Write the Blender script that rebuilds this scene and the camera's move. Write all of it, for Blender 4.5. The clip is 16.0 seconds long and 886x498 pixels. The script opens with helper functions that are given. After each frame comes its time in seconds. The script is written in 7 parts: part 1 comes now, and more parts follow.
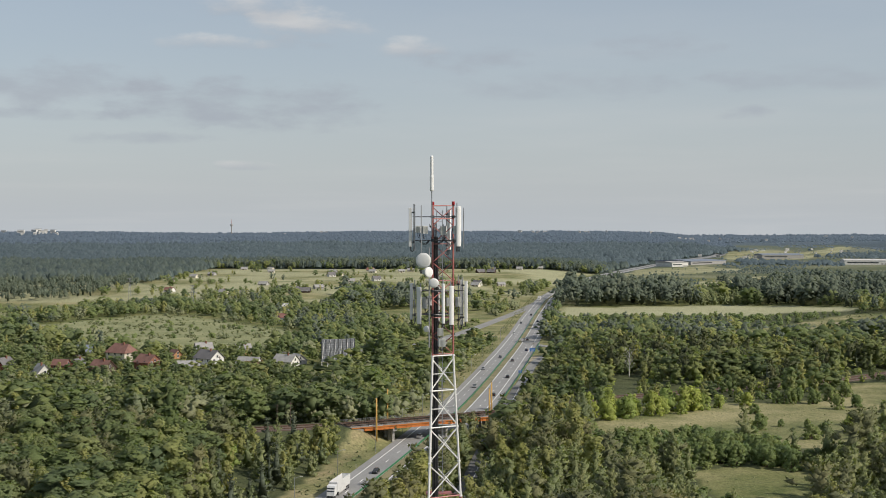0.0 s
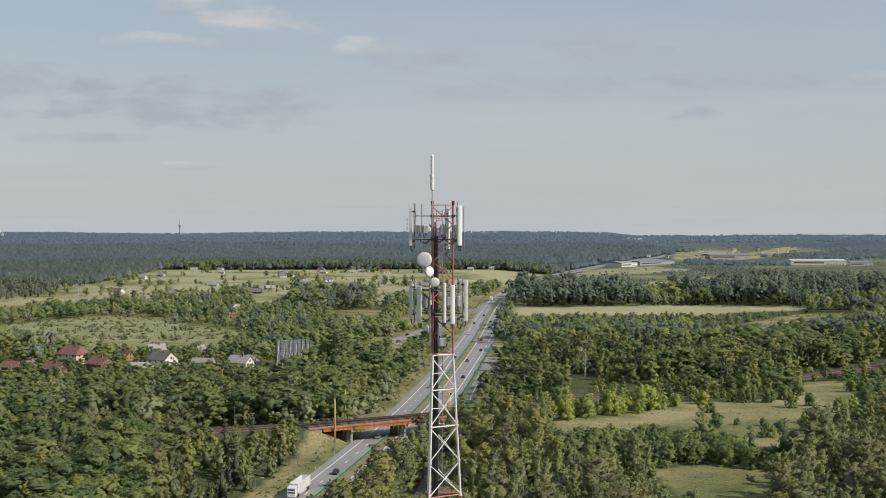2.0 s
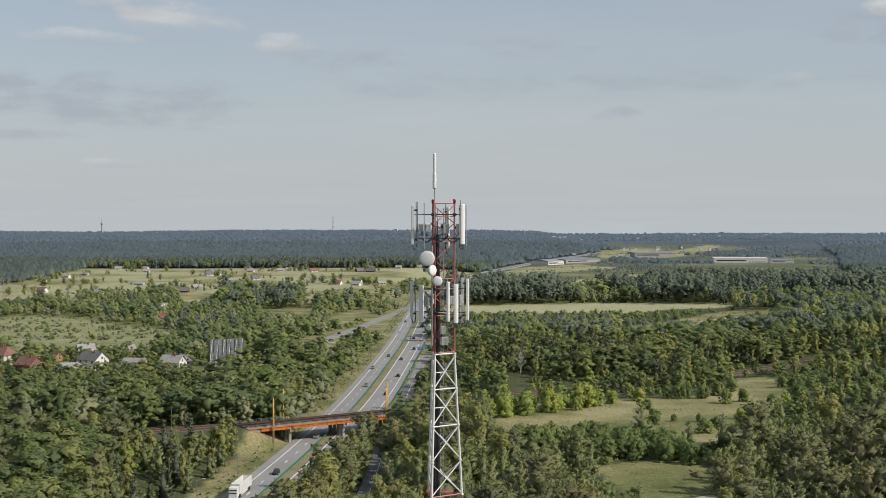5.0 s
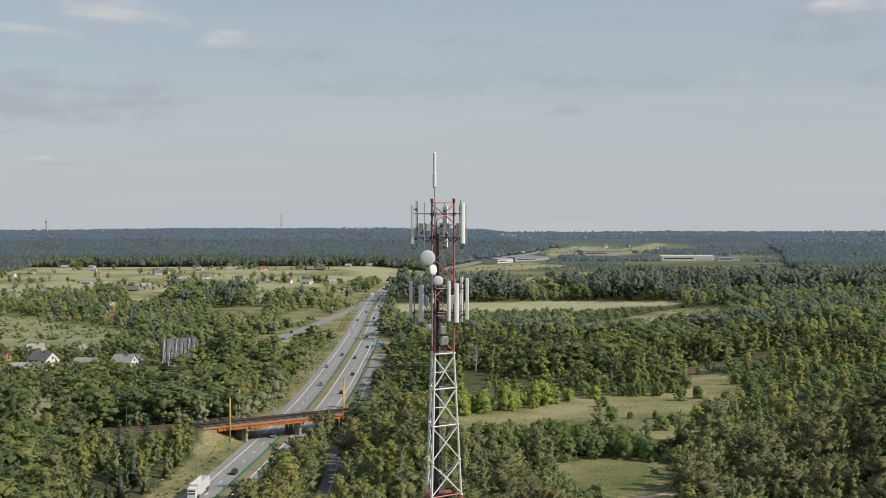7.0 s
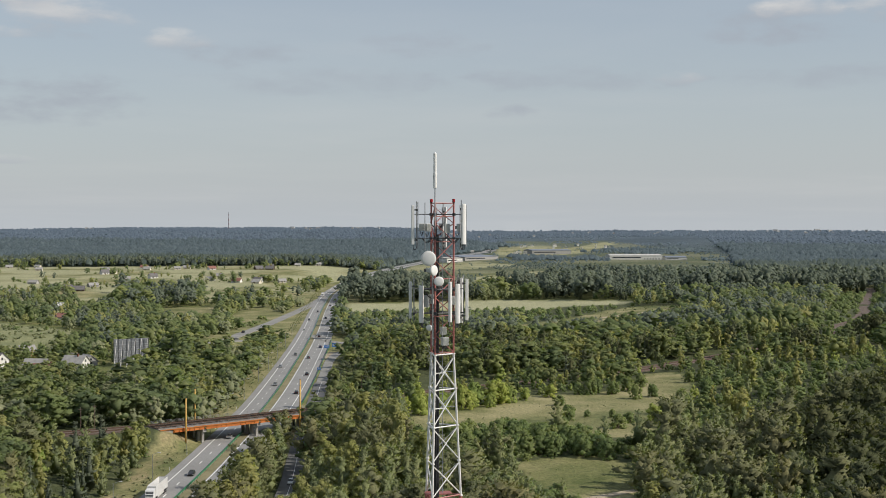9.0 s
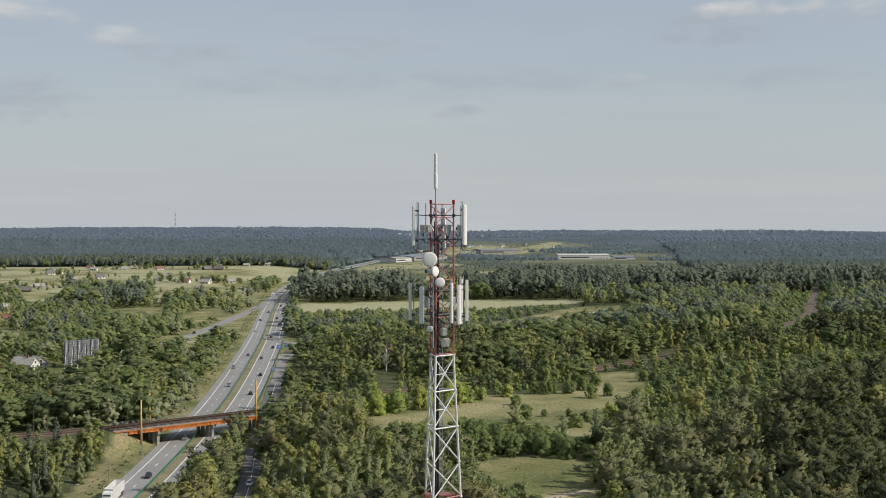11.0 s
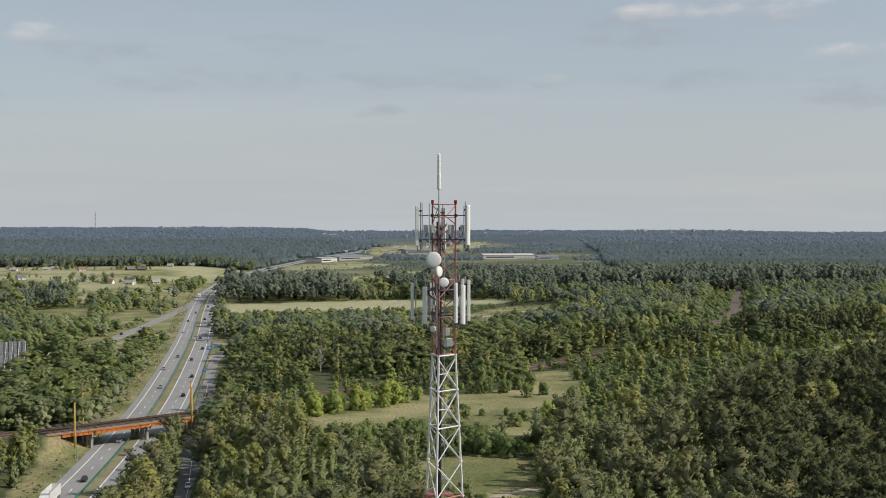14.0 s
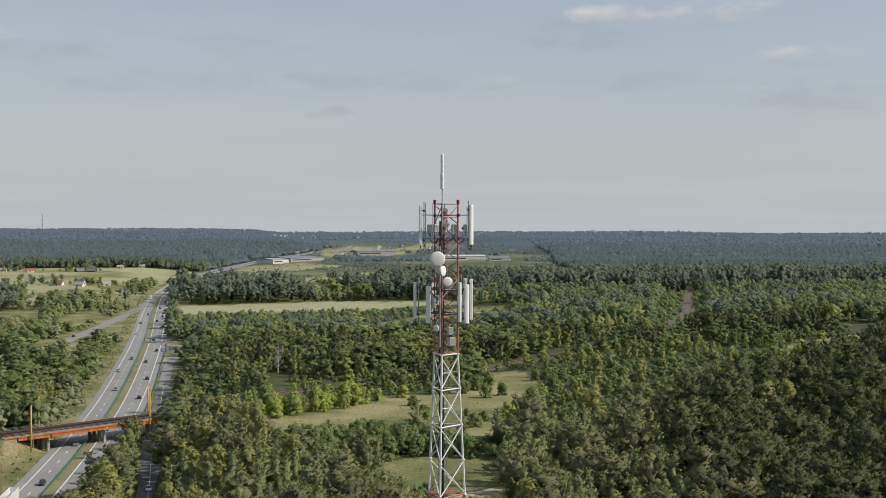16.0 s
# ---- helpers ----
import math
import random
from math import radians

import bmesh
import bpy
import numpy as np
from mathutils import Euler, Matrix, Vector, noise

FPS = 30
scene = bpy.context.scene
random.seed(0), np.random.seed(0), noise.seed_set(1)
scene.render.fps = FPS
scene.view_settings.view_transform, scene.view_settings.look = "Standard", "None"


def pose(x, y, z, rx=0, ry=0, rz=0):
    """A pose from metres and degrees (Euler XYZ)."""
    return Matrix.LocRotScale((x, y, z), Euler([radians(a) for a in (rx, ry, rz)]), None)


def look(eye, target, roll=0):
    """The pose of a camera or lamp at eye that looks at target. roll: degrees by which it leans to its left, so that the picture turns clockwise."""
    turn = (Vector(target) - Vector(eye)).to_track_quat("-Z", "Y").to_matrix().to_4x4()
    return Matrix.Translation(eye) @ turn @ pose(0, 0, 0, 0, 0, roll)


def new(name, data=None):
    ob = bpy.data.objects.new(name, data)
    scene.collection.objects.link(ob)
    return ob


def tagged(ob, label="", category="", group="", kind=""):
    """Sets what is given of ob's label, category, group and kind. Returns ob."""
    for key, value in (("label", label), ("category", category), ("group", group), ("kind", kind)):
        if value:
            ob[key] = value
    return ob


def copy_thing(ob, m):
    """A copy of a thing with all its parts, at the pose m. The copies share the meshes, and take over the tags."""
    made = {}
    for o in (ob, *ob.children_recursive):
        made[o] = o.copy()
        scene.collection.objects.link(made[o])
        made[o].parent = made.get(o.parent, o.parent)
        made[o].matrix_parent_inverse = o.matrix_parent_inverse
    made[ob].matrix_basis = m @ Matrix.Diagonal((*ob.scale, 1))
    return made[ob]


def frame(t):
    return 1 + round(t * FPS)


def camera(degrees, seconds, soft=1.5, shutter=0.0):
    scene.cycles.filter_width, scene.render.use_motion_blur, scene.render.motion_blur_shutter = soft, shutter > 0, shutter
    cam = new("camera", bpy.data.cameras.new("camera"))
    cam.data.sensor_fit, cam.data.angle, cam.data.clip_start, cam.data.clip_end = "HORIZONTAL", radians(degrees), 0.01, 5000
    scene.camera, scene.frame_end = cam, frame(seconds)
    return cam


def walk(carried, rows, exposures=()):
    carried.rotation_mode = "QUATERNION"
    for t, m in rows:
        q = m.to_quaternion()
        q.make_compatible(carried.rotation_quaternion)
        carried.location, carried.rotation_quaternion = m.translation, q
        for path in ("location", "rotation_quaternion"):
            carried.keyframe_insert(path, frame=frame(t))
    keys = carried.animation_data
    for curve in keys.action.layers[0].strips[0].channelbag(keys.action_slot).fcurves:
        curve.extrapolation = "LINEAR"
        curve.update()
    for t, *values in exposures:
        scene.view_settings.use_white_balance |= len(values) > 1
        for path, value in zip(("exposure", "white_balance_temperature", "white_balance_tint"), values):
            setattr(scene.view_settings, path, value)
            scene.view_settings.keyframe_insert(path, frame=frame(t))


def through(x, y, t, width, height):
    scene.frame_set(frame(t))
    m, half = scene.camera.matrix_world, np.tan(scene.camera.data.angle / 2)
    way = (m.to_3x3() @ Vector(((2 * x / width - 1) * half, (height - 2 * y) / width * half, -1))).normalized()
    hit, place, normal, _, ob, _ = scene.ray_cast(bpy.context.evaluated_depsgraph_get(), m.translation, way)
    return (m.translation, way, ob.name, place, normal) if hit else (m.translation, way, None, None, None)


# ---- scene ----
cam = camera(37.645, 16.0, soft=0.9)
# seconds, eye (x, y, z), yaw, pitch, roll in degrees: a slow arc round the mast
PATH = [
    (0.0, -1.049, -85.479, 76.007, -0.855, -1.021, -0.024),
    (0.5, -1.887, -85.457, 75.975, -1.420, -1.016, -0.026),
    (1.0, -2.724, -85.417, 75.949, -1.985, -0.991, -0.027),
    (1.5, -3.559, -85.361, 75.930, -2.548, -0.989, -0.029),
    (2.0, -4.393, -85.289, 75.916, -3.108, -0.995, -0.030),
    (2.5, -5.226, -85.202, 75.909, -3.684, -1.010, -0.032),
    (3.0, -6.058, -85.101, 75.906, -4.229, -1.020, -0.033),
    (3.5, -6.889, -84.986, 75.908, -4.786, -1.028, -0.035),
    (4.0, -7.720, -84.859, 75.913, -5.318, -1.038, -0.036),
    (6.5, -11.865, -84.068, 75.987, -8.158, -1.128, -0.044),
    (7.0, -12.693, -83.885, 76.007, -8.728, -1.147, -0.046),
    (7.5, -13.521, -83.695, 76.029, -9.306, -1.163, -0.047),
    (8.0, -14.350, -83.500, 76.050, -9.893, -1.160, -0.049),
    (8.5, -15.178, -83.300, 76.072, -10.460, -1.181, -0.050),
    (9.0, -16.008, -83.097, 76.092, -11.035, -1.181, -0.052),
    (11.5, -20.163, -82.055, 76.171, -13.926, -1.184, -0.059),
    (12.0, -20.996, -81.847, 76.178, -14.494, -1.180, -0.061),
    (12.5, -21.831, -81.642, 76.181, -15.070, -1.190, -0.062),
    (13.0, -22.667, -81.440, 76.180, -15.642, -1.196, -0.064),
    (13.5, -23.505, -81.242, 76.174, -16.202, -1.191, -0.065),
    (14.0, -24.344, -81.050, 76.163, -16.752, -1.184, -0.067),
    (14.5, -25.185, -80.863, 76.146, -17.305, -1.182, -0.068),
    (15.0, -26.027, -80.682, 76.123, -17.853, -1.172, -0.070),
    (15.5, -26.871, -80.510, 76.093, -18.401, -1.158, -0.072),
    (16.0, -27.718, -80.346, 76.056, -18.951, -1.126, -0.073),
]
walk(cam, [(t, pose(x, y, z, 90 + pitch, 0, yaw) @ pose(0, 0, 0, 0, 0, -roll)) for t, x, y, z, yaw, pitch, roll in PATH])

# ---- sky, sun and exposure ----
SUN_ELEVATION, SUN_AZIMUTH = 38.0, 115.0   # degrees; azimuth clockwise from the direction of +y
world = bpy.data.worlds.new("sky")
scene.world = world
world.use_nodes = True


def build_sky():
    nt = world.node_tree
    nt.nodes.clear()
    n, l = nt.nodes.new, nt.links.new

    def math_node(op, a, b=None, clamp=False):
        m = n("ShaderNodeMath")
        m.operation, m.use_clamp = op, clamp
        for i, v in enumerate((a, b)):
            if v is None:
                continue
            if isinstance(v, (int, float)):
                m.inputs[i].default_value = v
            else:
                l(v, m.inputs[i])
        return m.outputs[0]

    def mix(fac, a, b):
        m = n("ShaderNodeMix")
        m.data_type = "RGBA"
        if isinstance(fac, (int, float)):
            m.inputs[0].default_value = fac
        else:
            l(fac, m.inputs[0])
        for i, v in ((6, a), (7, b)):
            if isinstance(v, tuple):
                m.inputs[i].default_value = v
            else:
                l(v, m.inputs[i])
        return m.outputs[2]

    sky = n("ShaderNodeTexSky")
    sky.sky_type, sky.sun_disc = "NISHITA", False
    sky.sun_elevation, sky.sun_rotation = radians(SUN_ELEVATION), radians(SUN_AZIMUTH)
    sky.air_density, sky.dust_density, sky.ozone_density, sky.altitude = 1.0, 1.2, 1.5, 100
    co = n("ShaderNodeTexCoord")
    sep = n("ShaderNodeSeparateXYZ")
    l(co.outputs["Generated"], sep.inputs[0])
    up = math_node("ADD", math_node("MAXIMUM", sep.outputs[2], 0.0), 0.05)
    # a flat layer of thin cloud, seen in perspective
    px, py = math_node("DIVIDE", sep.outputs[0], up), math_node("DIVIDE", sep.outputs[1], up)
    flat = n("ShaderNodeCombineXYZ")
    l(px, flat.inputs[0]), l(py, flat.inputs[1])

    def veil(scale, detail, low, high, offset):
        t = n("ShaderNodeTexNoise")
        t.inputs["Scale"].default_value, t.inputs["Detail"].default_value, t.inputs["Roughness"].default_value = scale, detail, 0.55
        v = n("ShaderNodeVectorMath")
        v.inputs[1].default_value = offset
        l(flat.outputs[0], v.inputs[0])
        l(v.outputs[0], t.inputs["Vector"])
        r = n("ShaderNodeMapRange")
        r.interpolation_type = "SMOOTHSTEP"
        r.inputs[1].default_value, r.inputs[2].default_value = low, high
        l(t.outputs["Fac"], r.inputs[0])
        return r.outputs[0]

    # milky summer haze over all of the sky, thickest at the horizon
    fade = math_node("POWER", math_node("SUBTRACT", 1.0, math_node("MAXIMUM", sep.outputs[2], 0.0), True), 9.0)
    haze = math_node("ADD", math_node("MULTIPLY", fade, 0.52), 0.4, True)
    colour = mix(haze, sky.outputs[0], HAZE)
    # broad thin sheets, then single clouds with grey bellies
    sheets = math_node("MULTIPLY", veil(0.34, 5, 0.42, 0.8, (3.1, 1.7, 0)), 0.16)
    colour = mix(sheets, colour, CLOUD_LIGHT)
    ang = math_node("ARCTAN2", sep.outputs[0], sep.outputs[1])
    ele = math_node("ARCSINE", sep.outputs[2])
    puff = n("ShaderNodeTexNoise")
    puff.inputs["Scale"].default_value, puff.inputs["Detail"].default_value, puff.inputs["Roughness"].default_value = 26.0, 7.0, 0.54
    stretch = n("ShaderNodeMapping")
    stretch.inputs["Scale"].default_value = (1, 1, 3.0)
    l(co.outputs["Generated"], stretch.inputs[0])
    l(stretch.outputs[0], puff.inputs["Vector"])
    broken = math_node("MULTIPLY", math_node("SUBTRACT", puff.outputs["Fac"], 0.47), 4.2)
    for az, el, wide, high, white, grey in CLOUDS:
        wide, high = wide * 1.45, high * 1.55
        dx = math_node("DIVIDE", math_node("SUBTRACT", ang, radians(az)), radians(wide))
        dz = math_node("DIVIDE", math_node("SUBTRACT", ele, radians(el)), radians(high))
        q = math_node("ADD", math_node("MULTIPLY", dx, dx), math_node("MULTIPLY", dz, dz))
        body = math_node("ADD", math_node("SUBTRACT", 1.0, q), broken)
        r = n("ShaderNodeMapRange")
        r.interpolation_type = "SMOOTHSTEP"
        r.inputs[1].default_value, r.inputs[2].default_value = -0.1, 1.7
        l(body, r.inputs[0])
        inside = math_node("LESS_THAN", q, 4.0)
        body = math_node("MULTIPLY", r.outputs[0], inside)
        top = math_node("ADD", math_node("MULTIPLY", math_node("ADD", dz, math_node("MULTIPLY", broken, 0.5)), 0.55), 0.45, True)
        shade = mix(top, CLOUD_GREY, CLOUD_LIGHT)
        colour = mix(math_node("MULTIPLY", body, max(white, grey)), colour, shade if white >= grey else CLOUD_GREY)
    bg = n("ShaderNodeBackground")
    bg.inputs[1].default_value = SKY_STRENGTH
    l(colour, bg.inputs[0])
    out = n("ShaderNodeOutputWorld")
    l(bg.outputs[0], out.inputs[0])


SKY_STRENGTH = 0.10
HAZE = (4.95, 5.3, 5.66, 1)
CLOUD_LIGHT = (6.7, 6.65, 6.55, 1)
CLOUD_GREY = (3.75, 4.1, 4.65, 1)
# azimuth, elevation, half width, half height (degrees), how white, how grey
CLOUDS = [(-5.2, 8.6, 2.0, 0.6, 0.85, 0), (-7.4, 9.5, 2.0, 0.4, 0.7, 0), (-9.1, 7.9, 1.8, 0.25, 0.7, 0), (-7.9, 5.2, 4.4, 0.8, 0, 0.75), (-15.6, 5.9, 3.3, 0.7, 0, 0.65), (-15.9, 4.7, 2.2, 0.2, 0, 0.6),
          (-0.2, 7.75, 1.3, 0.32, 0.7, 0), (1.8, 7.2, 2.0, 0.38, 0, 0.6), (9.9, 7.7, 2.0, 0.4, 0, 0.55), (7.0, 6.1, 4.6, 0.45, 0, 0.4), (13.9, 4.85, 0.9, 0.2, 0, 0.6), (-7.8, 2.65, 1.0, 0.14, 0.7, 0), (-11.5, 3.75, 2.4, 0.2, 0, 0.5),
          (25.1, 8.3, 2.0, 0.5, 0, 0.75), (26.2, 9.0, 1.3, 0.38, 0.85, 0), (30.7, 9.0, 1.8, 0.4, 0.8, 0), (34.4, 7.05, 1.7, 0.3, 0.8, 0), (21.1, 6.2, 0.9, 0.22, 0.7, 0), (16.5, 6.2, 4.6, 0.35, 0, 0.45), (27.5, 6.1, 3.4, 0.35, 0, 0.5), (35.1, 5.35, 3.4, 0.5, 0, 0.55)]
build_sky()
sun = new("sun", bpy.data.lights.new("sun", "SUN"))
sun.data.energy, sun.data.angle, sun.data.color = 3.9, radians(1.0), (1.0, 0.92, 0.81)
sun.matrix_world = look((0, 0, 0), (-math.sin(radians(SUN_AZIMUTH)) * math.cos(radians(SUN_ELEVATION)), -math.cos(radians(SUN_AZIMUTH)) * math.cos(radians(SUN_ELEVATION)), -math.sin(radians(SUN_ELEVATION)))) @ Matrix.Identity(4)
scene.view_settings.exposure = 0.0

# ---- mesh tools ----
class Shape:
    """Vertices and faces of one mesh, piece by piece."""

    def __init__(self):
        self.v, self.f, self.m = [], [], []

    def add(self, verts, faces, mat=0):
        k = len(self.v)
        self.v += [tuple(p) for p in verts]
        self.f += [tuple(k + i for i in q) for q in faces]
        self.m += [mat] * len(faces)
        return self

    def box(self, lo, hi, mat=0, bevel=0.0, turn=None):
        (a, b, c), (d, e, g) = lo, hi
        k = min(bevel, (d - a) / 3, (e - b) / 3)
        if k > 0:
            ring = [(a + k, b), (d - k, b), (d, b + k), (d, e - k), (d - k, e), (a + k, e), (a, e - k), (a, b + k)]
            inner = [(a + k, b + k), (d - k, b + k), (d - k, b + k), (d - k, e - k), (d - k, e - k), (a + k, e - k), (a + k, e - k), (a + k, b + k)]
            vs = [(x, y, c) for x, y in ring] + [(x, y, g - k) for x, y in ring] + [(a + k, b + k, g), (d - k, b + k, g), (d - k, e - k, g), (a + k, e - k, g)]
            fs = [tuple(range(7, -1, -1))] + [(i, (i + 1) % 8, 8 + (i + 1) % 8, 8 + i) for i in range(8)]
            fs += [(8, 9, 17, 16), (9, 10, 17), (10, 11, 18, 17), (11, 12, 18), (12, 13, 19, 18), (13, 14, 19), (14, 15, 16, 19), (15, 8, 16)]
        else:
            vs = [(a, b, c), (d, b, c), (d, e, c), (a, e, c), (a, b, g), (d, b, g), (d, e, g), (a, e, g)]
            fs = [(3, 2, 1, 0), (4, 5, 6, 7), (0, 1, 5, 4), (1, 2, 6, 5), (2, 3, 7, 6), (3, 0, 4, 7)]
        if turn is not None:
            vs = [turn @ Vector(p) for p in vs]
        return self.add(vs, fs, mat)

    def rod(self, p, q, r0, r1=None, sides=6, mat=0, caps=True):
        p, q = Vector(p), Vector(q)
        r1 = r0 if r1 is None else r1
        ax = (q - p).normalized()
        s = ax.cross(Vector((0, 0, 1)) if abs(ax.z) < 0.9 else Vector((1, 0, 0))).normalized()
        t = ax.cross(s)
        ring = [(math.cos(2 * math.pi * i / sides), math.sin(2 * math.pi * i / sides)) for i in range(sides)]
        vs = [p + (s * c + t * d) * r0 for c, d in ring] + [q + (s * c + t * d) * r1 for c, d in ring]
        fs = [(i, (i + 1) % sides, sides + (i + 1) % sides, sides + i) for i in range(sides)]
        if caps:
            fs += [tuple(range(sides - 1, -1, -1)), tuple(range(sides, 2 * sides))]
        return self.add(vs, fs, mat)

    def lathe(self, rings, sides=12, mat=0, at=(0, 0, 0), turn=None):
        """rings: (radius, height) from one end to the other, round the z axis."""
        vs, fs = [], []
        for r, z in rings:
            vs += [Vector((r * math.cos(2 * math.pi * i / sides), r * math.sin(2 * math.pi * i / sides), z)) for i in range(sides)]
        for k in range(len(rings) - 1):
            fs += [(k * sides + i, k * sides + (i + 1) % sides, (k + 1) * sides + (i + 1) % sides, (k + 1) * sides + i) for i in range(sides)]
        fs += [tuple(range(sides - 1, -1, -1)), tuple(range((len(rings) - 1) * sides, len(rings) * sides))]
        if turn is not None:
            vs = [turn @ p for p in vs]
        return self.add([p + Vector(at) for p in vs], fs, mat)

    def path(self, points, r, sides=5, mat=0):
        pts = [Vector(p) for p in points]
        n, vs, fs = len(pts), [], []
        for i, p in enumerate(pts):
            d = (pts[min(i + 1, n - 1)] - pts[max(i - 1, 0)]).normalized()
            s = d.cross(Vector((0.31, 0.87, 0.39))).normalized()
            o = d.cross(s)
            vs += [p + (s * math.cos(k * 2 * math.pi / sides) + o * math.sin(k * 2 * math.pi / sides)) * r for k in range(sides)]
        for i in range(n - 1):
            fs += [(i * sides + k, i * sides + (k + 1) % sides, (i + 1) * sides + (k + 1) % sides, (i + 1) * sides + k) for k in range(sides)]
        fs += [tuple(reversed(range(sides))), tuple(range((n - 1) * sides, n * sides))]
        return self.add(vs, fs, mat)

    def mesh(self, name, mats, soft=False):
        me = bpy.data.meshes.new(name)
        me.from_pydata(self.v, [], self.f)
        for m in (mats if isinstance(mats, (list, tuple)) else [mats]):
            me.materials.append(m)
        me.polygons.foreach_set("material_index", self.m)
        if soft:
            me.polygons.foreach_set("use_smooth", [True] * len(self.f))
        me.update()
        return me


def part(name, shape, mats, parent=None, label="", soft=False, kind=""):
    """One mesh object, under parent if there is one."""
    ob = new(name, shape if isinstance(shape, bpy.types.Mesh) else shape.mesh(name, mats, soft))
    if parent is not None:
        ob.parent = parent
    return tagged(ob, label=label, kind=kind)


def thing(name, m, label, category, group="", kind=""):
    """An empty at the base of a thing, under which its parts go."""
    ob = new(name)
    ob.empty_display_size = 0.2
    ob.matrix_world = m
    return tagged(ob, label, category, group, kind)


def array_mesh(name, verts, tris, mat, soft=False, tint=None, normals=None):
    """A mesh of triangles from arrays."""
    me = bpy.data.meshes.new(name)
    nv, nf = len(verts), len(tris)
    me.vertices.add(nv)
    me.vertices.foreach_set("co", np.asarray(verts, np.float32).ravel())
    me.loops.add(3 * nf)
    me.loops.foreach_set("vertex_index", np.asarray(tris, np.int32).ravel())
    me.polygons.add(nf)
    me.polygons.foreach_set("loop_start", np.arange(0, 3 * nf, 3, dtype=np.int32))
    me.polygons.foreach_set("loop_total", np.full(nf, 3, np.int32))
    if soft:
        me.polygons.foreach_set("use_smooth", np.ones(nf, bool))
    me.materials.append(mat)
    if tint is not None:
        a = me.attributes.new("tint", "FLOAT", "POINT")
        a.data.foreach_set("value", np.asarray(tint, np.float32))
    if normals is not None:
        a = me.attributes.new("custom_normal", "FLOAT_VECTOR", "POINT")
        a.data.foreach_set("vector", np.asarray(normals, np.float32).ravel())
    me.update()
    me.validate()
    return me


# ---- materials ----
def material(name, build):
    m = bpy.data.materials.new(name)
    m.use_nodes = True
    nt = m.node_tree
    build(nt, nt.nodes["Principled BSDF"])
    return m


def noise_between(nt, scale, stops, detail=4.0, source="Object", rough=0.6, vector=None):
    """Colours spread by noise; stops: (position, colour)."""
    t = nt.nodes.new("ShaderNodeTexNoise")
    t.inputs["Scale"].default_value, t.inputs["Detail"].default_value, t.inputs["Roughness"].default_value = scale, detail, rough
    if vector is None:
        c = nt.nodes.new("ShaderNodeTexCoord")
        nt.links.new(c.outputs[source], t.inputs["Vector"])
    else:
        nt.links.new(vector, t.inputs["Vector"])
    r = nt.nodes.new("ShaderNodeValToRGB")
    while len(r.color_ramp.elements) < len(stops):
        r.color_ramp.elements.new(0.5)
    for e, (p, c) in zip(r.color_ramp.elements, stops):
        e.position, e.color = p, (*c, 1)
    nt.links.new(t.outputs["Fac"], r.inputs[0])
    return r.outputs[0], t.outputs["Fac"]


def mixed(nt, fac, a, b, mode="MIX"):
    m = nt.nodes.new("ShaderNodeMix")
    m.data_type, m.blend_type = "RGBA", mode
    for i, v in ((0, fac), (6, a), (7, b)):
        if isinstance(v, (int, float)):
            m.inputs[i].default_value = v
        elif isinstance(v, tuple):
            m.inputs[i].default_value = (*v, 1)[:4]
        else:
            nt.links.new(v, m.inputs[i])
    return m.outputs[2]


def bumped(nt, bsdf, height, strength, distance):
    b = nt.nodes.new("ShaderNodeBump")
    b.inputs["Strength"].default_value, b.inputs["Distance"].default_value = strength, distance
    nt.links.new(height, b.inputs["Height"])
    nt.links.new(b.outputs[0], bsdf.inputs["Normal"])


def surface(name, dark, light, scale, rough=0.7, metal=0.0, fine=0.0, bump=0.0, spec=0.5, speck=0.14):
    """A plain surface with broad stains and a finer grain."""
    def build(nt, bsdf):
        broad, f1 = noise_between(nt, scale, [(0.3, dark), (0.7, light)])
        grain, f2 = noise_between(nt, fine or scale * 11, [(0.35, (1 - speck,) * 3), (0.65, (1 + speck * 0.5,) * 3)])
        nt.links.new(mixed(nt, 1.0, broad, grain, "MULTIPLY"), bsdf.inputs["Base Color"])
        bsdf.inputs["Roughness"].default_value, bsdf.inputs["Metallic"].default_value = rough, metal
        bsdf.inputs["Specular IOR Level"].default_value = spec
        if bump:
            bumped(nt, bsdf, f2, 0.5, bump)
    return material(name, build)


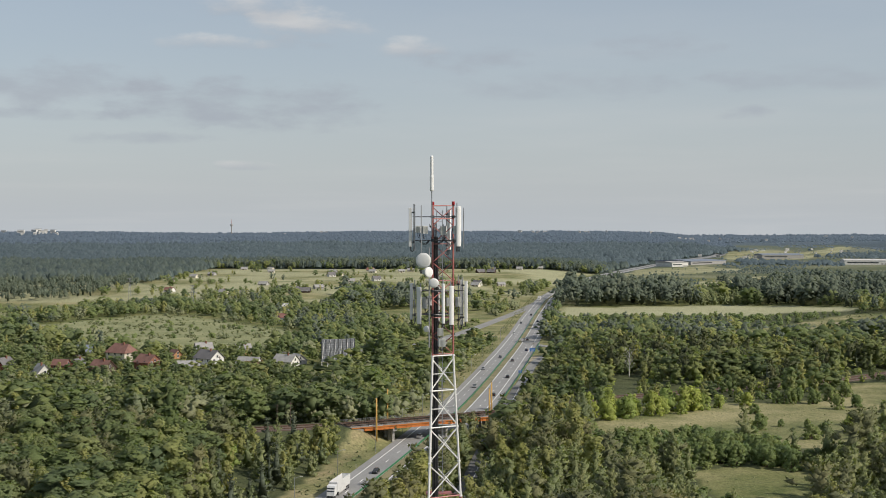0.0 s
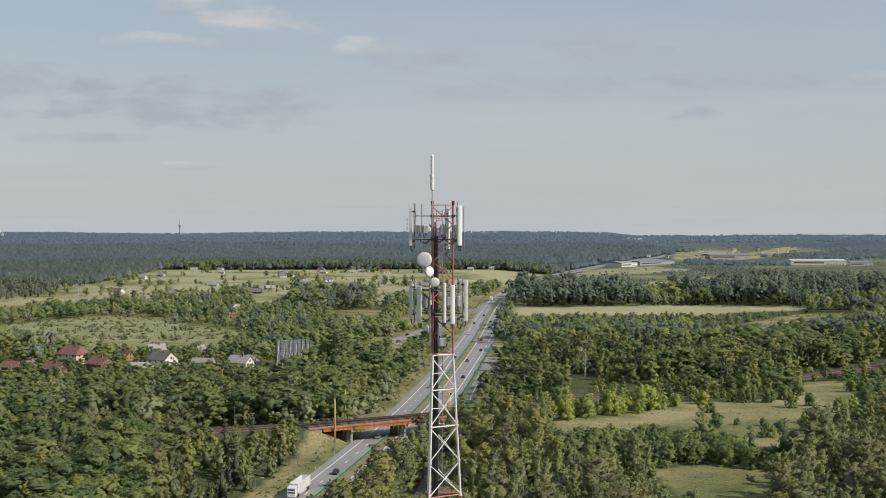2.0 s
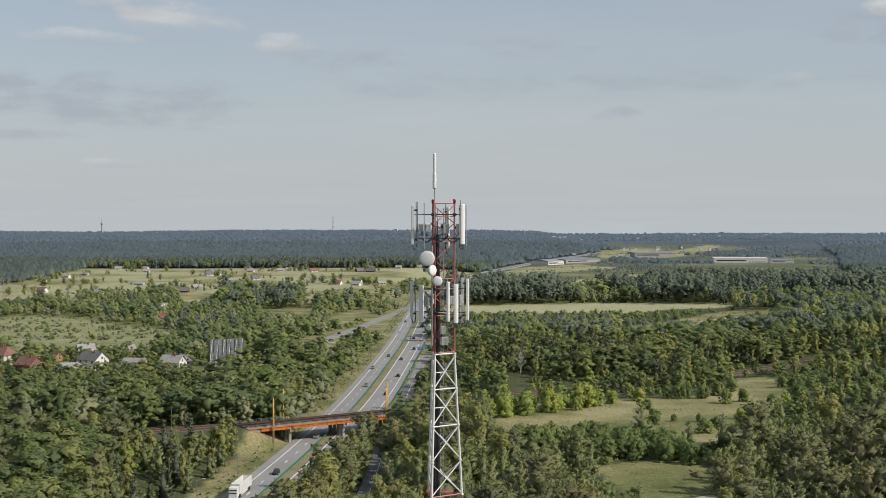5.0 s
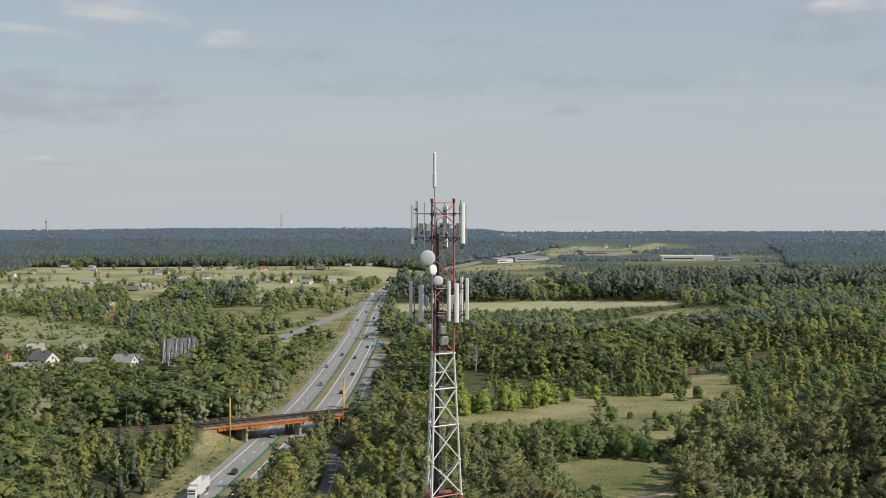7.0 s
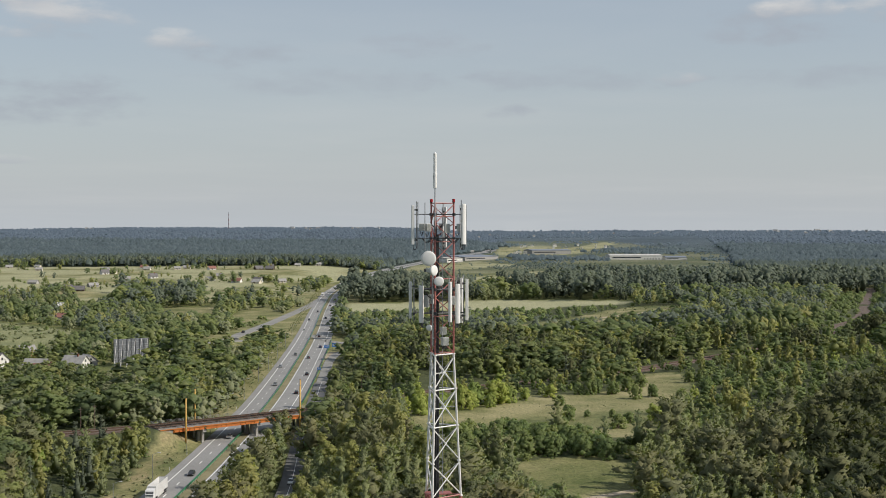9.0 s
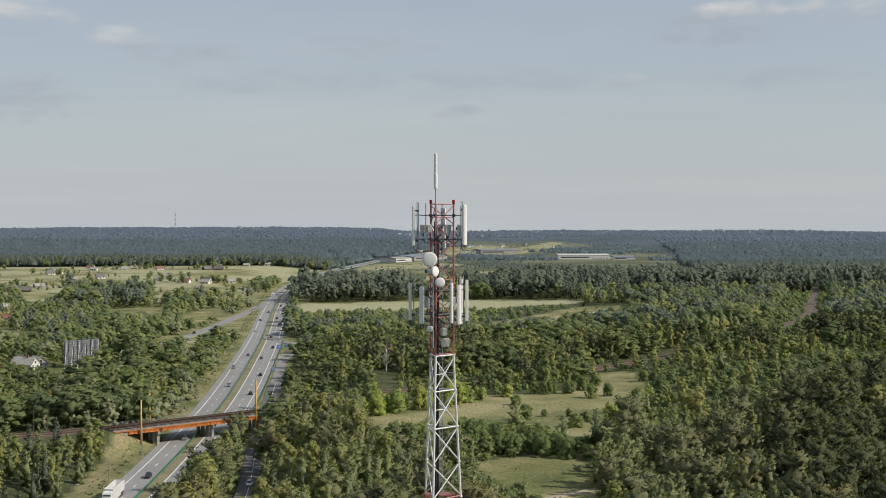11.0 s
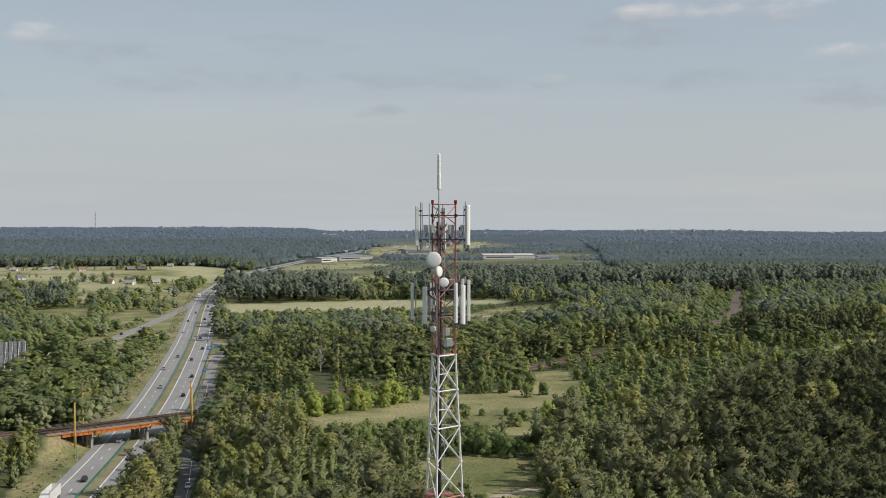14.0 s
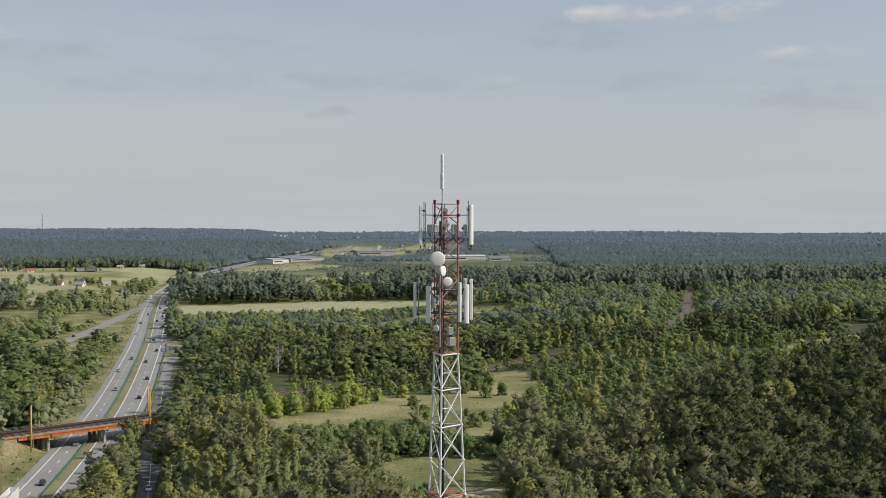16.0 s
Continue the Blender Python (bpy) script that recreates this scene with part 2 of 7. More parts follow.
def foliage(name, shades, rough=0.55, sheen=0.0, through=0.22, grain=2.6, vary=1.0):
    """Leaves: shade by tree and by clump, some light through them."""
    def build(nt, bsdf):
        n, l = nt.nodes.new, nt.links.new
        att, info, geo = n("ShaderNodeAttribute"), n("ShaderNodeObjectInfo"), n("ShaderNodeNewGeometry")
        att.attribute_name = "tint"
        add = n("ShaderNodeMath")
        add.operation = "ADD"
        l(att.outputs["Fac"], add.inputs[0]), l(info.outputs["Random"], add.inputs[1])
        frac = n("ShaderNodeMath")
        frac.operation = "FRACT"
        l(add.outputs[0], frac.inputs[0])
        ramp = n("ShaderNodeValToRGB")
        while len(ramp.color_ramp.elements) < len(shades):
            ramp.color_ramp.elements.new(0.5)
        for i, (e, c) in enumerate(zip(ramp.color_ramp.elements, shades)):
            e.position, e.color = i / (len(shades) - 1), (c[0] * 1.06, c[1] * 1.03, c[2] * 1.09, 1)
        l(frac.outputs[0], ramp.inputs[0])
        leaf = n("ShaderNodeMapRange")
        leaf.inputs[3].default_value, leaf.inputs[4].default_value = 1 - 0.09 * vary, 1 + 0.1 * vary
        l(geo.outputs["Random Per Island"], leaf.inputs[0])
        grey = n("ShaderNodeCombineColor")
        for i in range(3):
            l(leaf.outputs[0], grey.inputs[i])
        colour = mixed(nt, 1.0, ramp.outputs[0], grey.outputs[0], "MULTIPLY")
        tufts, _ = noise_between(nt, grain, [(0.32, (0.72, 0.74, 0.74)), (0.5, (0.98, 1.0, 0.97)), (0.68, (1.26, 1.24, 1.15))], 4, vector=geo.outputs["Position"], rough=0.7)
        colour = mixed(nt, vary, colour, tufts, "MULTIPLY")
        l(colour, bsdf.inputs["Base Color"])
        bsdf.inputs["Roughness"].default_value, bsdf.inputs["Specular IOR Level"].default_value = rough, 0.06
        bsdf.inputs["Sheen Weight"].default_value, bsdf.inputs["Sheen Roughness"].default_value = sheen, 0.5
        tr = n("ShaderNodeBsdfTranslucent")
        l(mixed(nt, 1.0, colour, (1.5, 1.7, 0.7), "MULTIPLY"), tr.inputs[0])
        mx = n("ShaderNodeMixShader")
        mx.inputs[0].default_value = through
        l(bsdf.outputs[0], mx.inputs[1]), l(tr.outputs[0], mx.inputs[2])
        l(mx.outputs[0], nt.nodes["Material Output"].inputs[0])
    return material(name, build)


LEAF_BROAD = foliage("broad leaves", [(0.122, 0.159, 0.0658), (0.168, 0.207, 0.084), (0.245, 0.264, 0.103), (0.137, 0.177, 0.0878), (0.206, 0.229, 0.0948), (0.115, 0.151, 0.0767), (0.157, 0.194, 0.0824)], through=0.36)
LEAF_BIRCH = foliage("light birch leaves", [(0.228, 0.244, 0.101), (0.275, 0.281, 0.107), (0.301, 0.291, 0.119), (0.205, 0.23, 0.101)], through=0.36)
LEAF_YELLOW = foliage("yellow-green leaves", [(0.262, 0.312, 0.088), (0.335, 0.365, 0.104), (0.225, 0.285, 0.094)], through=0.32)
LEAF_BUSH = foliage("bush leaves", [(0.145, 0.192, 0.0792), (0.195, 0.235, 0.0927), (0.166, 0.22, 0.0968), (0.229, 0.259, 0.1)], through=0.36)
LEAF_WILLOW = foliage("grey-green willow leaves", [(0.215, 0.24, 0.14), (0.253, 0.264, 0.151), (0.189, 0.217, 0.125)], through=0.28)
LEAF_PINE = foliage("pine needles", [(0.142, 0.157, 0.0813), (0.184, 0.189, 0.0959), (0.154, 0.169, 0.0924), (0.202, 0.196, 0.0959), (0.123, 0.141, 0.0777)], through=0.23, grain=2.4)
LEAF_YOUNG = foliage("young pine needles", [(0.187, 0.217, 0.102), (0.223, 0.25, 0.119), (0.164, 0.198, 0.102), (0.239, 0.252, 0.121), (0.178, 0.207, 0.106)], through=0.28, grain=2.4)
LEAF_SPRUCE = foliage("spruce needles", [(0.0901, 0.109, 0.0757), (0.111, 0.132, 0.0883)], through=0.15, grain=2.4)
LEAF_DARK = foliage("dark pine needles", [(0.088, 0.1, 0.05), (0.104, 0.116, 0.056), (0.08, 0.094, 0.05), (0.115, 0.122, 0.058)], through=0.2, grain=1.6)
# copy of the dark pine colour with middle-distance haze mixed in as blue
LEAF_WALL_HAZED = foliage("pine needles with a blue haze tint", [(0.112, 0.138, 0.101), (0.132, 0.158, 0.112), (0.104, 0.13, 0.0963), (0.143, 0.164, 0.114)], through=0.2, grain=0.8)
# far leaves: distance haze is put into the base colours, bluer band by band
LEAF_FAR_HAZED = foliage("distant woodland leaves tinted with haze", [(0.0726, 0.0986, 0.0936), (0.099, 0.128, 0.115), (0.119, 0.148, 0.122), (0.0836, 0.11, 0.103)], through=0.2, grain=0.1, vary=1.0)
LEAF_BLUE_HAZED = foliage("far woodland leaves tinted bluer with haze", [(0.0966, 0.13, 0.143), (0.113, 0.149, 0.158), (0.103, 0.139, 0.15)], through=0.2, grain=0.03, vary=0.8)
LEAF_SKYLINE_HAZED = foliage("skyline woodland leaves tinted bluest with haze", [(0.124, 0.165, 0.205), (0.132, 0.176, 0.216), (0.128, 0.17, 0.209)], through=0.2, grain=0.012, vary=0.5)
BARK = surface("bark", (0.10, 0.075, 0.055), (0.20, 0.15, 0.11), 1.5, 0.9, bump=0.03)
PINE_BARK = surface("orange pine bark", (0.16, 0.085, 0.05), (0.30, 0.16, 0.09), 1.2, 0.9, bump=0.03)
BIRCH_BARK = surface("birch bark", (0.35, 0.33, 0.3), (0.62, 0.6, 0.56), 2.0, 0.8, bump=0.01)
ASPHALT = surface("worn asphalt", (0.245, 0.242, 0.235), (0.3, 0.298, 0.288), 0.06, 0.85, fine=2.0, bump=0.004)
ASPHALT_OLD = surface("grey old asphalt", (0.22, 0.217, 0.205), (0.3, 0.295, 0.28), 0.1, 0.9, fine=2.0)
# for the service road: the shade of its trees is put into this colour
ASPHALT_SHADED = surface("asphalt darkened for tree shade", (0.115, 0.115, 0.117), (0.165, 0.164, 0.162), 0.1, 0.9, fine=2.0)
LINE = surface("white road paint", (0.68, 0.68, 0.66), (0.82, 0.82, 0.8), 0.4, 0.6)
GREEN_STEEL = surface("green painted guard rail", (0.02, 0.16, 0.06), (0.03, 0.22, 0.09), 0.3, 0.5)
CONCRETE = surface("weathered concrete", (0.26, 0.25, 0.23), (0.4, 0.39, 0.36), 0.5, 0.9, bump=0.01)
ORANGE_STEEL = surface("orange painted steel", (0.42, 0.13, 0.025), (0.58, 0.2, 0.04), 0.35, 0.6)
ORANGE_POLE = surface("yellow-orange painted pole", (0.5, 0.29, 0.06), (0.6, 0.37, 0.1), 0.6, 0.6)
GALVANISED = surface("galvanised steel", (0.3, 0.31, 0.32), (0.45, 0.46, 0.47), 1.2, 0.45, metal=0.6)
BALLAST = surface("brown railway ballast", (0.10, 0.075, 0.06), (0.19, 0.145, 0.115), 0.8, 0.95, fine=14, bump=0.05)
RAIL_STEEL = surface("rusty rail steel", (0.12, 0.07, 0.05), (0.22, 0.14, 0.1), 0.7, 0.5, metal=0.6)
SLEEPER = surface("dark sleepers", (0.09, 0.075, 0.06), (0.2, 0.18, 0.15), 0.8, 0.9)
MEDIAN = surface("dry grass verge", (0.15, 0.145, 0.075), (0.29, 0.25, 0.14), 0.12, 0.95, fine=1.5, bump=0.05)
SAND = surface("sandy track", (0.33, 0.27, 0.19), (0.46, 0.39, 0.28), 0.2, 0.95, bump=0.02)
WHITE_STEEL = surface("white painted steel", (0.7, 0.69, 0.66), (0.8, 0.79, 0.76), 0.9, 0.45, speck=0.05)
RED_STEEL = surface("faded red painted steel", (0.37, 0.105, 0.09), (0.47, 0.18, 0.155), 0.8, 0.5)
RADOME = surface("off-white plastic radome", (0.76, 0.755, 0.73), (0.81, 0.805, 0.78), 0.8, 0.5, speck=0.03)
GREY_BOX = surface("light grey equipment case", (0.5, 0.51, 0.49), (0.6, 0.6, 0.57), 1.0, 0.5, speck=0.05)
DARK_CABLE = surface("black cable", (0.02, 0.02, 0.022), (0.04, 0.04, 0.042), 3.0, 0.6)
DARK_STEEL = surface("dark steel", (0.06, 0.06, 0.065), (0.12, 0.12, 0.125), 2.0, 0.5, metal=0.5)
LAMP_RED = surface("red lamp glass", (0.3, 0.01, 0.015), (0.4, 0.02, 0.025), 4.0, 0.2)


# ---- the lie of the land ----
ROAD_Y = [-200, 100, 200, 308, 394, 453, 548, 640, 707, 830, 1000, 1258, 1400, 1700, 2065, 2420, 2600, 2790, 2960, 3300, 4000, 5000]
ROAD_X = [-125, -60, -36, -12, 5, 16, 31, 44.5, 54.5, 71.2, 92.5, 127.5, 153, 215, 325, 445, 525, 605, 690, 800, 900, 1000]


def smooth(a, b, v):
    """0 below a, 1 above b, with soft ends."""
    k = np.clip((np.asarray(v, float) - a) / (b - a), 0, 1)
    return k * k * (3 - 2 * k)


def road_x(y):
    """The middle of the motorway at y, a smooth line through its bends."""
    y = np.asarray(y, float)
    return sum(np.interp(y + k * 14, ROAD_Y, ROAD_X) for k in range(-3, 4)) / 7


def ripple(x, y, size, seed):
    """Soft bumps between -1 and 1, about size metres long."""
    k = 2 * math.pi / size
    return (np.sin(k * x + seed) * np.cos(0.83 * k * y + 1.7 * seed) + np.sin(0.61 * k * (x + y) + 2.3 * seed) * np.cos(0.47 * k * (x - 1.3 * y) + seed)) / 2


RAIL_X = [-700, -330, -150, -80, -26, 31, 62, 110, 200, 318, 355, 430, 520, 760]
RAIL_Y = [180, 280, 333, 352, 370, 401, 418, 443, 490, 565, 615, 730, 880, 1300]


def rail_gap(x, y):
    """About how far a place lies from the railway."""
    return np.abs(y - np.interp(x, RAIL_X, RAIL_Y)) * 0.72


def ground(x, y):
    """Height of the land."""
    x, y = np.asarray(x, float), np.asarray(y, float)
    u = x - road_x(y)
    near = 1 - smooth(560, 800, y)
    z = 9 * smooth(24, 60, u) * near + 9 * smooth(140, 330, u) * (1 - smooth(800, 1500, y))
    z = z + 5 * smooth(18, 60, -u) * (1 - smooth(650, 950, y)) - 3 * smooth(60, 160, -u) * smooth(800, 1000, y) * (1 - smooth(1150, 1450, y))
    r = np.hypot(x, y + 85)
    z = z + 8 * smooth(1250, 1700, r) * smooth(20, 120, -u) + 41 * smooth(2500, 4700, r) + 3 * smooth(1500, 3000, r) * ripple(x, y, 900, 3.1) + 5 * smooth(3000, 4500, r) * ripple(x, y, 1900, 0.4)
    z = z + 0.5 * smooth(30, 80, np.abs(u)) * ripple(x, y, 90, 1.2)
    # the cutting of the motorway and the bank of the railway
    bank = (1 - smooth(20, 36, np.abs(u))) * (1 - smooth(2100, 2700, y))
    z = np.where(np.abs(u) < 40, z * (1 - bank), z)
    on = (1 - smooth(6, 16, rail_gap(x, y))) * np.maximum(smooth(13.5, 24, -u), smooth(29, 36, u)) * (y < 900)
    return z * (1 - on) + np.maximum(6.2, z * 0.9) * on


def inside(x, y, poly):
    """Which places lie in a polygon."""
    x, y = np.asarray(x, float), np.asarray(y, float)
    hit = np.zeros(x.shape, bool)
    for (x0, y0), (x1, y1) in zip(poly, poly[1:] + poly[:1]):
        hit ^= ((y0 > y) != (y1 > y)) & (x < (x1 - x0) * (y - y0) / (y1 - y0 + 1e-9) + x0)
    return hit


# open land, as outlines on the plan
WHEAT = [(112, 1010), (215, 1012), (290, 1000), (345, 958), (372, 1020), (338, 1112), (270, 1147), (212, 1136), (126, 1120)]
MEADOW = [(52, 330), (60, 372), (78, 395), (104, 400), (150, 412), (185, 470), (197, 456), (181, 402), (160, 370), (141, 340), (126, 298), (118, 300), (96, 322), (70, 322)]
GLADE = [(72, 268), (98, 278), (104, 262), (92, 218), (76, 205), (70, 240)]
MARSH = [(-310, 930), (-285, 990), (-250, 1065), (-208, 1062), (-145, 960), (-85, 815), (-80, 720), (-105, 672), (-150, 665), (-255, 800)]
SANDY = [(-52, 230), (-43, 270), (-35, 308), (-29, 345), (-26, 372), (-16, 372), (-21, 350), (-29, 308), (-38, 270), (-46, 230)]
RIDGE_MEADOW = [(306, 420), (331, 456), (380, 486), (420, 500), (404, 470), (356, 447), (325, 420)]
BRUSH = [(129, 305), (160, 370), (181, 402), (201, 470), (237, 478), (240, 440), (300, 455), (345, 440), (300, 385), (240, 345), (195, 325), (157, 296), (134, 280)]
RAIL_BANK = [(-85, 322), (-26, 346), (-22, 374), (-85, 351)]
HEDGE = [(59, 288), (79, 277), (102, 271), (104, 290), (88, 309), (65, 309)]
SAND_HOLLOW = [(-63, 296), (-56, 306), (-49, 293), (-46, 275), (-56, 266)]
STUBBLE = [(205, 790), (262, 800), (300, 850), (372, 905), (380, 950), (340, 950), (260, 880), (225, 850)]
RAIL_CUT = [(42, 398), (62, 430), (98, 446), (104, 420), (70, 392), (52, 372)]
RAIL_GAP = [(335, 585), (362, 600), (520, 850), (650, 1080), (615, 1095), (480, 865), (345, 625)]
SIDE_GRASS = [(-30, 632), (5, 640), (36, 735), (64, 850), (122, 1210), (95, 1150), (50, 955), (15, 805), (-12, 705), (-40, 655)]
VILLAGE = [(-230, 480), (-230, 640), (-60, 640), (-22, 600), (-25, 560), (-60, 540), (-90, 525), (-190, 490)]

BANK = [(238, 384), (246, 410), (280, 416), (272, 392)]
WOOD_PATCHES = [([(-88, 1155), (-9, 1130), (-1, 1290), (-87, 1330)], 0.95), ([(-69, 605), (-16, 605), (-4, 697), (-46, 849), (-86, 944), (-91, 742)], 0.85), ([(-230, 640), (-110, 640), (-124, 690), (-199, 750), (-290, 765)], 0.7),
                ([(-256, 1150), (-143, 1115), (-107, 1190), (-130, 1320), (-224, 1300), (-270, 1265)], 0.5), ([(-8, 915), (37, 960), (60, 1075), (80, 1240), (21, 1228)], 0.5), ([(101, 1303), (140, 1380), (165, 1660), (126, 1554)], 0.8)]
HOUSE_SITES = [(-159, 596), (-136, 552), (-108, 563), (-86, 559), (-71, 576), (-155, 539), (-177, 515), (-118, 554), (-124, 641), (-134, 611), (-181, 558), (-101, 634), (-207, 554), (-44, 576)]
FARM_SITES = [(-311, 1521), (-302, 1621), (-291, 1699), (-160, 1372), (-146, 1367), (-132, 1350), (-195, 1323), (-219, 1333), (-281, 1350), (-223, 1811), (-133, 1812), (-75, 1803), (63, 1458), (102, 1876), (147, 1916), (182, 1960), (-121, 1400), (-115, 1676), (-124, 1649), (-81, 1870), (-33, 1815), (15, 1800), (8, 1486), (38, 1450), (60, 1437), (92, 1472), (81, 1793), (97, 1790), (-275, 1905), (-236, 1915), (-128, 1125), (-116, 985), (-98, 988), (-84, 1177), (-20, 1840), (-60, 1540), (20, 1560), (-90, 1500), (-190, 1450)]
FIELDS = [[(-42, 1133), (9, 1140), (4, 1020), (-12, 984), (-33, 1019)], [(15, 971), (56, 1091), (51, 1019), (23, 888)], [(-427, 1227), (-354, 1249), (-336, 1202), (-365, 1133), (-398, 1138)], [(-135, 1322), (-97, 1387), (-86, 1327), (-94, 1251), (-124, 1265)]]
FAR_FIELDS = [[(656, 2730), (748, 3118), (891, 3206), (931, 3085), (1082, 3320), (1169, 3385), (977, 2997), (718, 2578)], [(374, 1686), (523, 1874), (470, 1639), (346, 1526)], [(300, 1900), (380, 2200), (520, 2330), (560, 2150), (420, 1950)]]
YARD_A = [(780, 2280), (990, 2240), (1000, 2480), (820, 2520)]
YARD_B = [(430, 2240), (620, 2400), (640, 2640), (440, 2520)]
YARD_C = [(700, 2640), (850, 2640), (880, 2850), (740, 2860)]


def build_ground():
    """One sheet from under the mast to the skyline, finer towards the camera."""
    ang = np.radians(np.concatenate([np.arange(-180, -30, 6), np.arange(-30, 50, 0.35), np.arange(50, 177, 6), [180]]))
    rad = np.concatenate([[0.05, 10, 25, 40, 60], np.geomspace(80, 245, 30), np.geomspace(250, 1000, 170), np.geomspace(1012, 4950, 90)])
    A, R = np.meshgrid(ang, rad)
    X, Y = R * np.sin(A) - 10, R * np.cos(A) - 85
    Z = ground(X, Y)
    na = len(ang)
    i = (np.arange(len(rad) - 1)[:, None] * na + np.arange(na - 1)[None]).ravel()
    tris = np.concatenate([np.stack([i, i + na + 1, i + 1], 1), np.stack([i, i + na, i + na + 1], 1)])
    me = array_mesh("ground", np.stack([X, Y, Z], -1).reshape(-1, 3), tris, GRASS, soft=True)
    u = X - road_x(Y)
    wheat = inside(X, Y, WHEAT) * 1.0 + 0.85 * (Y > 1230) * (Y < 1960) * (u < -22) * smooth(-0.35, 0.1, ripple(X, Y, 210, 0.7) + 0.4 * ripple(X * 0.4, Y, 70, 2.1))
    wheat = wheat + 0.5 * (Y > 1330) * (Y < 3300) * (u > 30) * (X < 1150) * smooth(0.0, 0.3, ripple(X, Y, 330, 1.1))
    marsh = inside(X, Y, MARSH) * 1.0
    dry = inside(X, Y, MEADOW) * 0.75 + inside(X, Y, GLADE) * 0.5 + (np.abs(u) < 34) * 0.7 * (Y < 1500) + inside(X, Y, RIDGE_MEADOW) * 0.8 + inside(X, Y, STUBBLE) * 0.7
    dry = dry + (Y > 1210) * (Y < 2000) * (u < -20) * (0.82 + 0.3 * np.sign(ripple(X, Y, 180, 2.2)))
    dry = dry + 0.6 * (Y > 640) * (Y < 1330) * (u < -20) * (u > -110) + 0.5 * (Y > 1330) * (Y < 3300) * (u > 30) * (ripple(X, Y, 330, 1.1) > -0.1)
    for poly in FIELDS:
        dry = dry + inside(X, Y, poly) * 0.55
    for poly in FAR_FIELDS:
        dry = dry + inside(X, Y, poly) * 0.9
        wheat = wheat + inside(X, Y, poly) * (0.4 + 0.3 * np.sign(ripple(X, Y * 2, 160, 1.3)))
    wheat = np.clip(wheat, 0, 1)
    earth = inside(X, Y, SANDY) * 0.45 + inside(X, Y, SAND_HOLLOW) * 1.0
    att = me.attributes.new("cover", "FLOAT_COLOR", "POINT")
    att.data.foreach_set("color", np.stack([np.clip(dry, 0, 1), wheat, np.clip(earth, 0, 1), marsh], -1).astype(np.float32).ravel())
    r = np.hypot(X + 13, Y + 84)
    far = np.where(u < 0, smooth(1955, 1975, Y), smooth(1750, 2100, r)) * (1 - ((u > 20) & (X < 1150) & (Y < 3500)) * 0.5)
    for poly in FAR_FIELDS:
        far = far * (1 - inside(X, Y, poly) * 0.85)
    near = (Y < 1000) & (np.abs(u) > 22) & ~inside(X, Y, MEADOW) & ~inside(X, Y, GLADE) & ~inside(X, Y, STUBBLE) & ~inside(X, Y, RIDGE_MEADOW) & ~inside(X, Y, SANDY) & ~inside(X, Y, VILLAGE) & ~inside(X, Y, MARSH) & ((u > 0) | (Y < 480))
    # third channel: strength of the painted haze, growing with distance from the camera
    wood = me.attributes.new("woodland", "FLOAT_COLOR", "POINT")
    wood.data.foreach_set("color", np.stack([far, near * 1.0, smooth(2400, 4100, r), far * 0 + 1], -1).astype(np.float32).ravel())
    ob = new("ground", me)
    return tagged(ob, "rolling summer land of dry meadows and grass", "ground", kind="structure")


